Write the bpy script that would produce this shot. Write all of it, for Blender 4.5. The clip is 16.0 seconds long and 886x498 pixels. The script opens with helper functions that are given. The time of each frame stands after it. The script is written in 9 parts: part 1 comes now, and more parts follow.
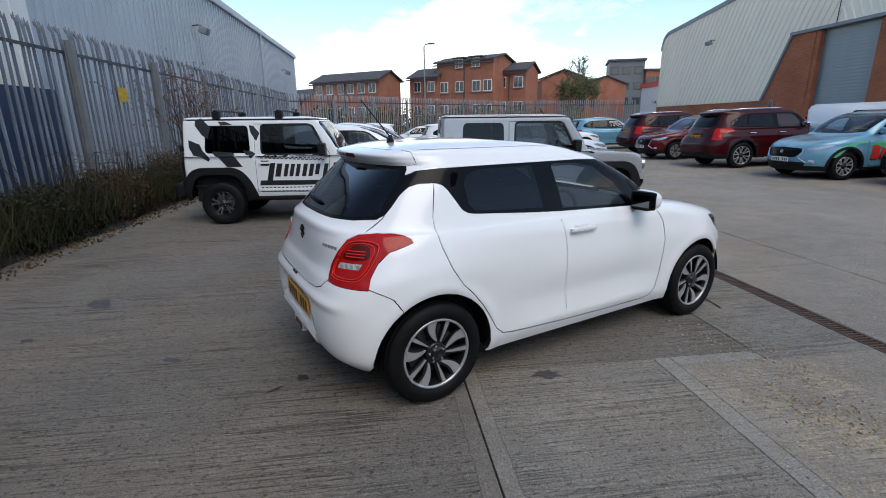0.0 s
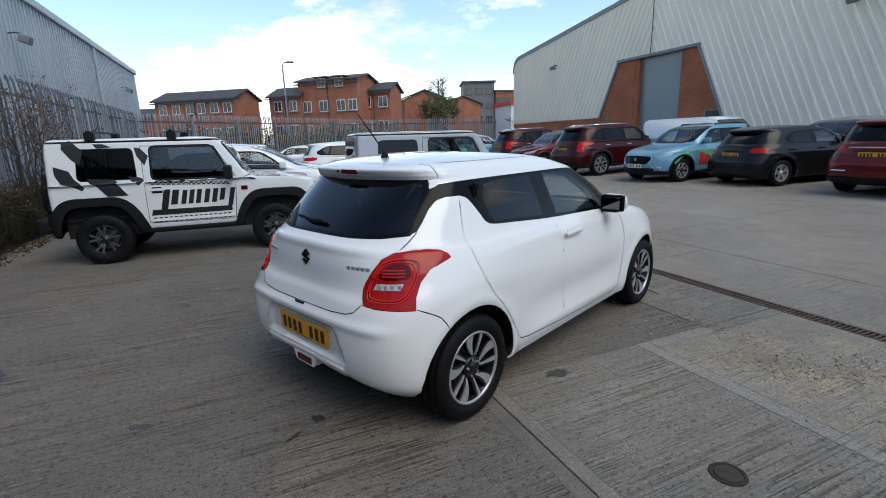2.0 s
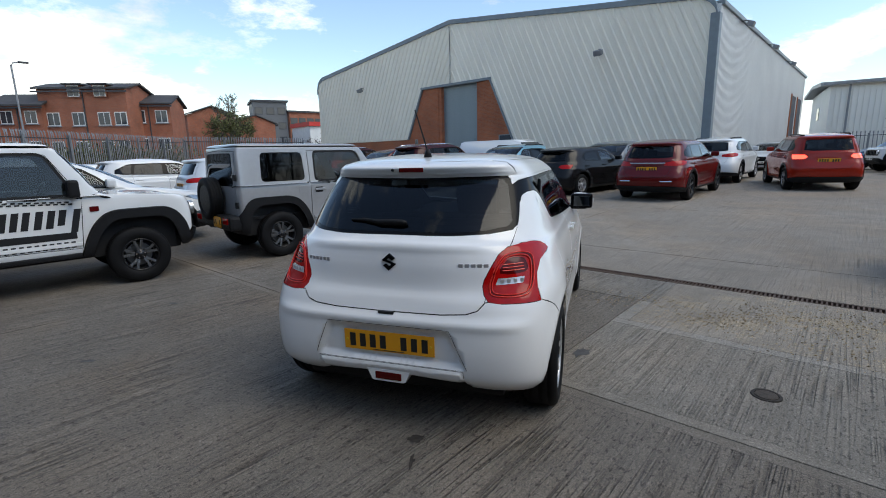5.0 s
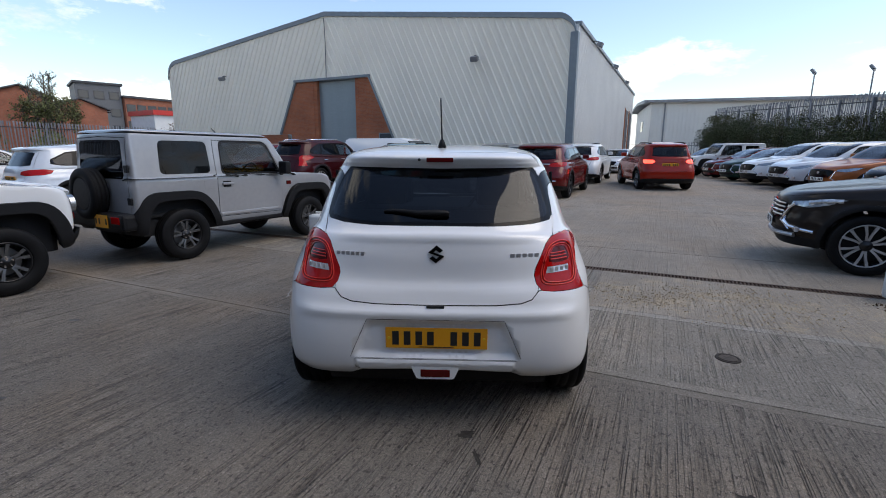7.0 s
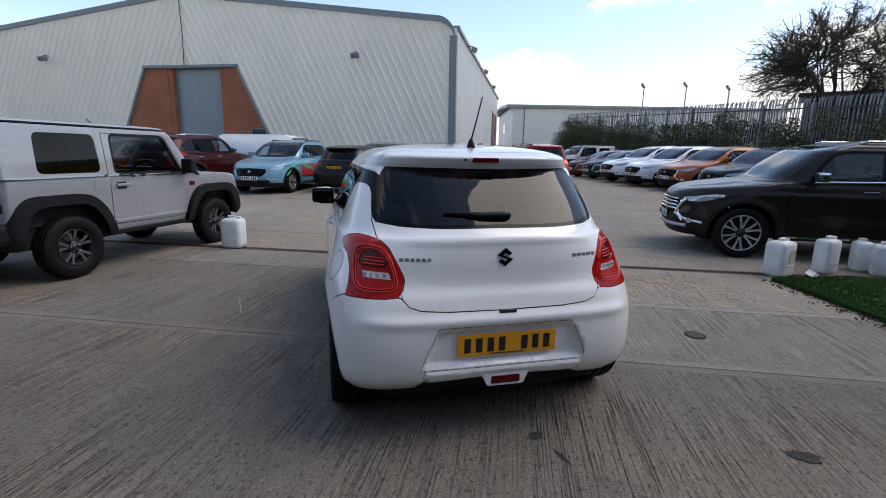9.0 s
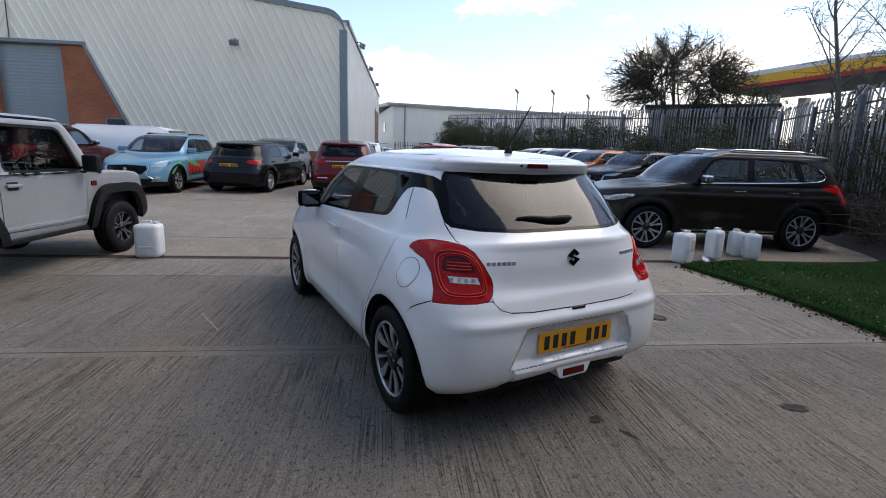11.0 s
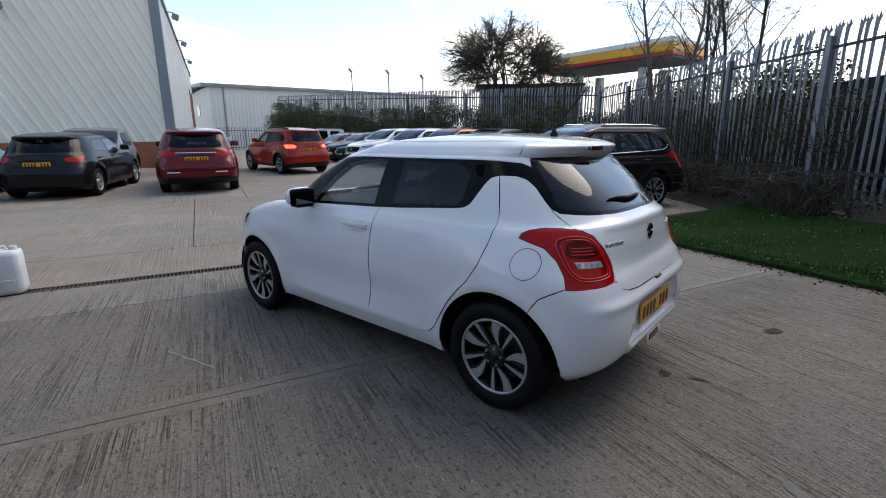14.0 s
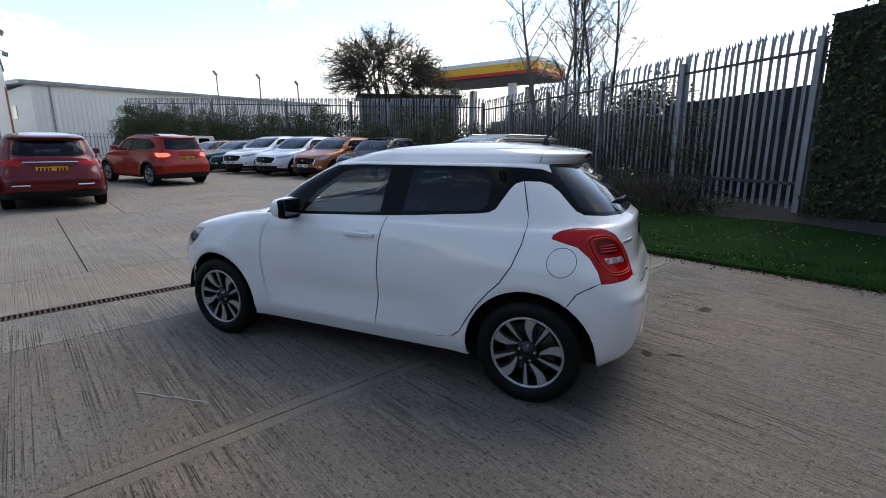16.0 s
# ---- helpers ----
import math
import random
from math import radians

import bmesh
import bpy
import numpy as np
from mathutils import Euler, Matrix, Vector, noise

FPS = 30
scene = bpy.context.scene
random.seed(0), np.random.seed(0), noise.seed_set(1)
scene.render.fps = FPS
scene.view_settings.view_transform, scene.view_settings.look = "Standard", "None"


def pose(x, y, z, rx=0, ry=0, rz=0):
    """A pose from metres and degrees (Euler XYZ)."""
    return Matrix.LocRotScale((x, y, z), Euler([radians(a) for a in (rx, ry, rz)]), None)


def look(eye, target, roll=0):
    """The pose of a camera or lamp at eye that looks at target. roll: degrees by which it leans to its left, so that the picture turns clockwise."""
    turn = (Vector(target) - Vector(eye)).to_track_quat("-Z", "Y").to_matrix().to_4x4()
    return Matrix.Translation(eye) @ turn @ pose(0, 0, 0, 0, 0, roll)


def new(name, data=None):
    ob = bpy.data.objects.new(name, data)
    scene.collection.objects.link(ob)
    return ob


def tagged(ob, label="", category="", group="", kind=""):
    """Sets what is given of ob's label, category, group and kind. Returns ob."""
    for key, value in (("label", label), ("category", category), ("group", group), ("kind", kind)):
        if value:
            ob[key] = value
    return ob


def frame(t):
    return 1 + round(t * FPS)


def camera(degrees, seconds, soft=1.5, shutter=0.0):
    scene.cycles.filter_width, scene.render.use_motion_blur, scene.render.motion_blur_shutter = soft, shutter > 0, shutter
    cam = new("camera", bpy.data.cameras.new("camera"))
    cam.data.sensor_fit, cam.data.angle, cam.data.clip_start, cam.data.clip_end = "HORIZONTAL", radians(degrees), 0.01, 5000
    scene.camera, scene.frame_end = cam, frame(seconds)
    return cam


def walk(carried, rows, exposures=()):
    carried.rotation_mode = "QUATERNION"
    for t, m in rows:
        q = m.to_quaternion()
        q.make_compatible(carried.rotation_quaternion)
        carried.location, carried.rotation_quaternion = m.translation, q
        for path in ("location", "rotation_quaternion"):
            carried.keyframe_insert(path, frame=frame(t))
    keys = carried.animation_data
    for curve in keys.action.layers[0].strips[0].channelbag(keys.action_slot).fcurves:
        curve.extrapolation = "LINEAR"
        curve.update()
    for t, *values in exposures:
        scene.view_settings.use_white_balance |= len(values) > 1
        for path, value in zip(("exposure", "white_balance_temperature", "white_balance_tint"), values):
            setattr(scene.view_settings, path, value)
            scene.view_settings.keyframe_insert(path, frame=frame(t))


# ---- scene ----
cam = camera(86.9, 16.0, soft=0.95)
# the clip's camera brightens its picture as it turns from the open sky
EXPOSED = ((0.0, 0.86, 6680, 8), (3.0, 0.80, 6660, 5), (5.0, 0.79, 6700, 6), (7.0, 0.78, 6760, 12), (9.0, 0.93, 6950, 13), (12.5, 1.04, 6980, 12), (14.0, 1.06, 6960, 11), (16.0, 1.00, 6930, 10))
METRES, EYE, TILT, LEAN, TURN = 7.867, 1.578, 0.0, 0.0, 60.0
ROWS = [
    (0.0, -0.0035, 0.0017, 0.0014, -0.45, -15.12, 0.58),
    (0.5, -0.0272, 0.0053, 0.0001, -3.45, -14.08, 0.46),
    (1.0, -0.0591, 0.0017, 0.0022, -8.06, -13.93, 0.34),
    (1.5, -0.0836, 0.0095, -0.0002, -12.4, -13.89, 0.85),
    (2.0, -0.1135, 0.0218, -0.0007, -16.88, -13.26, 1.69),
    (2.5, -0.1537, 0.0246, -0.0026, -20.61, -12.53, 1.03),
    (3.0, -0.1874, 0.0307, -0.0019, -25.02, -13.3, 0.98),
    (3.5, -0.2049, 0.0574, -0.0105, -29.24, -12.78, 1.4),
    (4.0, -0.2324, 0.0809, -0.0135, -33.33, -12.1, 1.37),
    (6.5, -0.3536, 0.1818, -0.0134, -53.7, -11.3, 0.47),
    (7.0, -0.3613, 0.212, -0.019, -57.65, -11.52, -0.29),
    (7.5, -0.369, 0.2437, -0.0186, -61.49, -11.83, -0.87),
    (8.0, -0.3917, 0.2714, -0.0176, -64.97, -11.8, -1.4),
    (8.5, -0.4048, 0.2963, -0.0158, -68.98, -11.58, -1.21),
    (9.0, -0.402, 0.3305, -0.0195, -73.68, -11.5, -0.95),
    (9.5, -0.4033, 0.3573, -0.0188, -77.3, -11.44, -0.34),
    (10.0, -0.414, 0.3896, -0.0177, -81.19, -11.32, -1.14),
    (12.5, -0.4036, 0.5486, -0.0172, -99.27, -12.06, -0.91),
    (13.0, -0.3877, 0.575, -0.0196, -102.66, -12.29, -0.38),
    (13.5, -0.3819, 0.5959, -0.0196, -105.86, -13.03, 0.64),
    (14.0, -0.3816, 0.6267, -0.015, -109.49, -13.38, 0.46),
    (14.5, -0.3719, 0.6508, -0.0172, -112.81, -13.72, 0.29),
    (15.0, -0.3524, 0.673, -0.0186, -115.76, -13.53, -0.28),
    (15.5, -0.3436, 0.6927, -0.016, -119.85, -12.64, 0.0),
    (16.0, -0.3371, 0.7254, -0.0157, -124.87, -12.38, 0.09),
]
walk(cam, [(t, pose(2.997, -1.179, EYE, TILT, LEAN, TURN) @ pose(METRES * x, METRES * y, METRES * z, 90 + pitch, roll, yaw)) for t, x, y, z, yaw, pitch, roll in ROWS], EXPOSED)

from mathutils.geometry import delaunay_2d_cdt

# ---- world, sun ----
SUN_ELEV, SUN_AZ = 54.0, 96.0  # degrees above the horizon; clockwise from +Y
world = bpy.data.worlds.new("sky")
scene.world = world
world.use_nodes = True
wn, wl = world.node_tree.nodes, world.node_tree.links
wn.clear()
w_out = wn.new("ShaderNodeOutputWorld")
w_bg = wn.new("ShaderNodeBackground")
w_sky = wn.new("ShaderNodeTexSky")
w_sky.sky_type = "NISHITA"
w_sky.sun_disc = False
w_sky.sun_elevation = radians(SUN_ELEV)
w_sky.sun_rotation = radians(SUN_AZ)
w_sky.air_density, w_sky.dust_density, w_sky.ozone_density = 1.0, 0.6, 1.2
w_co = wn.new("ShaderNodeTexCoord")
w_map = wn.new("ShaderNodeMapping")
w_map.inputs["Scale"].default_value = (1.0, 1.0, 2.6)
w_map.inputs["Location"].default_value = (0.35, 1.9, 0.2)
w_no = wn.new("ShaderNodeTexNoise")
w_no.inputs["Scale"].default_value = 2.0
w_no.inputs["Detail"].default_value = 9.0
w_no.inputs["Roughness"].default_value = 0.66
w_ramp = wn.new("ShaderNodeValToRGB")
w_ramp.color_ramp.elements[0].position = 0.49
w_ramp.color_ramp.elements[1].position = 0.60
w_n2 = wn.new("ShaderNodeTexNoise")
w_n2.inputs["Scale"].default_value = 3.4
w_n2.inputs["Detail"].default_value = 7.0
w_shade = wn.new("ShaderNodeValToRGB")
w_shade.color_ramp.elements[0].position = 0.36
w_shade.color_ramp.elements[0].color = (3.7, 3.85, 3.95, 1)
w_shade.color_ramp.elements[1].position = 0.56
w_shade.color_ramp.elements[1].color = (6.5, 6.5, 6.25, 1)
w_sep = wn.new("ShaderNodeSeparateXYZ")
w_low = wn.new("ShaderNodeMapRange")  # clouds close up towards the horizon
w_low.inputs["From Min"].default_value = 0.02
w_low.inputs["From Max"].default_value = 0.30
w_low.inputs["To Min"].default_value = 0.14
w_low.inputs["To Max"].default_value = -0.078
w_add = wn.new("ShaderNodeMath")
w_mix = wn.new("ShaderNodeMix")
w_mix.data_type = "RGBA"
wl.new(w_co.outputs["Generated"], w_map.inputs[0])
wl.new(w_co.outputs["Generated"], w_sep.inputs[0])
wl.new(w_map.outputs[0], w_no.inputs["Vector"])
wl.new(w_map.outputs[0], w_n2.inputs["Vector"])
wl.new(w_sep.outputs["Z"], w_low.inputs["Value"])
wl.new(w_no.outputs["Fac"], w_add.inputs[0])
wl.new(w_low.outputs["Result"], w_add.inputs[1])
wl.new(w_add.outputs[0], w_ramp.inputs["Fac"])
wl.new(w_n2.outputs["Fac"], w_shade.inputs["Fac"])
wl.new(w_ramp.outputs["Color"], w_mix.inputs["Factor"])
wl.new(w_sky.outputs[0], w_mix.inputs["A"])
wl.new(w_shade.outputs[0], w_mix.inputs["B"])
wl.new(w_mix.outputs["Result"], w_bg.inputs["Color"])
w_bg.inputs["Strength"].default_value = 0.14
wl.new(w_bg.outputs[0], w_out.inputs[0])

sun = new("sun", bpy.data.lights.new("sun", "SUN"))
sun.data.energy, sun.data.angle, sun.data.color = 0.85, radians(42.0), (1.0, 0.92, 0.78)
_az, _el = radians(SUN_AZ), radians(SUN_ELEV)
SUN_DIR = Vector((math.sin(_az) * math.cos(_el), math.cos(_az) * math.cos(_el), math.sin(_el)))
sun.matrix_world = look(SUN_DIR * 80, (0, 0, 0))

# ---- material helpers ----
MATS = {}


def material(name, colour, rough=0.6, metal=0.0, var=0.12, scale=6.0, bump=0.0, bump_scale=60.0, coat=0.0, fine=0.0, island=0.0,
             alpha=1.0, ior=1.5, emit=None, stretch=(1, 1, 1), spec=0.5, rvar=0.0, obj_random=0.0):
    """A surface with a coarse and a fine variation of its colour, and a relief."""
    if name in MATS:
        return MATS[name]
    m = bpy.data.materials.new(name)
    m.use_nodes = True
    n, l = m.node_tree.nodes, m.node_tree.links
    b = n["Principled BSDF"]
    b.inputs["Roughness"].default_value = rough
    b.inputs["Metallic"].default_value = metal
    b.inputs["IOR"].default_value = ior
    b.inputs["Specular IOR Level"].default_value = spec
    b.inputs["Coat Weight"].default_value = coat
    b.inputs["Coat Roughness"].default_value = 0.04
    col = (*colour, 1)
    b.inputs["Base Color"].default_value = col
    if var or fine or bump or rvar:
        tc = n.new("ShaderNodeTexCoord")
        mp = n.new("ShaderNodeMapping")
        mp.inputs["Scale"].default_value = stretch
        l.new(tc.outputs["Object"], mp.inputs[0])
    last = None
    if var or fine:
        a = n.new("ShaderNodeTexNoise")
        a.inputs["Scale"].default_value, a.inputs["Detail"].default_value = scale, 5
        l.new(mp.outputs[0], a.inputs["Vector"])
        f = n.new("ShaderNodeTexNoise")
        f.inputs["Scale"].default_value, f.inputs["Detail"].default_value = scale * 14, 4
        l.new(mp.outputs[0], f.inputs["Vector"])
        r1 = n.new("ShaderNodeMapRange")
        r1.inputs["From Min"].default_value, r1.inputs["From Max"].default_value = 0.3, 0.7
        r1.inputs["To Min"].default_value, r1.inputs["To Max"].default_value = 1 - var, 1 + var
        l.new(a.outputs["Fac"], r1.inputs["Value"])
        r2 = n.new("ShaderNodeMapRange")
        r2.inputs["From Min"].default_value, r2.inputs["From Max"].default_value = 0.3, 0.7
        r2.inputs["To Min"].default_value, r2.inputs["To Max"].default_value = 1 - fine, 1 + fine
        l.new(f.outputs["Fac"], r2.inputs["Value"])
        mu = n.new("ShaderNodeMath")
        mu.operation = "MULTIPLY"
        l.new(r1.outputs[0], mu.inputs[0])
        l.new(r2.outputs[0], mu.inputs[1])
        last = mu.outputs[0]
        if rvar:
            r3 = n.new("ShaderNodeMapRange")
            r3.inputs["From Min"].default_value, r3.inputs["From Max"].default_value = 0.3, 0.7
            r3.inputs["To Min"].default_value, r3.inputs["To Max"].default_value = max(rough - rvar, 0), min(rough + rvar, 1)
            l.new(a.outputs["Fac"], r3.inputs["Value"])
            l.new(r3.outputs[0], b.inputs["Roughness"])
    if island or obj_random:
        if island:
            g = n.new("ShaderNodeNewGeometry")
            src = g.outputs["Random Per Island"]
        else:
            g = n.new("ShaderNodeObjectInfo")
            src = g.outputs["Random"]
        k = island or obj_random
        r4 = n.new("ShaderNodeMapRange")
        r4.inputs["To Min"].default_value, r4.inputs["To Max"].default_value = 1 - k, 1 + k
        l.new(src, r4.inputs["Value"])
        if last is None:
            last = r4.outputs[0]
        else:
            m2 = n.new("ShaderNodeMath")
            m2.operation = "MULTIPLY"
            l.new(last, m2.inputs[0])
            l.new(r4.outputs[0], m2.inputs[1])
            last = m2.outputs[0]
    if last is not None:
        vm = n.new("ShaderNodeVectorMath")
        vm.operation = "SCALE"
        vm.inputs[0].default_value = colour
        l.new(last, vm.inputs["Scale"])
        l.new(vm.outputs[0], b.inputs["Base Color"])
    if bump:
        bn = n.new("ShaderNodeTexNoise")
        bn.inputs["Scale"].default_value, bn.inputs["Detail"].default_value = bump_scale, 5
        l.new(mp.outputs[0], bn.inputs["Vector"])
        bu = n.new("ShaderNodeBump")
        bu.inputs["Strength"].default_value = bump
        bu.inputs["Distance"].default_value = 0.01
        l.new(bn.outputs["Fac"], bu.inputs["Height"])
        l.new(bu.outputs[0], b.inputs["Normal"])
    if alpha < 1:
        b.inputs["Transmission Weight"].default_value = 0.0
        b.inputs["Alpha"].default_value = alpha
    if emit:
        b.inputs["Emission Color"].default_value = (*emit[0], 1)
        b.inputs["Emission Strength"].default_value = emit[1]
    MATS[name] = m
    return m


def glass(name, tint, clear, face=0.04, power=5.0):
    """A thin pane: mirror-like gloss over a tinted see-through sheet. clear: how much shows through."""
    if name in MATS:
        return MATS[name]
    m = bpy.data.materials.new(name)
    m.use_nodes = True
    n, l = m.node_tree.nodes, m.node_tree.links
    n.remove(n["Principled BSDF"])
    o = n["Material Output"]
    tr = n.new("ShaderNodeBsdfTransparent")
    tr.inputs[0].default_value = (clear * tint[0], clear * tint[1], clear * tint[2], 1)
    gl = n.new("ShaderNodeBsdfGlossy")
    gl.inputs["Roughness"].default_value = 0.015
    gl.inputs["Color"].default_value = (0.95, 0.97, 1, 1)
    lw = n.new("ShaderNodeLayerWeight")
    pw, fr = n.new("ShaderNodeMath"), n.new("ShaderNodeMath")
    pw.operation, pw.inputs[1].default_value = "POWER", power
    fr.operation, fr.inputs[1].default_value, fr.inputs[2].default_value = "MULTIPLY_ADD", 1 - face, face
    l.new(lw.outputs["Facing"], pw.inputs[0])
    l.new(pw.outputs[0], fr.inputs[0])
    mx = n.new("ShaderNodeMixShader")
    l.new(fr.outputs[0], mx.inputs[0])
    l.new(tr.outputs[0], mx.inputs[1])
    l.new(gl.outputs[0], mx.inputs[2])
    l.new(mx.outputs[0], o.inputs[0])
    MATS[name] = m
    return m


# ---- mesh helpers ----
def finish(bm, name):
    me = bpy.data.meshes.new(name)
    bm.to_mesh(me)
    bm.free()
    return me


def part(name, bm, mat, parent=None, label="", smooth=False, m=None):
    """Links a bmesh (or a finished mesh) as one mesh object under a thing or under a part."""
    me = bm if isinstance(bm, bpy.types.Mesh) else finish(bm, name)
    if mat is not None and not me.materials:
        for k in (mat if isinstance(mat, (list, tuple)) else [mat]):
            me.materials.append(k)
    if smooth:
        me.shade_smooth()
    ob = new(name, me)
    if parent is not None:
        ob.parent = parent
    if m is not None:
        ob.matrix_basis = m
    if label:
        tagged(ob, label)
    return ob


def thing(name, m, label, category, group="", kind=""):
    ob = new(name, None)
    ob.empty_display_size = 0.2
    ob.matrix_basis = m
    return tagged(ob, label, category, group, kind)


def add_box(bm, x0, x1, y0, y1, z0, z1, bevel=0.0, m=None):
    r = bmesh.ops.create_cube(bm, size=1)
    vs = r["verts"]
    for v in vs:
        v.co = Vector(((x0 + x1) / 2 + v.co.x * (x1 - x0), (y0 + y1) / 2 + v.co.y * (y1 - y0), (z0 + z1) / 2 + v.co.z * (z1 - z0)))
    if m is not None:
        bmesh.ops.transform(bm, matrix=m, verts=vs)
    if bevel:
        es = list({e for v in vs for e in v.link_edges})
        bmesh.ops.bevel(bm, geom=es, offset=bevel, segments=2, affect="EDGES", profile=0.6)
    return bm


def box(x0, x1, y0, y1, z0, z1, bevel=0.0, m=None):
    return add_box(bmesh.new(), x0, x1, y0, y1, z0, z1, bevel, m)


def add_cyl(bm, r1, r2, depth, seg=24, m=None, caps=True):
    bmesh.ops.create_cone(bm, cap_ends=caps, segments=seg, radius1=r1, radius2=r2, depth=depth, matrix=m or Matrix())
    return bm


def add_tube(bm, pts, r, seg=8, r_end=None, cap=True):
    """A round bar along points."""
    pts = [Vector(p) for p in pts]
    rings = []
    k = len(pts)
    for i, p in enumerate(pts):
        d = (pts[min(i + 1, k - 1)] - pts[max(i - 1, 0)]).normalized()
        a = d.cross(Vector((0, 0, 1)) if abs(d.z) < 0.9 else Vector((1, 0, 0))).normalized()
        b = d.cross(a)
        rr = r if r_end is None else r + (r_end - r) * i / (k - 1)
        rings.append([bm.verts.new(p + a * (rr * math.cos(2 * math.pi * j / seg)) + b * (rr * math.sin(2 * math.pi * j / seg))) for j in range(seg)])
    for i in range(k - 1):
        for j in range(seg):
            bm.faces.new((rings[i][j], rings[i][(j + 1) % seg], rings[i + 1][(j + 1) % seg], rings[i + 1][j]))
    if cap:
        bm.faces.new(rings[0][::-1])
        bm.faces.new(rings[-1])
    return bm


def add_prism(bm, poly, z0, z1):
    """A flat polygon (x, y), pulled up from z0 to z1."""
    lo = [bm.verts.new((x, y, z0)) for x, y in poly]
    hi = [bm.verts.new((x, y, z1)) for x, y in poly]
    k = len(poly)
    bm.faces.new(lo[::-1])
    bm.faces.new(hi)
    for i in range(k):
        bm.faces.new((lo[i], lo[(i + 1) % k], hi[(i + 1) % k], hi[i]))
    bmesh.ops.recalc_face_normals(bm, faces=bm.faces)
    return bm


def upright(p, d, origin=(0, 0, 0)):
    """Pose with local x along the plan direction d (degrees), local y to its left, z up."""
    return pose(p[0], p[1], p[2] if len(p) > 2 else 0, 0, 0, d)


# plan directions: U along the warehouse front, V from the yard into it
UA = 156.0
U = Vector((math.cos(radians(UA)), math.sin(radians(UA)), 0))
V = Vector((U.y, -U.x, 0))

# ---- materials of the place ----
M_BRICK = None


def brick_material(name, c1, c2, mortar, sx=0.225, sz=0.075):
    m = bpy.data.materials.new(name)
    m.use_nodes = True
    n, l = m.node_tree.nodes, m.node_tree.links
    b = n["Principled BSDF"]
    b.inputs["Roughness"].default_value = 0.85
    tc = n.new("ShaderNodeTexCoord")
    sep = n.new("ShaderNodeSeparateXYZ")
    add = n.new("ShaderNodeMath")
    add.operation = "ADD"
    com = n.new("ShaderNodeCombineXYZ")
    l.new(tc.outputs["Object"], sep.inputs[0])
    l.new(sep.outputs["X"], add.inputs[0])
    l.new(sep.outputs["Y"], add.inputs[1])
    l.new(add.outputs[0], com.inputs["X"])
    l.new(sep.outputs["Z"], com.inputs["Y"])
    br = n.new("ShaderNodeTexBrick")
    br.inputs["Scale"].default_value = 1.0
    br.inputs["Brick Width"].default_value, br.inputs["Row Height"].default_value = sx, sz
    br.inputs["Mortar Size"].default_value = 0.006
    br.inputs["Color1"].default_value, br.inputs["Color2"].default_value = (*c1, 1), (*c2, 1)
    br.inputs["Mortar"].default_value = (*mortar, 1)
    l.new(com.outputs[0], br.inputs["Vector"])
    no = n.new("ShaderNodeTexNoise")
    no.inputs["Scale"].default_value, no.inputs["Detail"].default_value = 0.7, 6
    l.new(tc.outputs["Object"], no.inputs["Vector"])
    mr = n.new("ShaderNodeMapRange")
    mr.inputs["From Min"].default_value, mr.inputs["From Max"].default_value = 0.3, 0.7
    mr.inputs["To Min"].default_value, mr.inputs["To Max"].default_value = 0.78, 1.15
    l.new(no.outputs["Fac"], mr.inputs["Value"])
    vm = n.new("ShaderNodeVectorMath")
    vm.operation = "SCALE"
    l.new(br.outputs["Color"], vm.inputs[0])
    l.new(mr.outputs[0], vm.inputs["Scale"])
    l.new(vm.outputs[0], b.inputs["Base Color"])
    bu = n.new("ShaderNodeBump")
    bu.inputs["Strength"].default_value, bu.inputs["Distance"].default_value = 0.5, 0.01
    bu.invert = True
    l.new(br.outputs["Fac"], bu.inputs["Height"])
    l.new(bu.outputs[0], b.inputs["Normal"])
    return m


M_BRICK = brick_material("orange_brick", (0.37, 0.115, 0.048), (0.30, 0.09, 0.04), (0.28, 0.155, 0.10))
M_BRICK_FAR = brick_material("red_house_brick", (0.37, 0.125, 0.066), (0.30, 0.10, 0.055), (0.27, 0.16, 0.115))
M_CLAD = material("pale_grey_cladding", (0.76, 0.71, 0.595), 0.45, 0.0, var=0.05, scale=0.6, fine=0.02, stretch=(1, 1, 0.35))
M_CLAD_SIDE = material("white_cladding", (0.66, 0.66, 0.64), 0.45, 0.0, var=0.05, scale=0.5, fine=0.02)
M_CLAD_BLUE = material("grey_blue_cladding", (0.36, 0.40, 0.45), 0.42, 0.0, var=0.07, scale=0.5, fine=0.03, stretch=(1, 1, 0.3))
M_TRIM = material("slate_blue_trim", (0.16, 0.19, 0.21), 0.45, var=0.06)
M_SHUTTER = material("blue_grey_shutter", (0.20, 0.245, 0.27), 0.4, 0.2, var=0.08, scale=1.5, fine=0.03)
M_ROOF = material("dark_roof_tiles", (0.055, 0.053, 0.055), 0.75, var=0.2, scale=2.0, fine=0.1, bump=0.5, bump_scale=20)
M_SHEETROOF = material("grey_sheet_roof", (0.33, 0.34, 0.35), 0.5, var=0.1, scale=0.8)
M_STEEL = material("galvanised_steel", (0.215, 0.225, 0.24), 0.5, 0.3, var=0.22, scale=2.5, fine=0.08, obj_random=0.16)
# weathered copy of the fence steel; shade and dark reflections put into its colour
M_STEEL_OLD_SHADED = material("old_dull_steel", (0.155, 0.168, 0.19), 0.55, 0.2, var=0.25, scale=2.5, fine=0.1, obj_random=0.2)
M_STEEL_DARK = material("dark_weathered_steel", (0.06, 0.062, 0.068), 0.55, 0.3, var=0.2, scale=4)
M_WHITE = material("white_paint", (0.72, 0.72, 0.70), 0.5, var=0.06, scale=2)
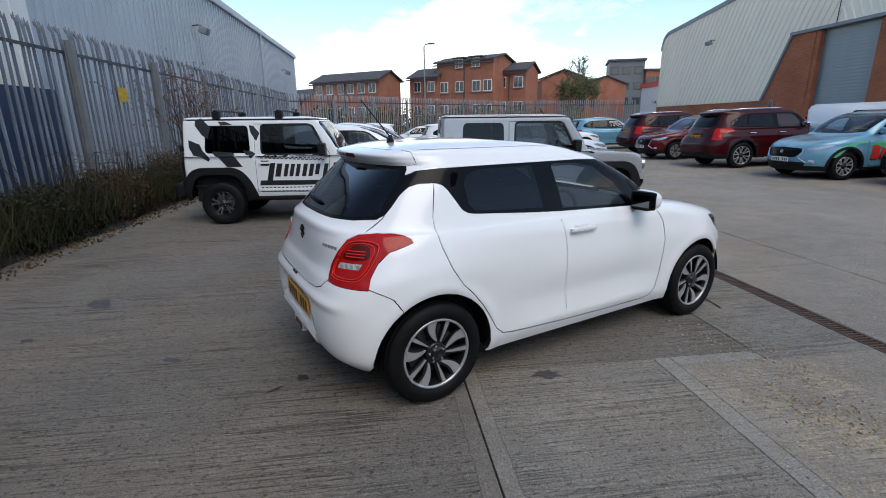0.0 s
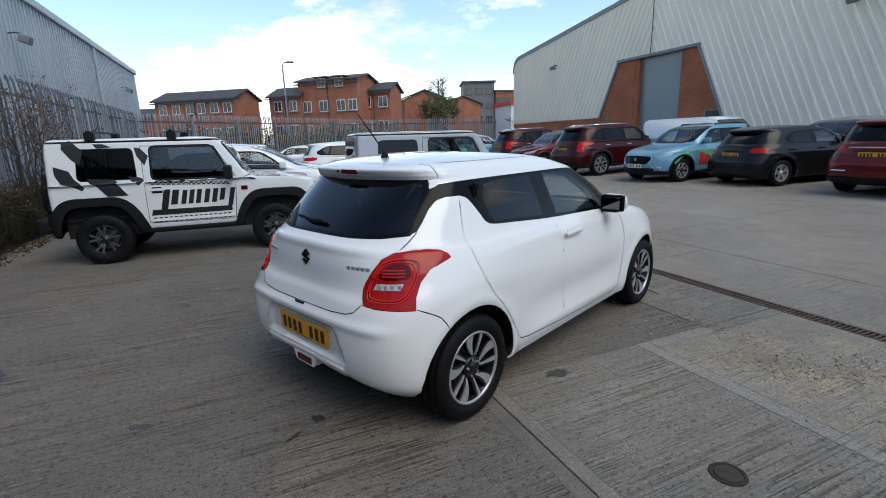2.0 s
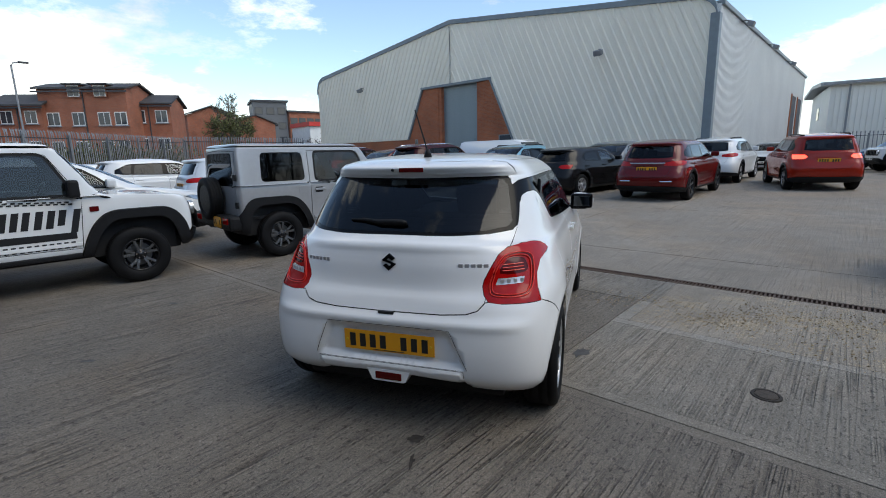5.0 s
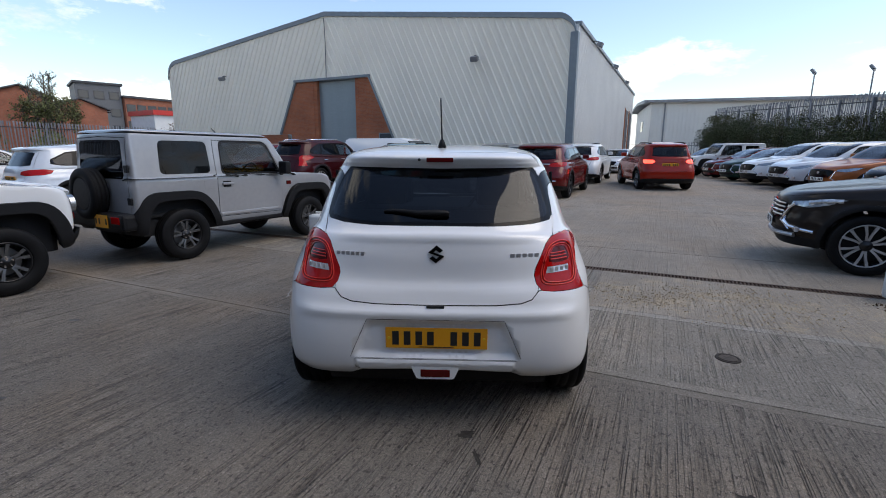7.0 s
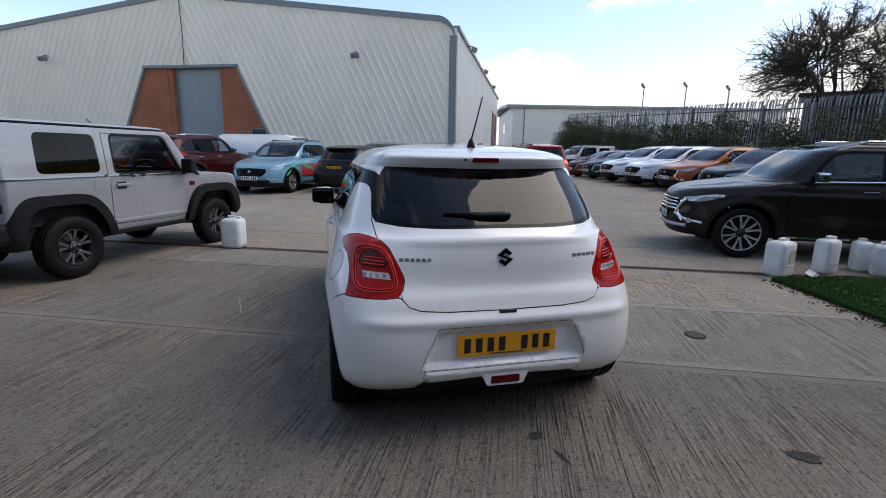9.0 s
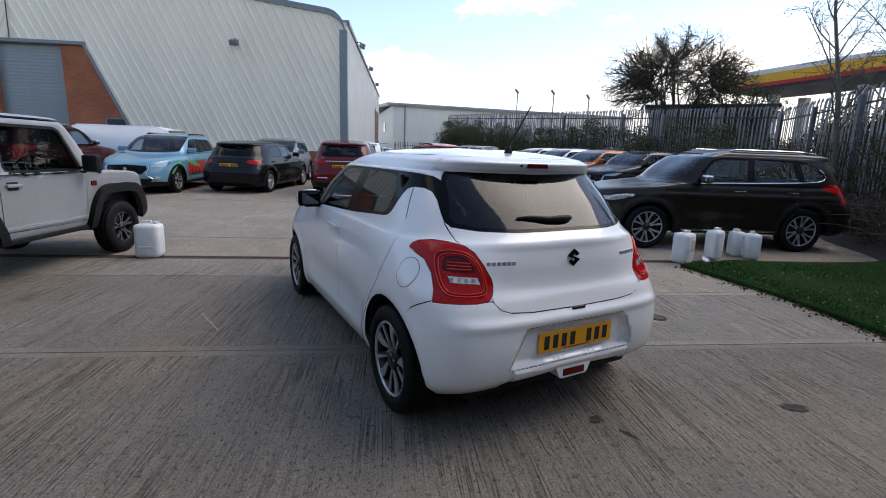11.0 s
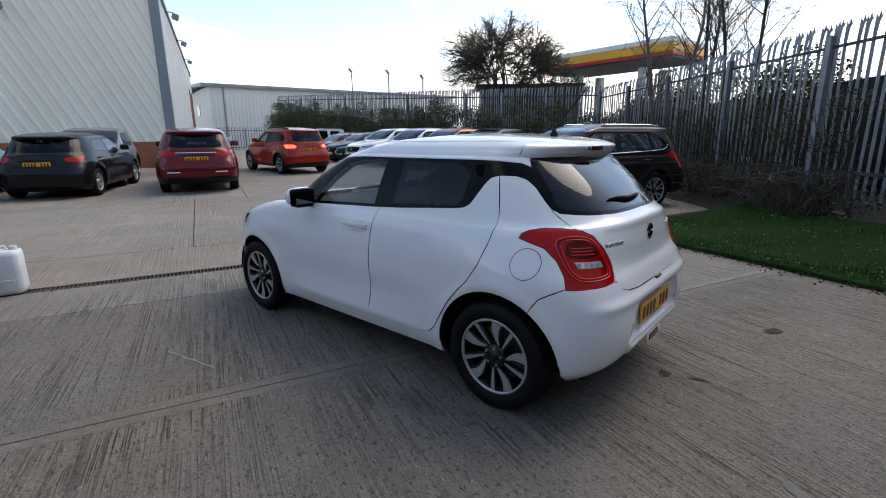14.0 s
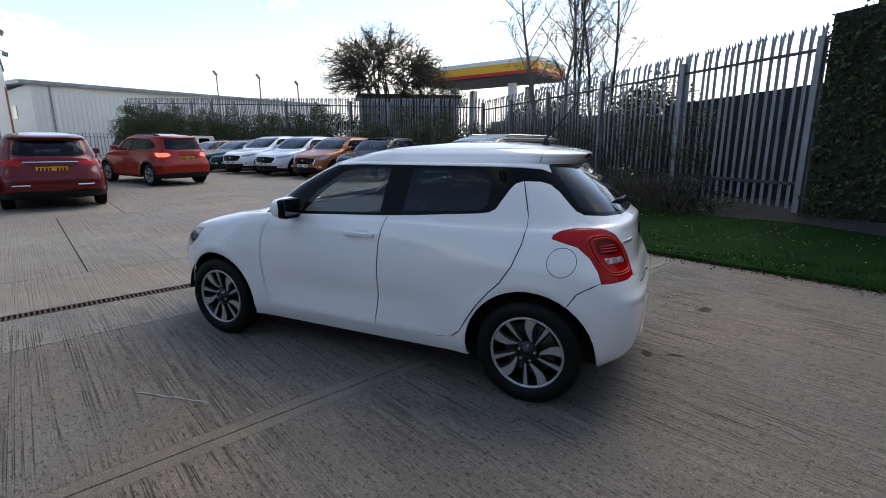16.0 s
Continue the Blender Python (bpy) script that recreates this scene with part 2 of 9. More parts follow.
M_PANE = material("dark_window_pane", (0.035, 0.045, 0.055), 0.06, var=0.0, spec=0.7)
M_YELLOW = material("yellow_paint", (0.72, 0.47, 0.02), 0.5, var=0.1, scale=8, fine=0.05)
M_RED = material("red_paint", (0.55, 0.03, 0.02), 0.45, var=0.05)
M_DIRT = material("dark_soil", (0.022, 0.017, 0.012), 0.95, var=0.35, scale=3, fine=0.3, bump=1.0, bump_scale=25)
M_ASPHALT = material("far_ground", (0.13, 0.126, 0.118), 0.9, var=0.15, scale=0.15, fine=0.06, bump=0.3, bump_scale=30)


# ---- concrete ----
GA = 157.4  # direction of the slab joints
GU = Vector((math.cos(radians(GA)), math.sin(radians(GA)), 0))
GV = Vector((GU.y, -GU.x, 0))
JOINT_V = 0.520  # main joint
DRAIN_V = 3.57


def concrete(name, base, brush, margin=(), sand=0.0):
    """Brushed yard concrete in the slab frame: x along the joints, y across; brush strokes run across the joints."""
    m = bpy.data.materials.new(name)
    m.use_nodes = True
    n, l = m.node_tree.nodes, m.node_tree.links
    b = n["Principled BSDF"]
    tc = n.new("ShaderNodeTexCoord")

    def noise_node(scale, detail, stretch=(1, 1, 1), rough=0.55, lac=2.0):
        mp = n.new("ShaderNodeMapping")
        mp.inputs["Scale"].default_value = stretch
        l.new(tc.outputs["Object"], mp.inputs[0])
        a = n.new("ShaderNodeTexNoise")
        a.inputs["Scale"].default_value, a.inputs["Detail"].default_value, a.inputs["Roughness"].default_value = scale, detail, rough
        l.new(mp.outputs[0], a.inputs["Vector"])
        return a.outputs["Fac"]

    def ranged(src, f0, f1, t0, t1):
        r = n.new("ShaderNodeMapRange")
        for k, w in zip(("From Min", "From Max", "To Min", "To Max"), (f0, f1, t0, t1)):
            r.inputs[k].default_value = w
        l.new(src, r.inputs["Value"])
        return r.outputs[0]

    def op(kind, a, c):
        q = n.new("ShaderNodeMath")
        q.operation = kind
        for i, w in enumerate((a, c)):
            if isinstance(w, (int, float)):
                q.inputs[i].default_value = w
            else:
                l.new(w, q.inputs[i])
        return q.outputs[0]

    def crest(src, c, w):
        """1 on the line where the noise crosses c, falling off within w."""
        return ranged(op("ABSOLUTE", op("SUBTRACT", src, c), 0), 0.0, w, 1.0, 0.0)

    big = ranged(noise_node(0.35, 4), 0.3, 0.7, 0.84, 1.14)
    mid = ranged(noise_node(2.6, 8, rough=0.74), 0.3, 0.7, 0.80, 1.20)
    grit = ranged(noise_node(85, 4, rough=0.8), 0.34, 0.66, 0.58, 1.42)
    chips = ranged(noise_node(52, 3, (1.0, 0.45, 1.0), rough=0.65), 0.575, 0.62, 1.0, 1.0 - 0.85 * max(brush, 0.3))
    pale = ranged(noise_node(46, 3, (1.0, 0.6, 1.0), rough=0.6), 0.60, 0.66, 1.0, 1.38)
    speck = ranged(noise_node(230, 2, rough=0.7), 0.36, 0.64, 0.66, 1.34)
    tine = noise_node(9.0, 1.5, (1.0, 0.012, 1.0), 0.5)
    comb = noise_node(30.0, 1.0, (1.0, 0.010, 1.0), 0.5)
    broken = ranged(noise_node(16, 3, (1.0, 0.16, 1.0), rough=0.7), 0.42, 0.56, 0.0, 1.0)
    gate = ranged(noise_node(1.3, 4, rough=0.65), 0.38, 0.62, 0.0, 1.0)  # the strokes show in places
    deep = op("MULTIPLY", op("MAXIMUM", crest(tine, 0.46, 0.022), crest(tine, 0.57, 0.018)), ranged(broken, 0.0, 1.0, 0.35, 1.0))
    thin = op("MULTIPLY", crest(comb, 0.50, 0.07), broken)
    stroke = op("MULTIPLY", op("MAXIMUM", deep, op("MULTIPLY", thin, 0.9)), op("ADD", op("MULTIPLY", gate, 0.80), 0.20))
    sep = n.new("ShaderNodeSeparateXYZ")
    l.new(tc.outputs["Object"], sep.inputs[0])
    edge = 1.0
    for v0 in margin:  # trowelled strips along the joints stay smooth, with a ragged edge
        wob = op("MULTIPLY", op("SUBTRACT", noise_node(7, 4), 0.5), 0.03)
        dist = op("ADD", op("ABSOLUTE", op("ADD", sep.outputs["Y"], v0), 0), wob)
        keep = ranged(dist, 0.085, 0.10, 0.0, 1.0)
        stroke = op("MULTIPLY", stroke, keep)
        chips = op("ADD", op("MULTIPLY", op("SUBTRACT", chips, 1.0), op("ADD", op("MULTIPLY", keep, 0.7), 0.3)), 1.0)
        edge = op("MULTIPLY", ranged(op("ABSOLUTE", op("SUBTRACT", dist, 0.092), 0), 0.0, 0.006, 0.62, 1.0), edge)
    dark = ranged(stroke, 0.0, 1.0, 1.0, 1.0 - brush)
    pits = ranged(noise_node(26, 3, rough=0.6), 0.665, 0.71, 1.0, 0.55)
    k = op("MULTIPLY", op("MULTIPLY", op("MULTIPLY", big, mid), op("MULTIPLY", op("MULTIPLY", grit, speck), pale)), op("MULTIPLY", op("MULTIPLY", dark, edge), op("MULTIPLY", pits, chips)))
    vm = n.new("ShaderNodeVectorMath")
    vm.operation = "SCALE"
    l.new(k, vm.inputs["Scale"])
    mixc = n.new("ShaderNodeMix")
    mixc.data_type = "RGBA"
    mixc.inputs["A"].default_value = (*base, 1)
    mixc.inputs["B"].default_value = (base[0] * 1.14, base[1] * 1.04, base[2] * 0.93, 1)
    if sand:  # tan, gritty patches
        mixc.inputs["B"].default_value = (base[0] * 1.26, base[1] * 1.19, base[2] * 1.06, 1)
        l.new(ranged(op("ADD", noise_node(2.3, 9, rough=0.78), op("MULTIPLY", noise_node(40, 3), 0.18)), 0.60, 0.68, 0.0, 1.0), mixc.inputs["Factor"])
    else:
        l.new(ranged(noise_node(0.6, 4), 0.45, 0.70, 0.0, 0.9), mixc.inputs["Factor"])
    l.new(mixc.outputs["Result"], vm.inputs[0])
    l.new(vm.outputs[0], b.inputs["Base Color"])
    b.inputs["Roughness"].default_value = 0.82
    b.inputs["Specular IOR Level"].default_value = 0.35
    bu = n.new("ShaderNodeBump")
    bu.inputs["Strength"].default_value, bu.inputs["Distance"].default_value = 1.0, 0.010
    h = op("ADD", op("MULTIPLY", stroke, -1.0), op("MULTIPLY", noise_node(70, 4, rough=0.7), 0.9))
    l.new(h, bu.inputs["Height"])
    l.new(bu.outputs[0], b.inputs["Normal"])
    return m


M_CONC = concrete("brushed_concrete", (0.165, 0.147, 0.124), 0.66, (JOINT_V,))
M_CONC_SMOOTH = concrete("worn_concrete", (0.252, 0.222, 0.184), 0.07)
M_CONC_ROUGH = concrete("rough_brushed_concrete", (0.215, 0.197, 0.168), 0.60, (JOINT_V,))
M_CONC_PALE = concrete("pale_trowelled_strip", (0.262, 0.245, 0.214), 0.05)
M_CONC_SAND = concrete("sandy_concrete", (0.262, 0.232, 0.190), 0.10, (), 0.15)

# ---- ground ----
GROUND_M = pose(0, 0, 0, 0, 0, GA)  # local x along GU, local y = -GV
# in this frame y_local = -v


def ground_sheet():
    bm = bmesh.new()
    bmesh.ops.create_grid(bm, x_segments=24, y_segments=24, size=900)
    for v in bm.verts:
        v.co.z = -0.045
    ob = part("ground", bm, M_ASPHALT)
    return tagged(ob, "wide grey-brown ground reaching to the horizon", "ground", kind="structure")


ground_sheet()
yard = new("pavement_yard", None)
tagged(yard, "grey brushed concrete yard of large slabs with open joints", "pavement", kind="structure")


FALL, FALL_V0, FALL_V1 = 0.021, 3.65, 19.2  # the yard rises gently beyond the drain


def ground_z(x, y):
    v = x * GV.x + y * GV.y
    return FALL * (min(max(v, FALL_V0), FALL_V1) - FALL_V0)


def stand(x, y, a):
    """Pose of a thing that stands on the yard, tilted with it."""
    v = x * GV.x + y * GV.y
    tilt = Matrix.Rotation(-math.atan(FALL), 4, GU) if FALL_V0 < v < FALL_V1 else Matrix.Identity(4)
    return Matrix.Translation((x, y, ground_z(x, y))) @ tilt @ pose(0, 0, 0, 0, 0, a)


RISE_M = GROUND_M @ Matrix.Translation((0, -FALL_V0, 0)) @ Matrix.Rotation(-math.atan(FALL), 4, "X") @ Matrix.Translation((0, FALL_V0, 0))
TOP_M = GROUND_M @ Matrix.Translation((0, 0, FALL * (FALL_V1 - FALL_V0)))


def slab(u0, u1, v0, v1, mat, gap=0.0042, m=None, z=0.0):
    """One slab in joint coordinates (u along, v across), with a small broken arris."""
    bm = bmesh.new()
    add_box(bm, u0 + gap, u1 - gap, -(v1 - gap), -(v0 + gap), -0.042, z, 0.006)
    return part("slab", bm, mat, yard, m=m or GROUND_M)


ROWS_V = (-30.0, -21.0, -12.5, -4.3, JOINT_V)
COLS = ([-40, -30, -20, -10.6, 0.35, 9.0, 20, 30, 42], [-40, -30, -20, -8.0, 1.6, 12.0, 20, 30, 42], [-40, -28, -18, -9, 0.2, 8.0, 20, 30, 42], [-40, -30, -20, -12.4, 3.6, 13, 20, 30, 42])
for i in range(len(ROWS_V) - 1):
    for j in range(len(COLS[i]) - 1):
        slab(COLS[i][j], COLS[i][j + 1], ROWS_V[i], ROWS_V[i + 1], M_CONC)
D0 = DRAIN_V - 0.08
for a, b in ((-0.50, 3.55), (3.55, 9.0), (9.0, 20), (20, 30), (30, 42)):
    slab(a, b, JOINT_V, 2.62, M_CONC)
    slab(a, b, 2.62, D0, M_CONC_ROUGH)
for a, b in ((-5.4, -0.50), (-14, -5.4), (-24, -14), (-40, -24)):
    slab(a, b, JOINT_V, 1.86, M_CONC_ROUGH)
    slab(a, b, 1.86, 1.98, M_CONC_PALE, 0.001)
    slab(a, b if b < -1 else -0.62, 1.98, D0, M_CONC_SAND, 0.001)
slab(-0.62, -0.50, 1.98, 2.62, M_CONC_PALE, 0.001)
slab(-0.62, -0.50, 2.62, D0, M_CONC_ROUGH, 0.001)
ROWS_V2 = (DRAIN_V + 0.08, 4.90, 9.6, 14.4, 19.2, 27, 36, 46, 60)
for i in range(len(ROWS_V2) - 1):
    us = [-40, -28, -17, -7.5 + 0.8 * (i % 3), 1.2 + 1.1 * (i % 2), 10.5, 19, 29, 42]
    for j in range(len(us) - 1):
        slab(us[j], us[j + 1], ROWS_V2[i], ROWS_V2[i + 1], M_CONC_SMOOTH, 0.0065, RISE_M if ROWS_V2[i] < 19 else TOP_M)


def drain_channel():
    """Slot drain: a dark trough with a rusty slotted grating."""
    trough = material("drain_trough", (0.02, 0.017, 0.014), 0.95, var=0.2)
    iron = material("rusty_grating", (0.085, 0.055, 0.04), 0.8, 0.3, var=0.3, scale=9, fine=0.2)
    d = thing("drain_channel", GROUND_M, "rusty iron slotted drain grating set in the concrete", "drain", kind="structure")
    part("trough", box(-40, 42, -DRAIN_V - 0.075, -DRAIN_V + 0.075, -0.044, -0.036), trough, d)
    for s in (-1, 1):
        part("edge_bar", box(-40, 42, -DRAIN_V + s * 0.066 - 0.008, -DRAIN_V + s * 0.066 + 0.008, -0.036, -0.001), iron, d)
    bars = bmesh.new()
    vs, fs = [], []
    for k in range(1050):
        x = -22 + k * 0.038
        a = len(vs)
        for dx in (0, 0.016):
            vs += [(x + dx, -DRAIN_V - 0.058, -0.003), (x + dx, -DRAIN_V + 0.058, -0.003), (x + dx, -DRAIN_V - 0.058, -0.03), (x + dx, -DRAIN_V + 0.058, -0.03)]
        fs += [(a, a + 1, a + 5, a + 4), (a, a + 2, a + 3, a + 1), (a + 4, a + 5, a + 7, a + 6)]
    bars.free()
    me = bpy.data.meshes.new("grating_bars")
    me.from_pydata(vs, [], fs)
    ob = part("grating_bars", me, iron, d)
    tagged(ob, kind="stuff")


drain_channel()


# ---- warehouse with the diagonal cladding ----
WH = pose(5.36, 20.58, 0, 0, 0, UA)  # local x along the front, local y towards the yard
WL, WD, EAVE, RIDGE, HALF = 29.4, 30.0, 7.75, 9.5, 14.7


def roof_z(s):
    r = 0.9
    z = EAVE + (RIDGE - EAVE) * (1 - abs(s - HALF) / HALF)
    e = min(s, WL - s)
    if e < r:
        z -= r - math.sqrt(max(r * r - (r - e) ** 2, 0))
    return z


def gable_outline(s0, s1, zb, step=0.12):
    k = max(2, int((s1 - s0) / step))
    return [(s0, zb), (s1, zb)] + [(s1 + (s0 - s1) * i / k, roof_z(s1 + (s0 - s1) * i / k)) for i in range(k + 1)]


def add_wall_poly(bm, poly, y0, y1):
    """Polygon in (x, z), pulled between y0 and y1."""
    a = [bm.verts.new((x, y0, z)) for x, z in poly]
    b = [bm.verts.new((x, y1, z)) for x, z in poly]
    bm.faces.new(a)
    bm.faces.new(b[::-1])
    for i in range(len(poly)):
        j = (i + 1) % len(poly)
        bm.faces.new((a[i], a[j], b[j], b[i]))
    bmesh.ops.recalc_face_normals(bm, faces=bm.faces)
    return bm


def warehouse():
    w = thing("warehouse", WH, "pale grey warehouse clad in diagonal ribbed sheet with orange brick base", "building")
    D_T, D_L0, D_L1 = 5.78, 11.7, 17.25   # brick bay: top height, top edges
    B_L0, B_L1 = 9.0, 19.95               # its foot at the ground
    zl, zr = 2.6, 1.4                     # where the sheet ends, far and near side
    sl = (B_L1 - D_L1) / D_T
    bm = bmesh.new()
    # sheeted wall, in three pieces round the brick bay
    xr = B_L0 + (D_L0 - B_L0) * zr / D_T
    xl = B_L1 - (B_L1 - D_L1) * zl / D_T
    add_wall_poly(bm, [(0, zr), (xr, zr), (D_L0, D_T)] + [q for q in gable_outline(0, D_L0, zr)[2:]], -0.25, 0)
    add_wall_poly(bm, gable_outline(D_L0, D_L1, D_T), -0.25, 0)
    add_wall_poly(bm, [(xl, zl), (WL, zl)] + gable_outline(D_L1, WL, zl)[2:] + [(D_L1, D_T)], -0.25, 0)
    wall = part("front_wall", bm, M_CLAD, w)
    # diagonal ribs lean to the ridge
    ribs = bmesh.new()

    def rib(s0, k):
        pts = []
        for i in range(0, 260):
            z = 1.4 + i * 0.04
            s = s0 + k * z
            if not (0.25 < s < WL - 0.1) or (k > 0 and s > HALF) or (k < 0 and s < HALF) or z > roof_z(s) - 0.05:
                continue
            e0 = B_L0 + (D_L0 - B_L0) * z / D_T
            e1 = B_L1 - (B_L1 - D_L1) * z / D_T
            if z < D_T and e0 < s < e1:
                continue
            if s > HALF and z < zl:
                continue
            pts.append((s, z))
        if len(pts) < 3:
            return
        (a, za), (b, zb) = pts[0], pts[-1]
        w2, w1, h = 0.085, 0.045, 0.045
        vs = []
        for s, z in ((a, za), (b, zb)):
            vs += [ribs.verts.new((s - w2, 0.0, z)), ribs.verts.new((s - w1, h, z)), ribs.verts.new((s + w1, h, z)), ribs.verts.new((s + w2, 0.0, z))]
        for i in range(3):
            ribs.faces.new((vs[i], vs[i + 1], vs[i + 5], vs[i + 4]))
        ribs.faces.new((vs[0], vs[3], vs[2], vs[1]))
        ribs.faces.new((vs[4], vs[5], vs[6], vs[7]))

    k = (D_L0 - B_L0) / D_T
    for i in range(-12, 40):
        rib(i * 0.40, k)
    k2 = -(B_L1 - D_L1) / D_T
    for i in range(0, 60):
        rib(HALF + 0.2 + i * 0.40, k2)
    bmesh.ops.recalc_face_normals(ribs, faces=ribs.faces)
    part("cladding_ribs", ribs, M_CLAD, w)
    # brick bay with the roller door
    j0, j1 = 12.5, 15.9
    part("brick_bay", add_wall_poly(bmesh.new(), [(B_L0, 0), (j0, 0), (j0, D_T), (D_L0, D_T)], -0.30, -0.06), M_BRICK, w)
    part("brick_bay", add_wall_poly(bmesh.new(), [(j1, 0), (B_L1, 0), (D_L1, D_T), (j1, D_T)], -0.30, -0.06), M_BRICK, w)
    part("brick_plinth", box(0, xr + 0.6, -0.28, -0.02, 0, zr - 0.01), M_BRICK, w)
    part("brick_plinth", box(xl - 0.6, WL, -0.28, -0.02, 0, zl - 0.01), M_BRICK, w)
    part("lintel_trim", box(D_L0 - 0.1, D_L1 + 0.1, -0.1, 0.07, D_T - 0.04, D_T + 0.10), M_TRIM, w)
    for a, b, z0 in ((B_L0, D_L0, zr), (B_L1, D_L1, zl)):
        t = bmesh.new()
        x0 = a + (b - a) * z0 / D_T
        q = 0.06
        add_wall_poly(t, [(x0 - q, z0), (x0 + q, z0), (b + q, D_T), (b - q, D_T)], -0.08, 0.06)
        part("edge_trim", t, M_TRIM, w)
    door = part("roller_door", box(j0 + 0.25, j1 - 0.25, -0.42, -0.36, 0, D_T), M_SHUTTER, w, "blue-grey steel roller shutter, closed")
    sl_me = finish(box(j0 + 0.25, j1 - 0.25, -0.355, -0.335, 0.012, 0.135, 0.006), "slat")
    sl_me.materials.append(M_SHUTTER)
    for i in range(38):
        o = part("slat", sl_me, None, door)
        o.location = (0, 0, i * 0.15)
    for x in (j0, j1 - 0.25):
        part("door_pier", box(x, x + 0.25, -0.40, -0.10, 0, D_T), M_BRICK, w)
    for x in (10.15, 17.85):
        win = part("window", box(x, x + 0.95, -0.07, -0.035, 2.15, 2.6), M_TRIM, w, "small dark window in the brick")
        part("pane", box(x + 0.07, x + 0.88, -0.05, -0.025, 2.2, 2.55), M_PANE, win)
    # verge trim, corner trim
    vt = bmesh.new()
    k = 200
    vs = []
    for i in range(k + 1):
        s = WL * i / k
        z = roof_z(s)
        vs.append([vt.verts.new((s, y, z + dz)) for y, dz in ((0.09, -0.20), (0.09, 0.05), (-0.35, 0.05), (-0.35, -0.20))])
    for i in range(k):
        for j in range(4):
            vt.faces.new((vs[i][j], vs[i][(j + 1) % 4], vs[i + 1][(j + 1) % 4], vs[i + 1][j]))
    bmesh.ops.recalc_face_normals(vt, faces=vt.faces)
    part("verge_trim", vt, M_TRIM, w)
    part("corner_trim", box(-0.06, 0.30, -0.30, 0.08, 0.0, EAVE - 0.75, 0.03), M_TRIM, w, "slate-blue corner trim")
    # side wall with upright ribs
    part("side_wall", box(0.0, 0.22, -WD, -0.30, 1.3, EAVE - 0.35), M_CLAD_SIDE, w)
    part("brick_plinth", box(0.02, 0.24, -WD, -0.30, 0, 1.29), M_BRICK, w)
    sr = bmesh.new()
    for i in range(150):
        add_box(sr, -0.03, 0.0, -0.5 - i * 0.195 - 0.07, -0.5 - i * 0.195, 1.3, EAVE - 0.4)
    part("cladding_ribs", sr, M_CLAD_SIDE, w)
    part("gutter", box(-0.12, 0.25, -WD, -0.32, EAVE - 0.42, EAVE - 0.22, 0.04), M_TRIM, w)
    part("far_side_wall", box(WL - 0.2, WL, -WD, -0.26, 0, EAVE - 0.35), M_CLAD_SIDE, w)
    part("back_wall", box(0.22, WL - 0.2, -WD, -WD + 0.2, 0, EAVE - 0.35), M_CLAD_SIDE, w)
    for y in (-22.6, -26.0):
        dr = part("side_door", box(-0.06, 0.05, y - 2.4, y, 0.0, 5.4), M_STEEL_DARK, w, "tall dark doorway in the side wall")
        part("frame", box(-0.10, 0.02, y, y + 0.18, 0, 5.5), M_BRICK, dr)
    rf = bmesh.new()
    k = 60
    vs = []
    for i in range(k + 1):
        s = WL * i / k
        vs.append([rf.verts.new((s, y, roof_z(s) - 0.05)) for y in (-0.3, -WD)])
    for i in range(k):
        rf.faces.new((vs[i][0], vs[i + 1][0], vs[i + 1][1], vs[i][1]))
    bmesh.ops.solidify(rf, geom=rf.faces[:], thickness=0.12)
    part("roof", rf, M_SHEETROOF, w)
    # cable drop under the ridge
    c = bmesh.new()
    add_tube(c, [(HALF + 0.02, 0.09, RIDGE - 0.3), (HALF - 0.03, 0.10, 7.6), (HALF + 0.02, 0.09, D_T + 0.1)], 0.022, 6)
    part("cable", c, M_STEEL_DARK, w)
    return w


warehouse()


def flood_lamp(m, name="wall_flood_lamp"):
    t = thing(name, m, "small grey flood lamp on a bracket, unlit", "lamp", "wall flood lamps")
    part("bracket", add_tube(bmesh.new(), [(0, 0, 0), (0, 0.18, 0.03), (0, 0.34, 0.0)], 0.022, 8), M_STEEL_DARK, t)
    h = part("housing", box(-0.19, 0.19, 0.30, 0.58, -0.13, 0.10, 0.025, Matrix.Rotation(radians(-20), 4, "X")), M_STEEL, t)
    part("lens", box(-0.16, 0.16, 0.33, 0.54, -0.145, -0.128, 0, Matrix.Rotation(radians(-20), 4, "X")), M_PANE, h)
    return t


for s, z in ((23.3, 6.45), (4.95, 6.28)):
    flood_lamp(WH @ pose(s, 0.045, z))
for d, z in ((3.9, 7.3), (18.6, 7.3), (11.0, 7.3)):
    flood_lamp(WH @ pose(-0.03, -d, z, 0, 0, 90))


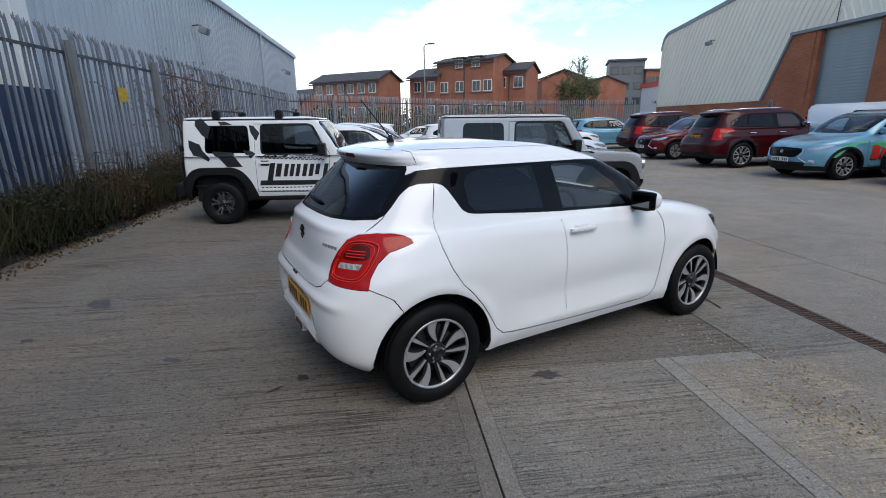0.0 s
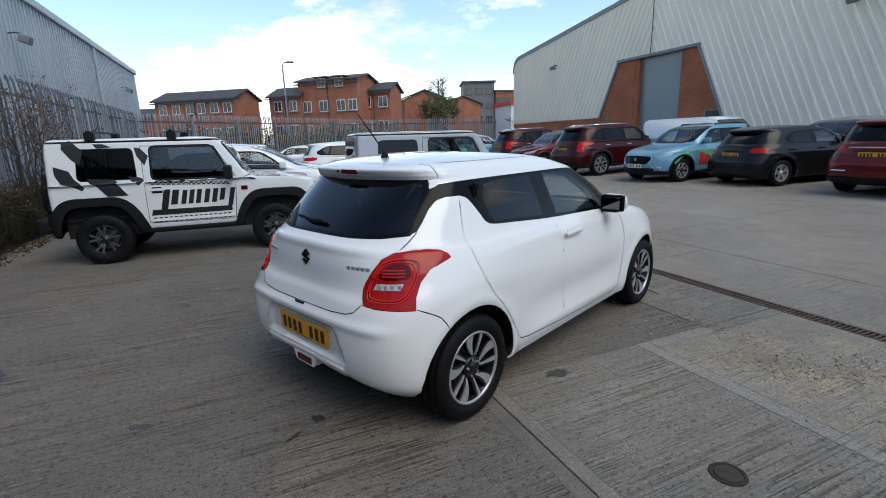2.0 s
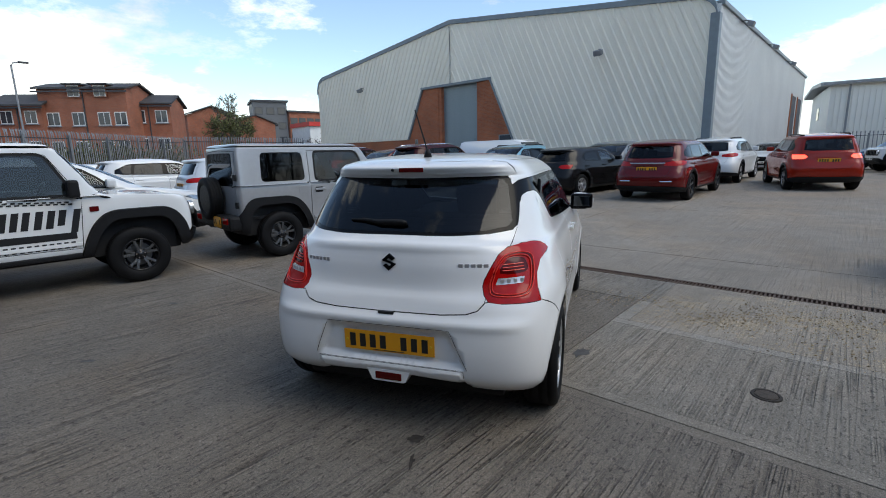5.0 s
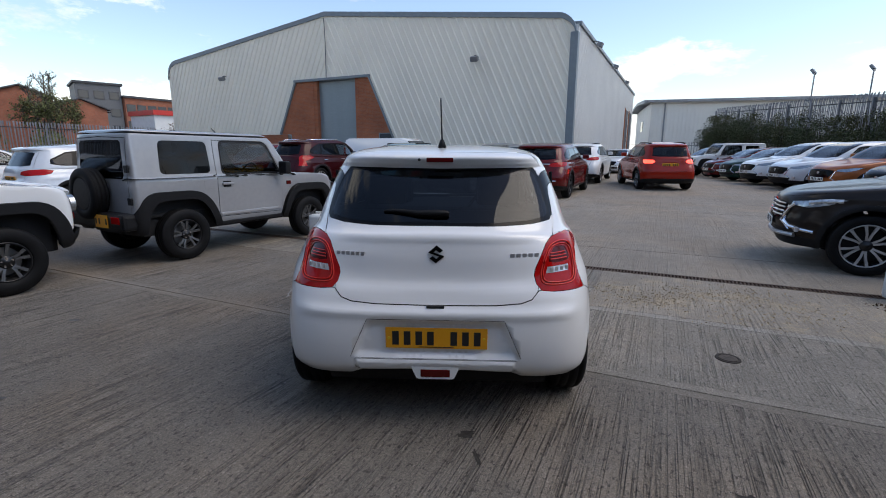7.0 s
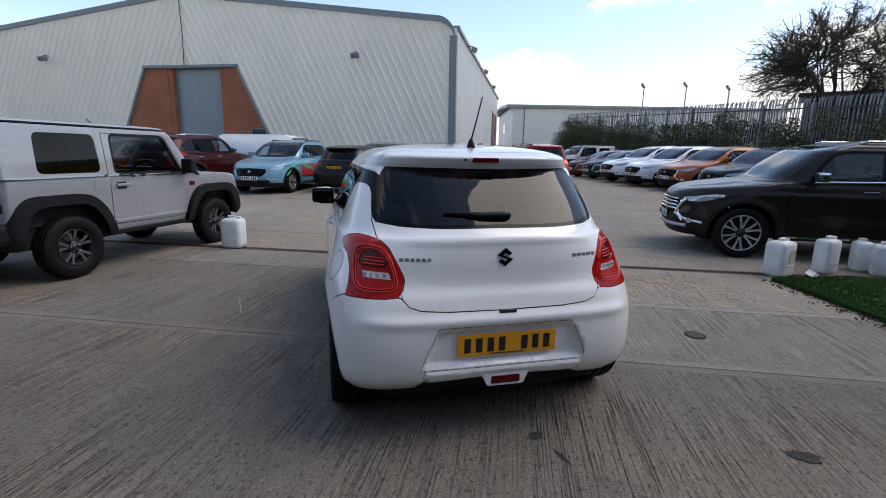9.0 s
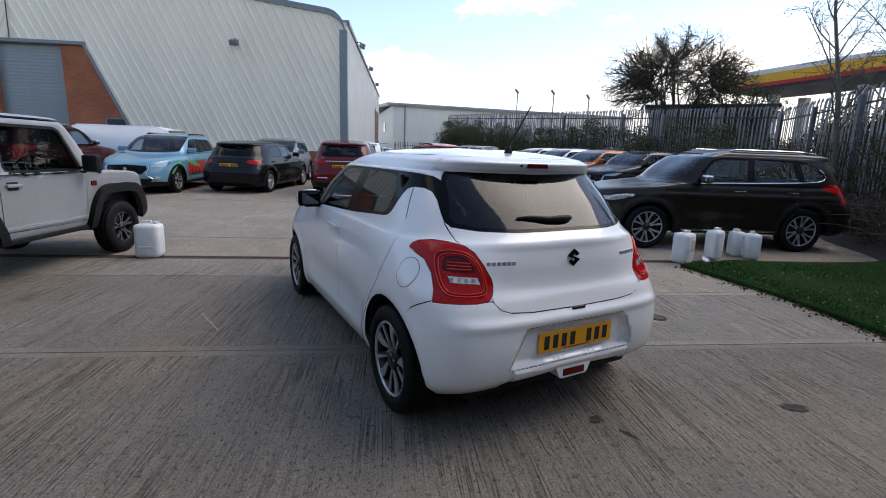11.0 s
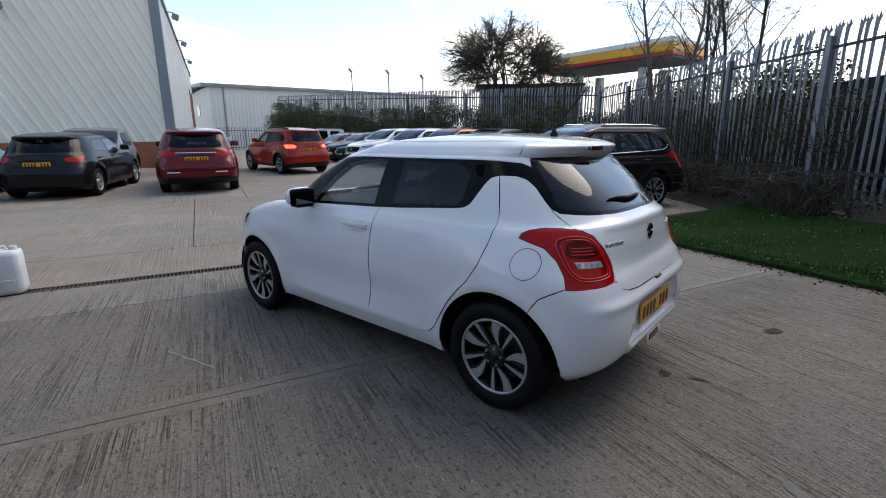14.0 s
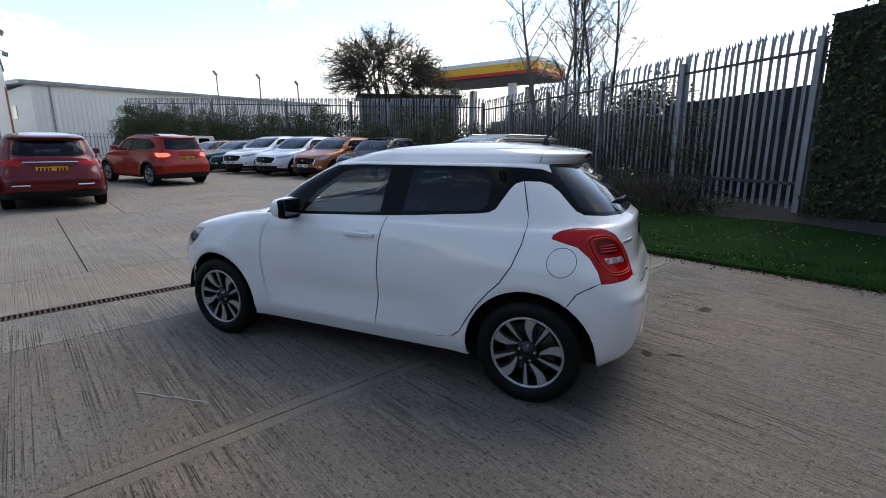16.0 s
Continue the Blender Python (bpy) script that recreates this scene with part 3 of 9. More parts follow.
# ---- palisade fences ----
def pale_mesh(h, mat):
    """One W-section pale with a three-pointed head."""
    bm = bmesh.new()
    prof = [(-0.033, 0.0), (-0.018, 0.012), (0.0, 0.004), (0.018, 0.012), (0.033, 0.0)]
    t = 0.004
    heads = [h - 0.035, h - 0.10, h, h - 0.10, h - 0.035]
    out = [0.028, 0.012, 0.0, 0.012, 0.028]
    cols = []
    for (x, y), hz, o in zip(prof, heads, out):
        row = []
        for z, dy, sp in ((0, 0, 0), (h - 0.32, 0, 0), (h - 0.14, 0.012, 0.3), (hz, 0.035, 1)):
            xx = x + (o if x > 0 else -o) * sp
            row.append((bm.verts.new((xx, y + dy, z)), bm.verts.new((xx, y + dy - t, z))))
        cols.append(row)
    for i in range(4):
        for j in range(3):
            a, b, c, d = cols[i][j], cols[i + 1][j], cols[i + 1][j + 1], cols[i][j + 1]
            bm.faces.new((a[0], b[0], c[0], d[0]))
            bm.faces.new((a[1], d[1], c[1], b[1]))
    bmesh.ops.recalc_face_normals(bm, faces=bm.faces)
    me = finish(bm, "pale")
    me.materials.append(mat)
    return me


def post_mesh(h, r=0.05):
    bm = bmesh.new()
    add_box(bm, -0.05, 0.05, -0.062, -0.050, 0, h)
    add_box(bm, -0.05, 0.05, 0.040, 0.052, 0, h)
    add_box(bm, -0.006, 0.006, -0.050, 0.040, 0, h)
    me = finish(bm, "post")
    me.materials.append(M_STEEL)
    return me


def fence(p0, p1, h, label, z0=0.0, z1=0.0, bay=2.7, pitch=0.155, flip=1, seed=1, steel=None):
    """A palisade fence from p0 to p1, its foot at z0 and z1."""
    rnd = random.Random(seed)
    a, b = Vector((p0[0], p0[1], z0)), Vector((p1[0], p1[1], z1))
    d = b - a
    length = Vector((d.x, d.y, 0)).length
    ang = math.degrees(math.atan2(d.y, d.x))
    f = thing("fence", pose(a.x, a.y, 0, 0, 0, ang), label, "fence")
    slope = (z1 - z0) / length
    pm, qm = pale_mesh(h, steel or M_STEEL), post_mesh(h + 0.02)
    nb = max(1, round(length / bay))
    for i in range(nb + 1):
        x = length * i / nb
        o = part("post", qm, None, f)
        o.matrix_basis = pose(x, -0.075 * flip, z0 + slope * x - 0.25, rnd.uniform(-0.6, 0.6), rnd.uniform(-0.5, 0.5), 0)
    for zz in (0.42, h - 0.42):
        r = bmesh.new()
        m = Matrix.Shear("XZ", 4, (0, 0))
        for y0, y1, c0, c1 in ((-0.026, -0.020, -0.025, 0.025), (-0.026, -0.0, 0.019, 0.025)):
            vs = []
            for x in (0, length):
                zc = z0 + slope * x + zz
                vs.append([r.verts.new((x, y * flip, zc + c)) for y, c in ((y0, c0), (y1, c0), (y1, c1), (y0, c1))])
            for j in range(4):
                r.faces.new((vs[0][j], vs[0][(j + 1) % 4], vs[1][(j + 1) % 4], vs[1][j]))
            r.faces.new(vs[0])
            r.faces.new(vs[1])
        bmesh.ops.recalc_face_normals(r, faces=r.faces)
        part("rail", r, M_STEEL_DARK, f)
    n = int(length / pitch)
    for i in range(n):
        x = (i + 0.5) * length / n
        o = part("pale", pm, None, f)
        o.matrix_basis = pose(x, 0.003 * flip, z0 + slope * x + rnd.uniform(-0.012, 0.012), rnd.uniform(-0.7, 0.7), rnd.uniform(-0.9, 0.9), 180 * (flip < 0))
    return f

FENCE_LABEL = "galvanised steel palisade fence"
SW_CORNER = U * 22.5 - V * 5.0
fence((U * -3 - V * 5.0)[:2], SW_CORNER[:2], 3.0, FENCE_LABEL + ", weathered and coloured as in shade, bushes at its foot", 0.15, 0.15, seed=2, steel=M_STEEL_OLD_SHADED)
NW = Vector((-29.5, 26.0, 0))
fence(SW_CORNER[:2], NW[:2], 2.9, FENCE_LABEL + " along the back of the yard", 0.25, 0.4, pitch=0.16, seed=3)
fence(NW[:2], (-22.4, 31.2), 3.0, FENCE_LABEL + " beside the warehouse", 0.4, 0.2, seed=4)
F3 = Vector((6.13, -2.68, 0))
FD = Vector((0.730, 0.684, 0))
F_BEND = F3 + FD * 13.4
fence(F3[:2], F_BEND[:2], 2.9, FENCE_LABEL + " standing on a low bank", 0.42, 0.45, bay=2.68, seed=5, flip=-1)
F_END = Vector((22.0, 40.0, 0))
fence(F_BEND[:2], F_END[:2], 3.0, FENCE_LABEL + " overgrown with ivy and brambles", 0.45, 2.4, seed=6, flip=-1)


# ---- left warehouse ----
LWM = Matrix.Translation(U * -14 - V * 7.0) @ pose(0, 0, 0, 0, 0, UA)


def left_warehouse():
    m = LWM
    L = 51.0
    w = thing("warehouse", m, "grey-blue clad warehouse behind the fence", "building")
    part("wall", box(0, L, 0.0, 0.25, 0, 6.6), M_CLAD_BLUE, w)
    r = bmesh.new()
    for i in range(170):
        add_box(r, i * 0.30, i * 0.30 + 0.10, -0.035, 0.0, 0.0, 6.5)
    part("cladding_ribs", r, M_CLAD_BLUE, w)
    dark = material("dark_blue_band", (0.02, 0.04, 0.09), 0.5, var=0.1)
    x0 = 22.3
    part("lower_band", box(0, x0, -0.060, -0.037, 0, 2.35), dark, w, "dark blue painted lower band")
    part("light_panel", box(0, x0 - 0.4, -0.058, -0.037, 2.36, 6.5), M_CLAD_SIDE, w, "paler ribbed cladding panel")
    r = bmesh.new()
    for i in range(72):
        add_box(r, 0.1 + i * 0.30, 0.2 + i * 0.30, -0.085, -0.059, 2.36, 6.5)
    part("cladding_ribs", r, M_CLAD_SIDE, w)
    part("eave_trim", box(-0.1, L, -0.14, 0.25, 6.5, 6.8, 0.05), M_CLAD_BLUE, w)
    part("downpipe", add_tube(bmesh.new(), [(40.5, -0.10, 0.2), (40.5, -0.10, 6.5)], 0.06, 8), M_CLAD_BLUE, w)
    rf = bmesh.new()
    vs = [[rf.verts.new((x, y, z)) for y, z in ((0.0, 6.75), (12, 9.2), (24, 6.75), (24, 6.6), (12, 9.05), (0, 6.6))] for x in (0, L)]
    for i in range(6):
        rf.faces.new((vs[0][i], vs[0][(i + 1) % 6], vs[1][(i + 1) % 6], vs[1][i]))
    rf.faces.new(vs[0])
    rf.faces.new(vs[1])
    bmesh.ops.recalc_face_normals(rf, faces=rf.faces)
    part("roof", rf, M_SHEETROOF, w)
    for x in (0, L - 0.25):
        part("end_wall", box(x, x + 0.25, 0.25, 24, 0, 6.6), M_CLAD_BLUE, w)
    part("back_wall", box(0, L, 24, 24.25, 0, 6.6), M_CLAD_BLUE, w)


left_warehouse()
for s in (16.6, 31.8):
    flood_lamp(LWM @ pose(14 + s, -0.04, 5.15, 0, 0, 180), "wall_flood_lamp")


# ---- houses behind the back fence ----
def house(m, length, depth, eave, ridge, windows, label, base=0.0, hip=False):
    """A brick house: local x along its front, front at y = 0 facing -y, ridge along x."""
    h = thing("house", m, label, "house", "brick houses behind the yard")
    body = bmesh.new()
    vs = [[body.verts.new((x, y, z)) for y, z in ((0, base), (depth, base), (depth, eave), (depth / 2, ridge), (0, eave))] for x in (0, length)]
    for i in range(5):
        body.faces.new((vs[0][i], vs[0][(i + 1) % 5], vs[1][(i + 1) % 5], vs[1][i]))
    body.faces.new(vs[0])
    body.faces.new(vs[1])
    bmesh.ops.recalc_face_normals(body, faces=body.faces)
    part("wall", body, M_BRICK_FAR, h)
    for s in (0, 1):
        r = bmesh.new()
        y0, y1 = (-0.35, depth / 2) if s == 0 else (depth + 0.35, depth / 2)
        k = (ridge - eave) / (depth / 2)
        z0 = eave - 0.35 * k + 0.06
        q = [r.verts.new(p) for p in ((-0.3, y0, z0), (length + 0.3, y0, z0), (length + 0.3, y1, ridge + 0.06), (-0.3, y1, ridge + 0.06))]
        q2 = [r.verts.new(v.co + Vector((0, 0, 0.16))) for v in q]
        r.faces.new(q)
        r.faces.new(q2)
        for i in range(4):
            r.faces.new((q[i], q[(i + 1) % 4], q2[(i + 1) % 4], q2[i]))
        bmesh.ops.recalc_face_normals(r, faces=r.faces)
        part("roof", r, M_ROOF, h)
    part("gutter", box(-0.3, length + 0.3, -0.46, -0.33, eave - 0.32, eave - 0.20), M_STEEL_DARK, h)
    part("downpipe", box(length * 0.5, length * 0.5 + 0.09, -0.1, -0.01, base, eave - 0.2), M_STEEL_DARK, h)
    for x, z, w, hh in windows:
        wn_ = part("window", box(x - w / 2, x + w / 2, -0.05, 0.03, z, z + hh), M_WHITE, h)
        for k in (0, 1):
            xa = x - w / 2 + 0.07 + k * (w / 2 - 0.03)
            part("pane", box(xa, xa + w / 2 - 0.11, -0.07, -0.045, z + 0.08, z + hh - 0.08), M_PANE, wn_)
        part("sill", box(x - w / 2 - 0.08, x + w / 2 + 0.08, -0.14, 0.0, z - 0.10, z - 0.01), M_STEEL, wn_)
    return h


def facing(p, q):
    """Pose with local x from p to q in the plan."""
    return pose(p[0], p[1], 0, 0, 0, math.degrees(math.atan2(q[1] - p[1], q[0] - p[0])))


LB = "red-brick house with a dark tiled roof"
house(facing((-61.4, 16.9), (-52.2, 22.3)), 10.7, 4.6, 6.7, 7.72, [(x, z, 1.05, 1.15) for x in (1.1, 2.9, 4.8, 6.3, 8.0, 9.7) for z in (5.2, 2.4)], LB + ", two storeys")
house(facing((-53.2, 27.0), (-49.4, 28.8)), 4.3, 4.6, 7.0, 8.05, [(x, z, 1.05, 1.2) for x in (1.2, 3.3) for z in (5.3, 2.5)], LB + ", lower wing")
house(facing((-49.95, 29.1), (-42.9, 32.5)), 7.8, 5.0, 8.5, 9.15, [(x, z, 1.1, 1.25) for x in (1.1, 3.3, 5.6, 7.1) for z in (5.1, 2.4)], LB + ", three storeys")
dm = facing((-49.95, 29.1), (-42.9, 32.5))
for x in (3.3, 5.6):
    d_ = thing("dormer", dm @ pose(x, -0.16, 7.7), "small flat-topped dormer window at the eave", "dormer")
    part("cheek", box(-0.62, 0.62, -0.02, 1.3, 0, 1.15), M_BRICK_FAR, d_)
    part("flat_top", box(-0.85, 0.85, -0.35, 1.5, 1.15, 1.27), M_ROOF, d_)
    f_ = part("window", box(-0.52, 0.52, -0.08, -0.02, 0.08, 1.10), M_WHITE, d_)
    for k in (-0.46, 0.03):
        part("pane", box(k, k + 0.43, -0.10, -0.075, 0.15, 1.03), M_PANE, f_)
house(facing((-45.4, 34.2), (-41.8, 36.3)), 4.2, 4.4, 7.4, 8.3, [(x, z, 1.15, 1.25) for x in (1.2, 3.3) for z in (5.5, 2.7)], LB + ", end wing with a gable")
house(facing((-47.2, 51.6), (-55.0, 56.1)), 9.0, 6.0, 7.4, 8.5, [(2, 4.4, 1.0, 1.2), (6, 4.4, 1.0, 1.2)], LB + ", its gable to the yard")
house(facing((-51.0, 65.0), (-58.8, 69.5)), 9.0, 6.4, 7.3, 8.5, [(3, 4.8, 1.0, 1.2)], LB + ", low behind the trees")
house(facing((-76, 13.5), (-70, 17)), 8.0, 8, 5.0, 6.6, [(2, 3.4, 1.0, 1.2), (5, 3.4, 1.0, 1.2)], LB + ", far off")


def flat_block(m, length, depth, h, mat, label, rows, cols):
    b = thing("office_block", m, label, "building")
    part("wall", box(0, length, 0, depth, 0, h), mat, b)
    part("roof", box(-0.3, length + 0.3, -0.3, depth + 0.3, h, h + 0.35), M_STEEL_DARK, b)
    for r in range(rows):
        for c in range(cols):
            x = (c + 0.5) * length / cols
            z = h - 1.9 - r * 2.9
            w = part("window", box(x - 0.75, x + 0.75, -0.06, 0.02, z - 0.6, z + 0.8), M_STEEL_DARK, b)
            part("pane", box(x - 0.66, x + 0.66, -0.08, -0.055, z - 0.5, z + 0.7), M_PANE, w)


M_PANEL = material("grey_panel", (0.13, 0.135, 0.14), 0.6, var=0.1)
flat_block(facing((-66, 78), (-58, 86)), 6.6, 8, 13.0, M_PANEL, "grey flat-roofed block of flats far behind the yard", 3, 3)
flat_block(facing((-60.6, 82.4), (-56.0, 90.0)), 9, 8, 11.0, M_BRICK_FAR, "red-brick flat-roofed block far behind the yard", 2, 5)
lw = thing("low_building", facing((-39.2, 57.4), (-36.2, 62.6)), "low white building with a red roof edge", "building")
part("wall", box(0, 6, 0, 6, 0, 6.1), M_WHITE, lw)
part("fascia", box(-0.2, 6.2, -0.3, 6.2, 6.1, 6.7), M_RED, lw)


def lamp_post(p, h, label, arm=1.2, ang=0.0, heads=1):
    l = thing("street_lamp", pose(p[0], p[1], 0, 0, 0, ang), label, "lamp post")
    b = bmesh.new()
    add_tube(b, [(0, 0, 0), (0, 0, h * 0.5), (0, 0, h - 0.3), (arm * 0.3, 0, h - 0.05), (arm, 0, h)], 0.10, 10, 0.05)
    part("pole", b, M_STEEL, l)
    part("lamp_head", box(arm - 0.1, arm + 0.65, -0.14, 0.14, h - 0.05, h + 0.10, 0.04), M_STEEL_DARK, l)
    return l


lamp_post((-49.6, 27.2), 10.6, "tall grey steel street lamp behind the fence", 0.6, 60)


def flood_mast(p, h):
    l = thing("flood_light_mast", pose(p[0], p[1], 0, 0, 0, 40), "tall thin steel mast with a square flood light", "lamp post", "flood light masts")
    part("pole", add_tube(bmesh.new(), [(0, 0, 0), (0, 0, h)], 0.06, 8, 0.04), M_STEEL, l)
    part("cross_arm", box(-0.24, 0.24, -0.03, 0.03, h - 0.05, h), M_STEEL, l)
    part("lamp_head", box(-0.24, 0.24, -0.10, 0.06, 0.0, 0.34, 0.03, Matrix.Translation((0, 0, h)) @ Matrix.Rotation(radians(-35), 4, "X")), M_STEEL, l)


for p, h in (((23.4, 30.9), 6.75), ((25.0, 28.2), 6.55), ((26.5, 25.8), 6.1)):
    flood_mast(p, h)


# ---- white shed beyond the yard ----
def shed():
    p, q = (20.7, 51.3), (51.4, 43.7)
    m = facing(p, q)
    b = thing("industrial_shed", m, "long white sheet-clad industrial shed with a low roof", "building")
    L, D, e, r = 32.0, 14.0, 7.0, 6.75
    white = material("shed_white_sheet", (0.72, 0.71, 0.66), 0.5, var=0.05, scale=0.4)
    part("wall", box(0, L, 0, D, 0, e), white, b)
    rb = bmesh.new()
    for i in range(80):
        add_box(rb, i * 0.4, i * 0.4 + 0.12, -0.05, 0, 0.6, e - 0.2)
    part("cladding_ribs", rb, white, b)
    g = bmesh.new()
    vs = [[g.verts.new((x, y, z)) for y, z in ((-0.5, e - 0.1), (D / 2, r + 0.6), (D + 0.5, e - 0.1), (D + 0.5, e + 0.2), (D / 2, r + 0.9), (-0.5, e + 0.25))] for x in (-0.8, L + 0.5)]
    for i in range(6):
        g.faces.new((vs[0][i], vs[0][(i + 1) % 6], vs[1][(i + 1) % 6], vs[1][i]))
    g.faces.new(vs[0])
    g.faces.new(vs[1])
    bmesh.ops.recalc_face_normals(g, faces=g.faces)
    part("roof", g, material("shed_roof", (0.40, 0.40, 0.39), 0.5, var=0.08), b)
    part("gutter", box(-0.6, L + 0.5, -0.62, -0.45, e - 0.02, e + 0.22), M_STEEL, b)
    part("downpipe", box(1.3, 1.45, -0.12, 0, 0, e), M_STEEL, b)
    d = part("door", box(-0.06, 0.02, 4, 5.2, 0, 2.2), M_STEEL, b)
    part("window", box(-0.05, 0.02, 6.5, 8.2, 4.2, 5.4), M_PANE, b)
    fence((20.2, 49.6), (37, 45.5), 2.6, "white-painted steel railing fence in front of the shed", 0.2, 0.2, pitch=0.28, seed=9)
    for z in (1.0, 1.8, 2.6):
        part("stair_tread", box(-1.6, -0.05, 1.0 + z, 1.4 + z, z - 0.05, z), M_STEEL, b)


shed()
bd = thing("brown_building", facing((13.2, 52), (17.6, 54)), "small brown building at the end of the lane", "building")
part("wall", box(0, 4.8, 0, 5, 0, 3.6), material("brown_render", (0.30, 0.17, 0.09), 0.8, var=0.1), bd)
part("roof", box(-0.2, 5.0, -0.2, 5.2, 3.6, 3.85), M_TRIM, bd)


# ---- petrol station canopy behind the fence ----
def canopy():
    p, q = (26.7, 7.05), (28.4, 16.2)
    c = thing("petrol_station_canopy", facing(q, p), "yellow, red and white petrol station canopy beyond the fence", "canopy")
    L, D, z0, z1 = 9.3, 4.4, 5.5, 6.85
    # local x runs back along the long edge; local y away from the yard
    part("soffit", box(0, L, 0, D, z0 + 0.28, z0 + 0.5), M_STEEL_DARK, c)
    part("fascia", box(-0.05, L + 0.05, -0.05, D + 0.05, z0 + 0.5, z1 - 0.25), material("canopy_yellow", (0.80, 0.42, 0.02), 0.4, var=0.03), c)
    part("stripe", box(-0.07, L + 0.07, -0.07, D + 0.07, z0 + 0.42, z0 + 0.62), M_RED, c)
    part("top_band", box(-0.07, L + 0.07, -0.07, D + 0.07, z1 - 0.25, z1), M_WHITE, c)
    for x in (2.6, 7.2):
        for y in (0.9, 3.4):
            part("column", box(x - 0.22, x + 0.22, y - 0.22, y + 0.22, 0, z0), M_WHITE, c)
    s = thing("petrol_station_shop", facing((38, 14), (32, 3)), "low grey petrol station shop", "building")
    part("wall", box(0, 13, 0, 6, 0, 3.6), M_PANEL, s)
    part("window", box(1, 12, -0.06, 0.02, 1.6, 3.0), M_PANE, s)


canopy()
wt = thing("wall", facing((24.5, 18.5), (28.6, 13.2)), "dark brown flat-roofed shed behind the tree", "shed")
part("side", box(0, 6.6, 0, 3, 0, 4.75), material("dark_timber", (0.075, 0.072, 0.07), 0.8, var=0.2), wt)
part("roof", box(-0.3, 6.9, -0.4, 3.3, 4.75, 4.95), M_STEEL_DARK, wt)

# ---- added unseen brick building: closes the yard behind, darkens reflections and light ----
cb = thing("brick_building", pose(-14, -15.5, 0, 0, 0, 4), "plain brown brick building, unseen, added to close the yard behind", "building")
part("wall", box(0, 34, -6, 0, 0, 5.4), M_BRICK_FAR, cb)
part("roof", box(-0.3, 34.3, -6.3, 0.4, 5.4, 5.7), M_ROOF, cb)
for i in range(8):
    wx = 2.2 + i * 4.1
    wd = part("window", box(wx, wx + 1.8, -0.02, 0.05, 1.2, 2.6), M_WHITE, cb)
    part("pane", box(wx + 0.08, wx + 1.72, 0.045, 0.065, 1.28, 2.52), M_PANE, wd)

# ---- low parts at the side wall of the warehouse ----
kb = new("kerb", None)
tagged(kb, "raised concrete kerb strip along the warehouse side", "kerb", kind="structure")
kerb_piece = finish(box(0.01, 0.90, 0, 0.9, 0, 0.12, 0.012), "kerb_stone")
kerb_piece.materials.append(M_CONC_SMOOTH)
for i in range(24):
    part("kerb_stone", kerb_piece, None, kb, m=Matrix.Translation((0, 0, 0.31)) @ WH @ pose(-0.98, -1.0 - 0.91 * i - 0.9, 0))


def bollard(p, h, z=0.0):
    b = thing("bollard", pose(p[0], p[1], z), "yellow-painted steel bollard beside the warehouse", "bollard", "yellow bollards")
    bm = bmesh.new()
    add_cyl(bm, 0.10, 0.10, h, 20, Matrix.Translation((0, 0, h / 2)))
    bmesh.ops.create_uvsphere(bm, u_segments=20, v_segments=8, radius=0.10, matrix=Matrix.Translation((0, 0, h)) @ Matrix.Scale(0.4, 4, (0, 0, 1)))
    part("tube", bm, M_YELLOW, b, smooth=True)
    part("base_plate", box(-0.15, 0.15, -0.15, 0.15, 0, 0.012), M_STEEL_DARK, b)


for p in ((6.55, 20.8), (15.9, 42.2), (16.4, 43.4)):
    bollard(p, 1.5, ground_z(*p))


# ---- plants ----
def leaf_material(name, c, var=0.45):
    return material(name, c, 0.6, var=0.2, scale=3, island=var, spec=0.25)


L_DARK = leaf_material("dark_ivy_leaf", (0.045, 0.060, 0.026))
L_BRAMBLE = leaf_material("dark_bramble_leaf", (0.013, 0.017, 0.007))
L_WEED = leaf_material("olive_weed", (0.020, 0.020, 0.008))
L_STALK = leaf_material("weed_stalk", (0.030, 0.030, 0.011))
L_RUST = leaf_material("rusty_leaf", (0.17, 0.095, 0.06))
L_SPRING = leaf_material("young_leaf", (0.085, 0.090, 0.040))
L_GREEN = leaf_material("green_leaf", (0.050, 0.085, 0.022))
L_BROWN = leaf_material("dry_brown_leaf", (0.085, 0.052, 0.026))
L_BUD = leaf_material("spring_bud_leaf", (0.11, 0.12, 0.045))
L_OLIVE = leaf_material("olive_leaf", (0.058, 0.066, 0.024))
M_BARK = material("dark_bark", (0.042, 0.034, 0.028), 0.9, var=0.3, scale=6, fine=0.2, bump=0.8, bump_scale=40)
M_TWIG = material("dry_twig", (0.042, 0.031, 0.022), 0.9, var=0.3, scale=10)


def leaves(points, size, rnd, flat=0.0):
    """One mesh of single folded leaves at the points."""
    n = len(points)
    p = np.asarray(points, float)
    d = rnd.normal(size=(n, 3))
    d[:, 2] *= 1 - flat
    d /= np.linalg.norm(d, axis=1, keepdims=True)
    e = np.cross(d, rnd.normal(size=(n, 3)))
    e /= np.linalg.norm(e, axis=1, keepdims=True) + 1e-9
    s = size * rnd.uniform(0.6, 1.35, (n, 1))
    nn = np.cross(d, e)
    v = np.empty((n, 4, 3))
    v[:, 0] = p - d * s * 0.5
    v[:, 1] = p + e * s * 0.33 + nn * s * 0.10
    v[:, 2] = p + d * s * 0.5
    v[:, 3] = p - e * s * 0.33 + nn * s * 0.10
    me = bpy.data.meshes.new("leaves")
    f = np.arange(n * 4).reshape(n, 4)
    me.from_pydata(v.reshape(-1, 3).tolist(), [], f.tolist())
    return me


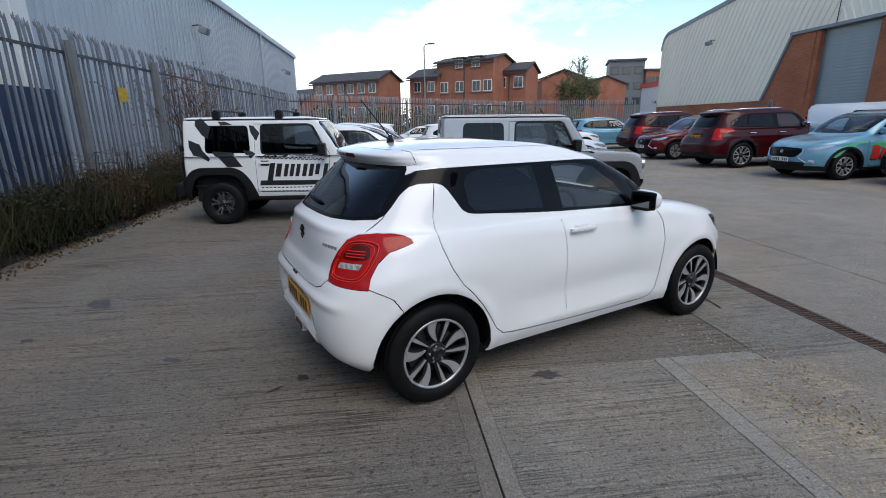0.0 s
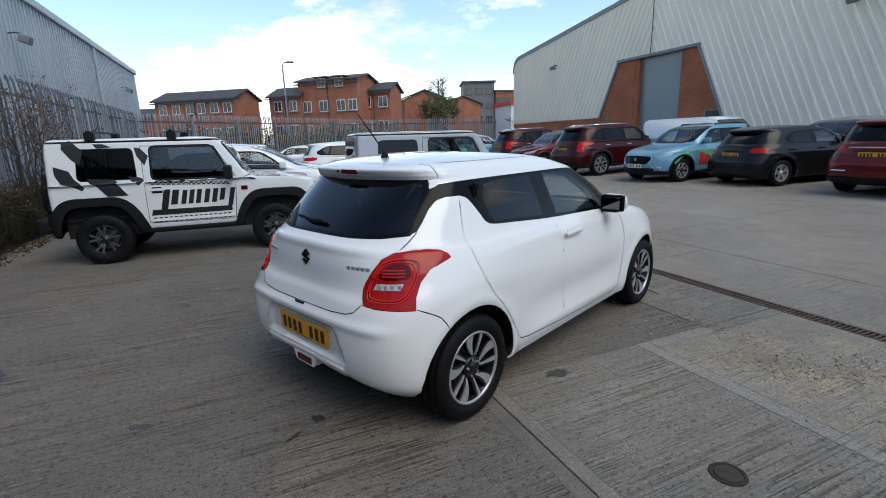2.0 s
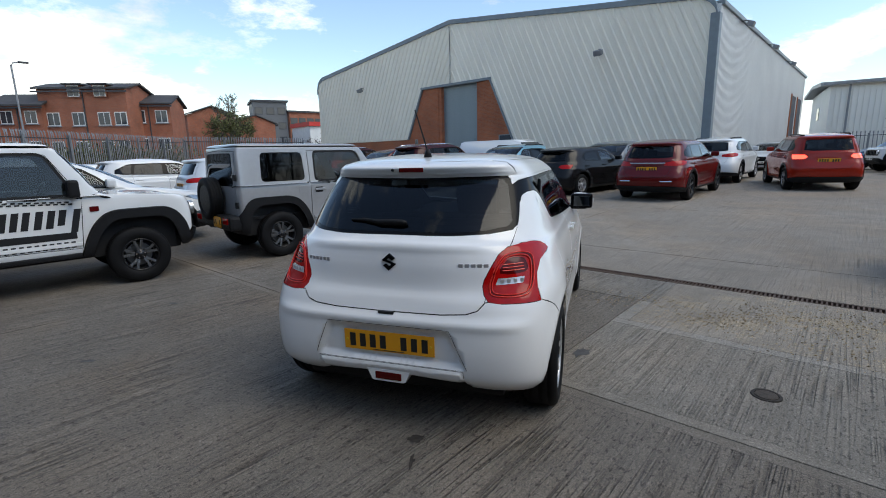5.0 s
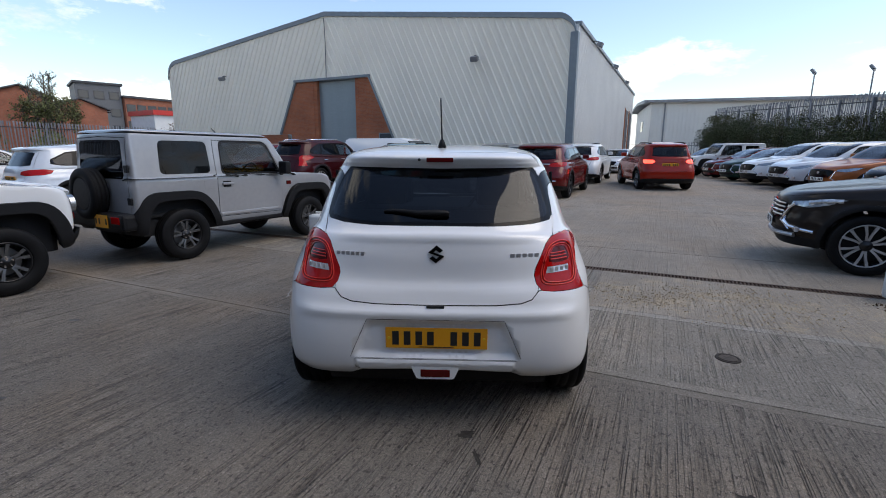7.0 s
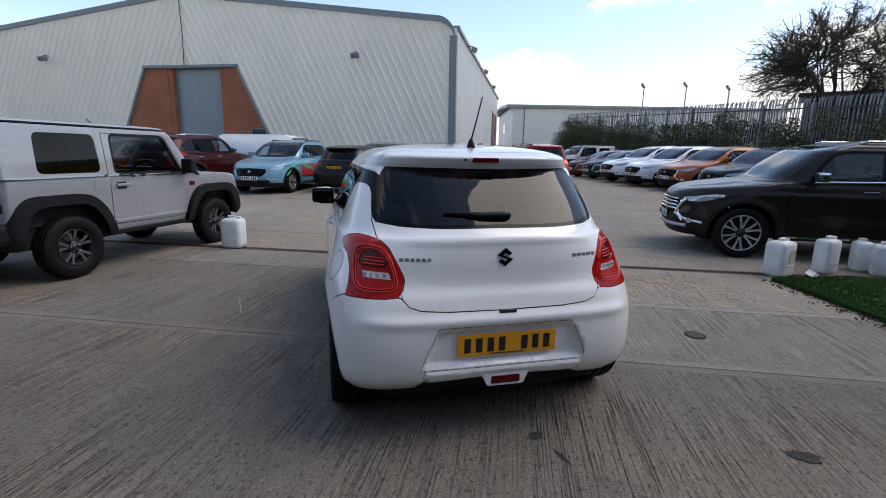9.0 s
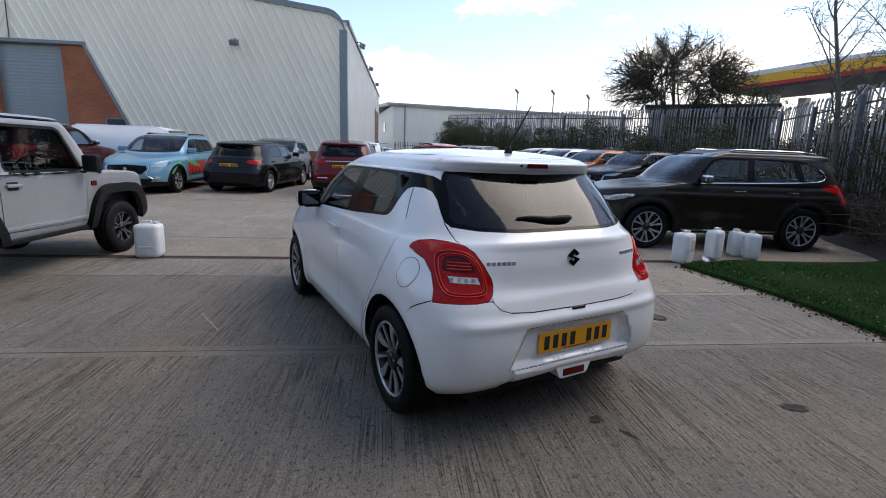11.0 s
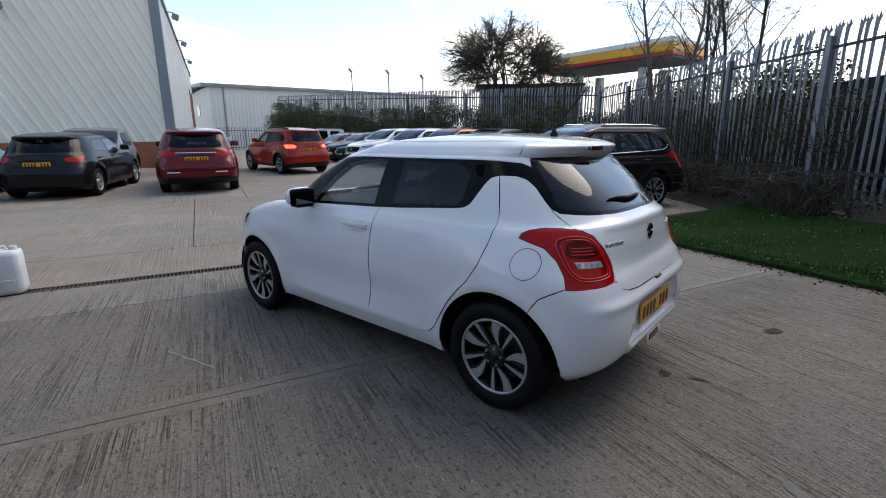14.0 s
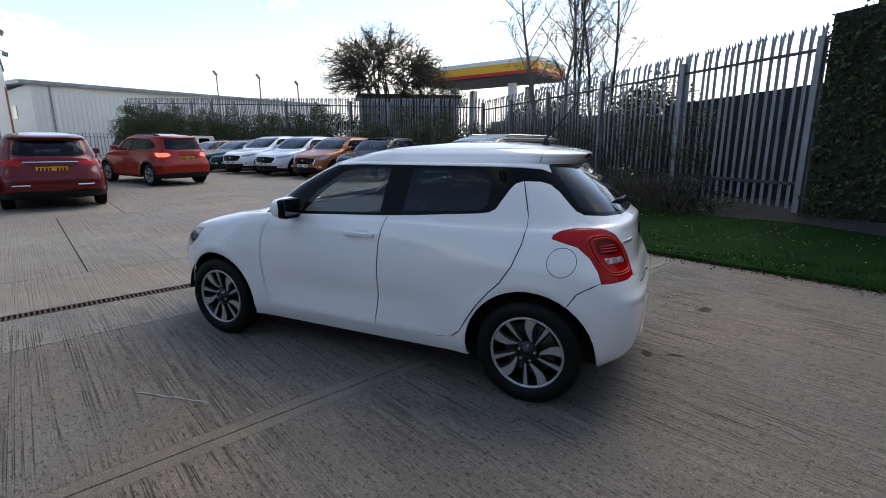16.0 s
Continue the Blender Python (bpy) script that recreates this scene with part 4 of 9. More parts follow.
def clump_points(rnd, centres, radii, count, squash=0.8):
    """Points in uneven clumps: denser towards their skin."""
    k = len(centres)
    w = np.asarray(radii) ** 2
    i = rnd.choice(k, count, p=w / w.sum())
    d = rnd.normal(size=(count, 3))
    d /= np.linalg.norm(d, axis=1, keepdims=True)
    r = np.asarray(radii)[i][:, None] * (0.35 + 0.65 * rnd.random((count, 1)) ** 0.5)
    return np.asarray(centres)[i] + d * r * np.array([1, 1, squash])


def grow(bm, p, d, length, r, depth, rnd, tips, up=0.25, seg=4, split=3):
    """A limb with its side limbs; records the tips."""
    pts = [Vector(p)]
    q = Vector(p)
    dv = Vector(d).normalized()
    for i in range(seg):
        dv = (dv + Vector(rnd.normal(0, 0.16, 3)) + Vector((0, 0, up * 0.12))).normalized()
        q = q + dv * (length / seg)
        pts.append(q.copy())
    add_tube(bm, pts, r, 6 if r > 0.03 else 4, r * 0.55, cap=False)
    if depth == 0:
        tips.extend(pts[1:])
        return
    for k in range(split):
        j = len(pts) - 1 if k == 0 else int(rnd.integers(2, len(pts)))
        side = Vector(rnd.normal(0, 1, 3))
        nd = (dv * 0.75 + side.normalized() * 0.8 + Vector((0, 0, up))).normalized()
        grow(bm, pts[j], nd, length * rnd.uniform(0.55, 0.8), r * 0.55, depth - 1, rnd, tips, up, seg, split)


def tree(p, height, label, seed, trunks=1, spread=0.5, depth=4, leaf=None, leaf_n=0, leaf_size=0.07, trunk_r=0.16, up=0.2, split=3, first=0.35):
    rnd = np.random.default_rng(seed)
    t = thing("tree", pose(p[0], p[1], p[2] if len(p) > 2 else 0), label, "tree")
    bm = bmesh.new()
    tips = []
    for k in range(trunks):
        a = 2 * math.pi * k / max(trunks, 1) + seed
        lean = Vector((math.cos(a) * 0.18 * (trunks > 1), math.sin(a) * 0.18 * (trunks > 1), 1))
        grow(bm, (math.cos(a) * 0.25 * (trunks > 1), math.sin(a) * 0.25 * (trunks > 1), -0.2), lean, height * first, trunk_r, depth, rnd, tips, up, 4, split)
    part("trunk", bm, M_BARK, t, smooth=True)
    if leaf_n:
        tp = np.array([list(v) for v in tips])
        i = rnd.integers(0, len(tp), leaf_n)
        me = leaves(tp[i] + rnd.normal(0, 0.12, (leaf_n, 3)), leaf_size, rnd)
        tagged(part("crown", me, leaf, t), kind="stuff")
    return t


def bush(points, size, mat, label, seed, name="bush", stems=0, kind=""):
    rnd = np.random.default_rng(seed)
    b = thing(name, pose(0, 0, 0), label, "bush")
    me = leaves(points, size, rnd)
    tagged(part("foliage", me, mat, b), kind="stuff")
    return b


def along(a, b, n, rnd, width, z0, z1, jitter=0.3):
    a, b = np.array(a[:2], float), np.array(b[:2], float)
    f = np.sort(rnd.random(n))
    d = (b - a) / np.linalg.norm(b - a)
    side = np.array([-d[1], d[0]])
    p = a + (b - a) * f[:, None] + side * rnd.uniform(-width, width, (n, 1))
    return np.column_stack([p, rnd.uniform(z0, z1, n)]), f


def twigs(name, a, b, n, label, seed, h, lean=0.7, width=0.5, z0=0.0, r=0.008):
    """Bare arching stems."""
    rnd = np.random.default_rng(seed)
    base, _ = along(a, b, n, rnd, width, z0, z0)
    t = thing(name, pose(0, 0, 0), label, "bush")
    bm = bmesh.new()
    for q in base:
        d = rnd.normal(0, lean, 2)
        k = h * rnd.uniform(0.4, 1.1)
        add_tube(bm, [q, q + np.array([d[0] * 0.25, d[1] * 0.25, k * 0.55]), q + np.array([d[0] * 0.6, d[1] * 0.6, k * 0.9]), q + np.array([d[0] * 1.05, d[1] * 1.05, k * 0.85])], r * rnd.uniform(0.6, 1.6), 4, 0.003, cap=False)
    tagged(part("bare_stem", bm, M_TWIG, t), kind="stuff")
    return t


# undergrowth along the left fence
rn = np.random.default_rng(11)
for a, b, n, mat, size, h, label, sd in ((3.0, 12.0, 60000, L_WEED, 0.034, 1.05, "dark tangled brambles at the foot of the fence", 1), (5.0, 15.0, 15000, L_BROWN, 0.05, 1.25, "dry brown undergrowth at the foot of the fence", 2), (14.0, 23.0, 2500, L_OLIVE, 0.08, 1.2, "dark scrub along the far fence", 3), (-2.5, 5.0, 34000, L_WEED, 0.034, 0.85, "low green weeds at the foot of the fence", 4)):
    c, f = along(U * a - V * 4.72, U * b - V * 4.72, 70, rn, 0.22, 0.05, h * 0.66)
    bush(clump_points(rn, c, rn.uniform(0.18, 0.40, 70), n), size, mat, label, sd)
# feathery stalks that stand out of the weeds
wb_, _ = along(U * -2.5 - V * 4.62, U * 13 - V * 4.62, 9000, rn, 0.34, 0.05, 0.35)
wt_ = wb_ + np.column_stack([rn.normal(0, 0.16, 9000), rn.normal(0, 0.16, 9000), rn.uniform(0.25, 0.75, 9000)])
wa_ = rn.uniform(0, 2 * math.pi, 9000)
wo_ = np.column_stack([np.cos(wa_), np.sin(wa_), np.zeros(9000)]) * 0.006
me_ = bpy.data.meshes.new("stalks")
me_.from_pydata(np.stack([wb_ - wo_, wb_ + wo_, wt_], 1).reshape(-1, 3).tolist(), [], np.arange(27000).reshape(-1, 3).tolist())
wd_ = thing("weeds", pose(0, 0, 0), "tall feathery olive weeds in front of the fence", "weeds")
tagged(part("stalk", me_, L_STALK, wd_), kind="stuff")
twigs("dry_brambles", U * 3.5 - V * 4.75, U * 14 - V * 4.75, 420, "bare brown bramble stems in front of the fence", 5, 1.2, 0.45, 0.25, 0.05)
shrub_at = U * 8.9 - V * 4.65
sb = thing("shrub", pose(shrub_at.x, shrub_at.y, 0), "tall half-dead shrub with dry brown leaves by the fence", "shrub")
bmx = bmesh.new()
tipz = []
rz_ = np.random.default_rng(8)
for k in range(9):
    grow(bmx, (rz_.normal(0, 0.12), rz_.normal(0, 0.08), 0.05), (rz_.normal(0, 0.22), rz_.normal(0, 0.15), 1), 1.5, 0.016, 2, rz_, tipz, 0.35, 4, 3)
part("stem", bmx, M_TWIG, sb)
tz = np.array([list(v) for v in tipz])
ii = rz_.integers(0, len(tz), 1500)
tagged(part("dry_leaves", leaves(tz[ii] + rz_.normal(0, 0.05, (1500, 3)), 0.05, rz_), L_RUST, sb), kind="stuff")
# soil edge and fallen leaves there
soil = bmesh.new()
rows_ = []
for i in range(60):
    s = -4 + i * 0.46
    e = -4.30 + 0.10 * math.sin(s * 1.7) + 0.06 * math.sin(s * 4.1)
    pts = [U * s + V * e, U * s - V * 4.55, U * s - V * 4.8, U * s - V * 5.6]
    rows_.append([soil.verts.new((q.x, q.y, z + 0.02 * math.sin(s * 3 + j))) for j, (q, z) in enumerate(zip(pts, (-0.01, 0.05, 0.12, 0.16)))])
for i in range(59):
    for j in range(3):
        soil.faces.new((rows_[i][j], rows_[i + 1][j], rows_[i + 1][j + 1], rows_[i][j + 1]))
bmesh.ops.recalc_face_normals(soil, faces=soil.faces)
tagged(part("soil_bank", soil, M_DIRT, smooth=True), "dark soil strip with leaf litter along the fence", "ground", kind="structure")
c, f = along(U * -1 - V * 4.30, U * 14 - V * 4.30, 2600, rn, 0.30, 0.006, 0.03)
lit = part("leaf_litter", leaves(c, 0.045, rn, 0.0), L_BROWN)
tagged(lit, "brown fallen leaves along the edge of the concrete", "leaves", kind="stuff")

# right-hand bank, turf and hedge
def bank_height(d):
    return 0.05 + 0.36 * float(ease_(d))


def ease_(x):
    x = min(max(x, 0), 1)
    return x * x * (3 - 2 * x)


FN = Vector((-FD.y, FD.x, 0))  # from the fence into the yard
bank = bmesh.new()
rows_ = []
for i in range(64):
    s = -6.5 + i * 0.37
    base = F3 + FD * s
    row = []
    for j in range(8):
        dist = 2.6 - j * 0.62 + 0.12 * math.sin(s * 2.3 + j)
        q = base + FN * dist
        z = 0.40 * ease_((1.20 - dist) / 0.95) + 0.03 * math.sin(s * 3.1 + j * 1.7) * (j > 3)
        row.append(bank.verts.new((q.x, q.y, z - 0.03 * (j == 0))))
    rows_.append(row)
for i in range(63):
    for j in range(7):
        bank.faces.new((rows_[i][j], rows_[i + 1][j], rows_[i + 1][j + 1], rows_[i][j + 1]))
bmesh.ops.recalc_face_normals(bank, faces=bank.faces)
tagged(part("earth_bank", bank, M_DIRT, smooth=True), "low dark earth bank below the palisade fence", "ground", kind="structure")
bank2 = bmesh.new()
rows_ = []
d2 = (F_END - F_BEND).normalized()
n2 = Vector((-d2.y, d2.x, 0))
for i in range(40):
    s = -1.0 + i * 0.95
    base = F_BEND + d2 * s
    top = 0.42 + 1.95 * max(0, min(1, s / 34.0))
    rows_.append([bank2.verts.new((q.x, q.y, z)) for q, z in ((base + n2 * 1.5, -0.05), (base + n2 * 0.9, top * 0.55), (base + n2 * 0.3, top), (base - n2 * 3, top + 0.1), (base - n2 * 4, -0.2))])
for i in range(39):
    for j in range(4):
        bank2.faces.new((rows_[i][j], rows_[i + 1][j], rows_[i + 1][j + 1], rows_[i][j + 1]))
bmesh.ops.recalc_face_normals(bank2, faces=bank2.faces)
tagged(part("earth_bank", bank2, M_DIRT, smooth=True), "steep overgrown earth bank behind the parked row", "ground", kind="structure")

# dark close-boarded fence behind the palisade
M_BOARD = material("black_boards", (0.020, 0.021, 0.024), 0.8, var=0.25, scale=2, obj_random=0.3)
bf = thing("board_fence", Matrix.Translation(F3 - FD * 2.4 - FN * 1.15) @ pose(0, 0, 0, 0, 0, math.degrees(math.atan2(FD.y, FD.x))), "black close-boarded timber fence behind the palisade", "fence")
board = finish(box(0.0, 0.145, -0.012, 0.012, 0.1, 2.62, 0.003), "board")
board.materials.append(M_BOARD)
for i in range(46):
    part("board", board, None, bf, m=pose(i * 0.15, 0.006 * (i % 2), -0.004 * i))
for z in (0.7, 1.9):
    part("rail", box(0, 6.9, 0.015, 0.06, z, z + 0.09), M_BOARD, bf)


def add_sheet(poly, step, height):
    """A turf mat: a grid inside a polygon."""
    xs, ys = [p[0] for p in poly], [p[1] for p in poly]
    P = np.array(poly)
    gx, gy = np.meshgrid(np.arange(min(xs), max(xs), step), np.arange(min(ys), max(ys), step))
    g = np.column_stack([gx.ravel(), gy.ravel()])
    g = g[inside_poly(P, g[:, 0], g[:, 1])]
    edge = []
    for i in range(len(P)):
        a, b = P[i], P[(i + 1) % len(P)]
        k = max(1, int(np.linalg.norm(b - a) / step))
        edge += [tuple(a + (b - a) * j / k) for j in range(k)]
    pts = edge + [tuple(q) for q in g if min((q[0] - e[0]) ** 2 + (q[1] - e[1]) ** 2 for e in edge) > (0.4 * step) ** 2]
    vs, _, fs, _, _, _ = delaunay_2d_cdt([Vector(p) for p in pts], [(i, (i + 1) % len(edge)) for i in range(len(edge))], [], 1, 1e-5)
    return [(v.x, v.y) for v in vs], [tuple(f) for f in fs], len(edge)


def inside_poly(poly, x, y):
    r = np.zeros(x.shape, bool)
    k = len(poly)
    for i in range(k):
        (x0, y0), (x1, y1) = poly[i], poly[(i + 1) % k]
        c = (y0 > y) != (y1 > y)
        if y1 != y0:
            r ^= c & (x < (x1 - x0) * (y - y0) / (y1 - y0) + x0)
    return r


TURF = [(4.30, 1.72), (4.12, 0.95), (3.97, 0.30), (3.62, -0.55), (3.30, -1.30), (2.95, -2.15), (2.60, -2.95), (2.1, -4.0), (1.5, -5.2), (2.1, -5.7), (5.53, -2.48), (6.24, -1.34), (6.97, -0.65), (7.60, -0.06), (7.2, 0.35), (6.0, 1.0), (5.2, 1.5)]


def turf_z(x, y):
    d = (Vector((x, y, 0)) - F3).dot(FN)
    return 0.075 + 0.26 * ease_((2.5 - d) / 2.6)


def turf():
    vs, fs, ne = add_sheet(TURF, 0.16, 0)
    P = np.array(TURF)
    bm = bmesh.new()
    top = []
    for x, y in vs:
        dist = min(np.linalg.norm(np.cross(P[(i + 1) % len(P)] - P[i], np.array((x, y)) - P[i])) / np.linalg.norm(P[(i + 1) % len(P)] - P[i]) for i in range(8))
        top.append(bm.verts.new((x, y, turf_z(x, y) * (0.55 + 0.45 * ease_(dist / 0.10)) + 0.008 * math.sin(x * 3.1) * math.sin(y * 2.7))))
    for f in fs:
        bm.faces.new([top[i] for i in f])
    bmesh.ops.recalc_face_normals(bm, faces=bm.faces)
    if sum(f.normal.z for f in bm.faces) < 0:
        for f in bm.faces:
            f.normal_flip()
    bnd = [e for e in bm.edges if e.is_boundary]
    r = bmesh.ops.extrude_edge_only(bm, edges=bnd)
    for v in r["geom"]:
        if isinstance(v, bmesh.types.BMVert):
            v.co.z = -0.005
    g = material("artificial_turf", (0.010, 0.032, 0.006), 0.9, var=0.25, scale=2.5, fine=0.35, bump=1.0, bump_scale=130, spec=0.05)
    t = part("turf_mat", bm, g, smooth=True)
    tagged(t, "dark green artificial turf mat with scattered petals", "turf", kind="structure")
    rnd = np.random.default_rng(4)
    n = 60000
    q = np.column_stack([rnd.uniform(1.4, 8, n), rnd.uniform(-5.6, 1.8, n)])
    q = q[inside_poly(P, q[:, 0], q[:, 1])]
    z = np.array([turf_z(*p) for p in q])
    k = len(q)
    a = rnd.uniform(0, 2 * math.pi, k)
    h = rnd.uniform(0.008, 0.020, k)
    w = 0.0045
    lean = rnd.normal(0, 0.012, (k, 2))
    v = np.empty((k, 3, 3))
    v[:, 0] = np.column_stack([q[:, 0] - w * np.cos(a), q[:, 1] - w * np.sin(a), z - 0.012])
    v[:, 1] = np.column_stack([q[:, 0] + w * np.cos(a), q[:, 1] + w * np.sin(a), z - 0.012])
    v[:, 2] = np.column_stack([q[:, 0] + lean[:, 0], q[:, 1] + lean[:, 1], z + h])
    me = bpy.data.meshes.new("blades")
    me.from_pydata(v.reshape(-1, 3).tolist(), [], np.arange(k * 3).reshape(k, 3).tolist())
    b = part("turf_blades", me, material("turf_blade", (0.012, 0.044, 0.006), 0.8, var=0.0, island=0.3, spec=0.04), t)
    tagged(b, kind="stuff")
    c = q[rnd.integers(0, k, 150)]
    c = np.vstack([p + rnd.normal(0, 0.16, (rnd.integers(1, 8), 2)) for p in c])
    c = c[inside_poly(P, c[:, 0], c[:, 1])]
    pet = leaves(np.column_stack([c, [turf_z(*p) + 0.018 for p in c]]), 0.019, rnd, 0.6)
    b = part("petals", pet, material("pale_petal", (0.34, 0.40, 0.14), 0.7, var=0.0, island=0.3))
    tagged(b, "small pale yellow-green petals scattered over the turf", "petals", kind="stuff")
    e = [np.array(TURF[i]) for i in range(9)]
    pts = []
    for i in range(8):
        m = int(150 * np.linalg.norm(e[i + 1] - e[i]))
        f = rnd.random((m, 1))
        d = (e[i + 1] - e[i]) / np.linalg.norm(e[i + 1] - e[i])
        out = np.array([d[1], -d[0]])
        if out[0] > 0:
            out = -out
        pts.append(np.column_stack([e[i] + (e[i + 1] - e[i]) * f + out * np.abs(rnd.normal(0.0, 0.085, (m, 1))), rnd.uniform(0.004, 0.02, m)]))
    b = part("leaf_litter", leaves(np.vstack(pts), 0.030, rnd), L_BROWN)
    tagged(b, "brown leaf litter along the turf edge", "leaves", kind="stuff")


turf()

# growth on and below the right-hand fences
c, f = along(F3 + FN * 0.5 + FD * 0.5, F_BEND + FN * 0.5, 60, rn, 0.45, 0.3, 0.8)
bush(clump_points(rn, c, rn.uniform(0.12, 0.34, 60), 3800), 0.06, L_OLIVE, "low brambles on the earth bank below the fence", 21)
twigs("brushwood", F3 + FN * 0.9 + FD * 1.2, F3 + FN * 0.9 + FD * 9, 520, "heap of dead brushwood and bramble stems on the bank", 22, 0.75, 0.6, 0.45, 0.25, 0.009)
c, f = along(F3 - FN * 0.15 + FD * 1.8, F_BEND - FN * 0.2, 90, rn, 0.25, 0.5, 2.1)
bush(clump_points(rn, c, rn.uniform(0.2, 0.5, 90), 22000), 0.045, L_OLIVE, "dark ivy growing through the palisade fence", 23)
twigs("climbers", F3 - FN * 0.05 + FD * 1.8, F_BEND - FN * 0.05, 800, "bare climbing stems on the palisade fence", 25, 2.0, 0.5, 0.2, 0.4, 0.007)
d2len = (F_END - F_BEND).length
c, f = along(F_BEND + n2 * 0.75, F_END + n2 * 0.75, 150, rn, 0.55, 0.3, 1.9)
c[:, 2] += f * 2.0
bush(clump_points(rn, c, rn.uniform(0.35, 0.85, 150), 42000), 0.085, L_DARK, "thick ivy and scrub over the bank", 26)
c, f = along(F_BEND + n2 * 0.3, F_END + n2 * 0.3, 90, rn, 0.5, 0.9, 2.7)
c[:, 2] += f * 2.0
bush(clump_points(rn, c, rn.uniform(0.25, 0.7, 90), 30000), 0.075, L_OLIVE, "olive brown scrub growing through the fence", 27)
twigs("scrub_stems", F_BEND + n2 * 0.4, F_END + n2 * 0.4, 260, "bare stems standing above the overgrown fence", 28, 3.2, 0.5, 0.6, 0.8, 0.012)
c, f = along(F3 - FN * 1.3 + FD * 4.0, F_BEND - FN * 1.2, 150, rn, 0.5, 0.6, 2.9)
bush(clump_points(rn, c, rn.uniform(0.3, 0.75, 150), 42000), 0.07, L_OLIVE, "dark evergreen bushes behind the palisade fence", 29)
c, f = along(F_BEND - n2 * 1.2, F_END - n2 * 1.2, 170, rn, 0.6, 0.5, 2.2)
c[:, 2] += f * 1.9
bush(clump_points(rn, c, rn.uniform(0.5, 0.95, 170), 34000), 0.11, L_DARK, "dark bushes close behind the overgrown fence", 30)
# ivy hedge wall that goes on from the last post
h0, h1 = F3 - FD * 0.12, F3 - FD * 11.0
hd = (h1 - h0).normalized()
n_ = 26000
rnh = np.random.default_rng(31)
hp = np.column_stack([np.array(h0)[None, :2] + np.array(hd)[None, :2] * rnh.uniform(0, 10.9, (n_, 1)) + np.array(FN)[None, :2] * (0.06 + np.abs(rnh.normal(0, 0.07, (n_, 1)))), rnh.uniform(0.22, 3.38, n_)])
hp[:, 2] += 0.05 * np.sin(hp[:, 0] * 5)
hg = bush(hp, 0.075, L_DARK, "dense dark green ivy hedge wall", 32, "hedge")
# solid near-black box: the shade deep between the leaves, put into its colour
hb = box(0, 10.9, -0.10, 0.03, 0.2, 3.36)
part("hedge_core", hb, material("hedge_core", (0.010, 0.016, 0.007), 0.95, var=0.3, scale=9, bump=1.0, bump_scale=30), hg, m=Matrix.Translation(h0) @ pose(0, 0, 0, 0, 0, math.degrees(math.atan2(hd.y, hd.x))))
# hedge and scrub behind the back fence
c, f = along(SW_CORNER - V * 0 + U * 3.0, NW + U * 3.0, 90, rn, 1.2, 0.2, 2.2)
bush(clump_points(rn, c, rn.uniform(0.5, 1.2, 90), 9000), 0.20, L_OLIVE, "brown and green scrub behind the back fence", 33)
c, f = along((-46, 16), (-36, 42), 40, rn, 2.0, 0.4, 2.6)
bush(clump_points(rn, c, rn.uniform(0.6, 1.5, 40), 5000), 0.26, L_BUD, "budding shrubs in front of the houses", 34)



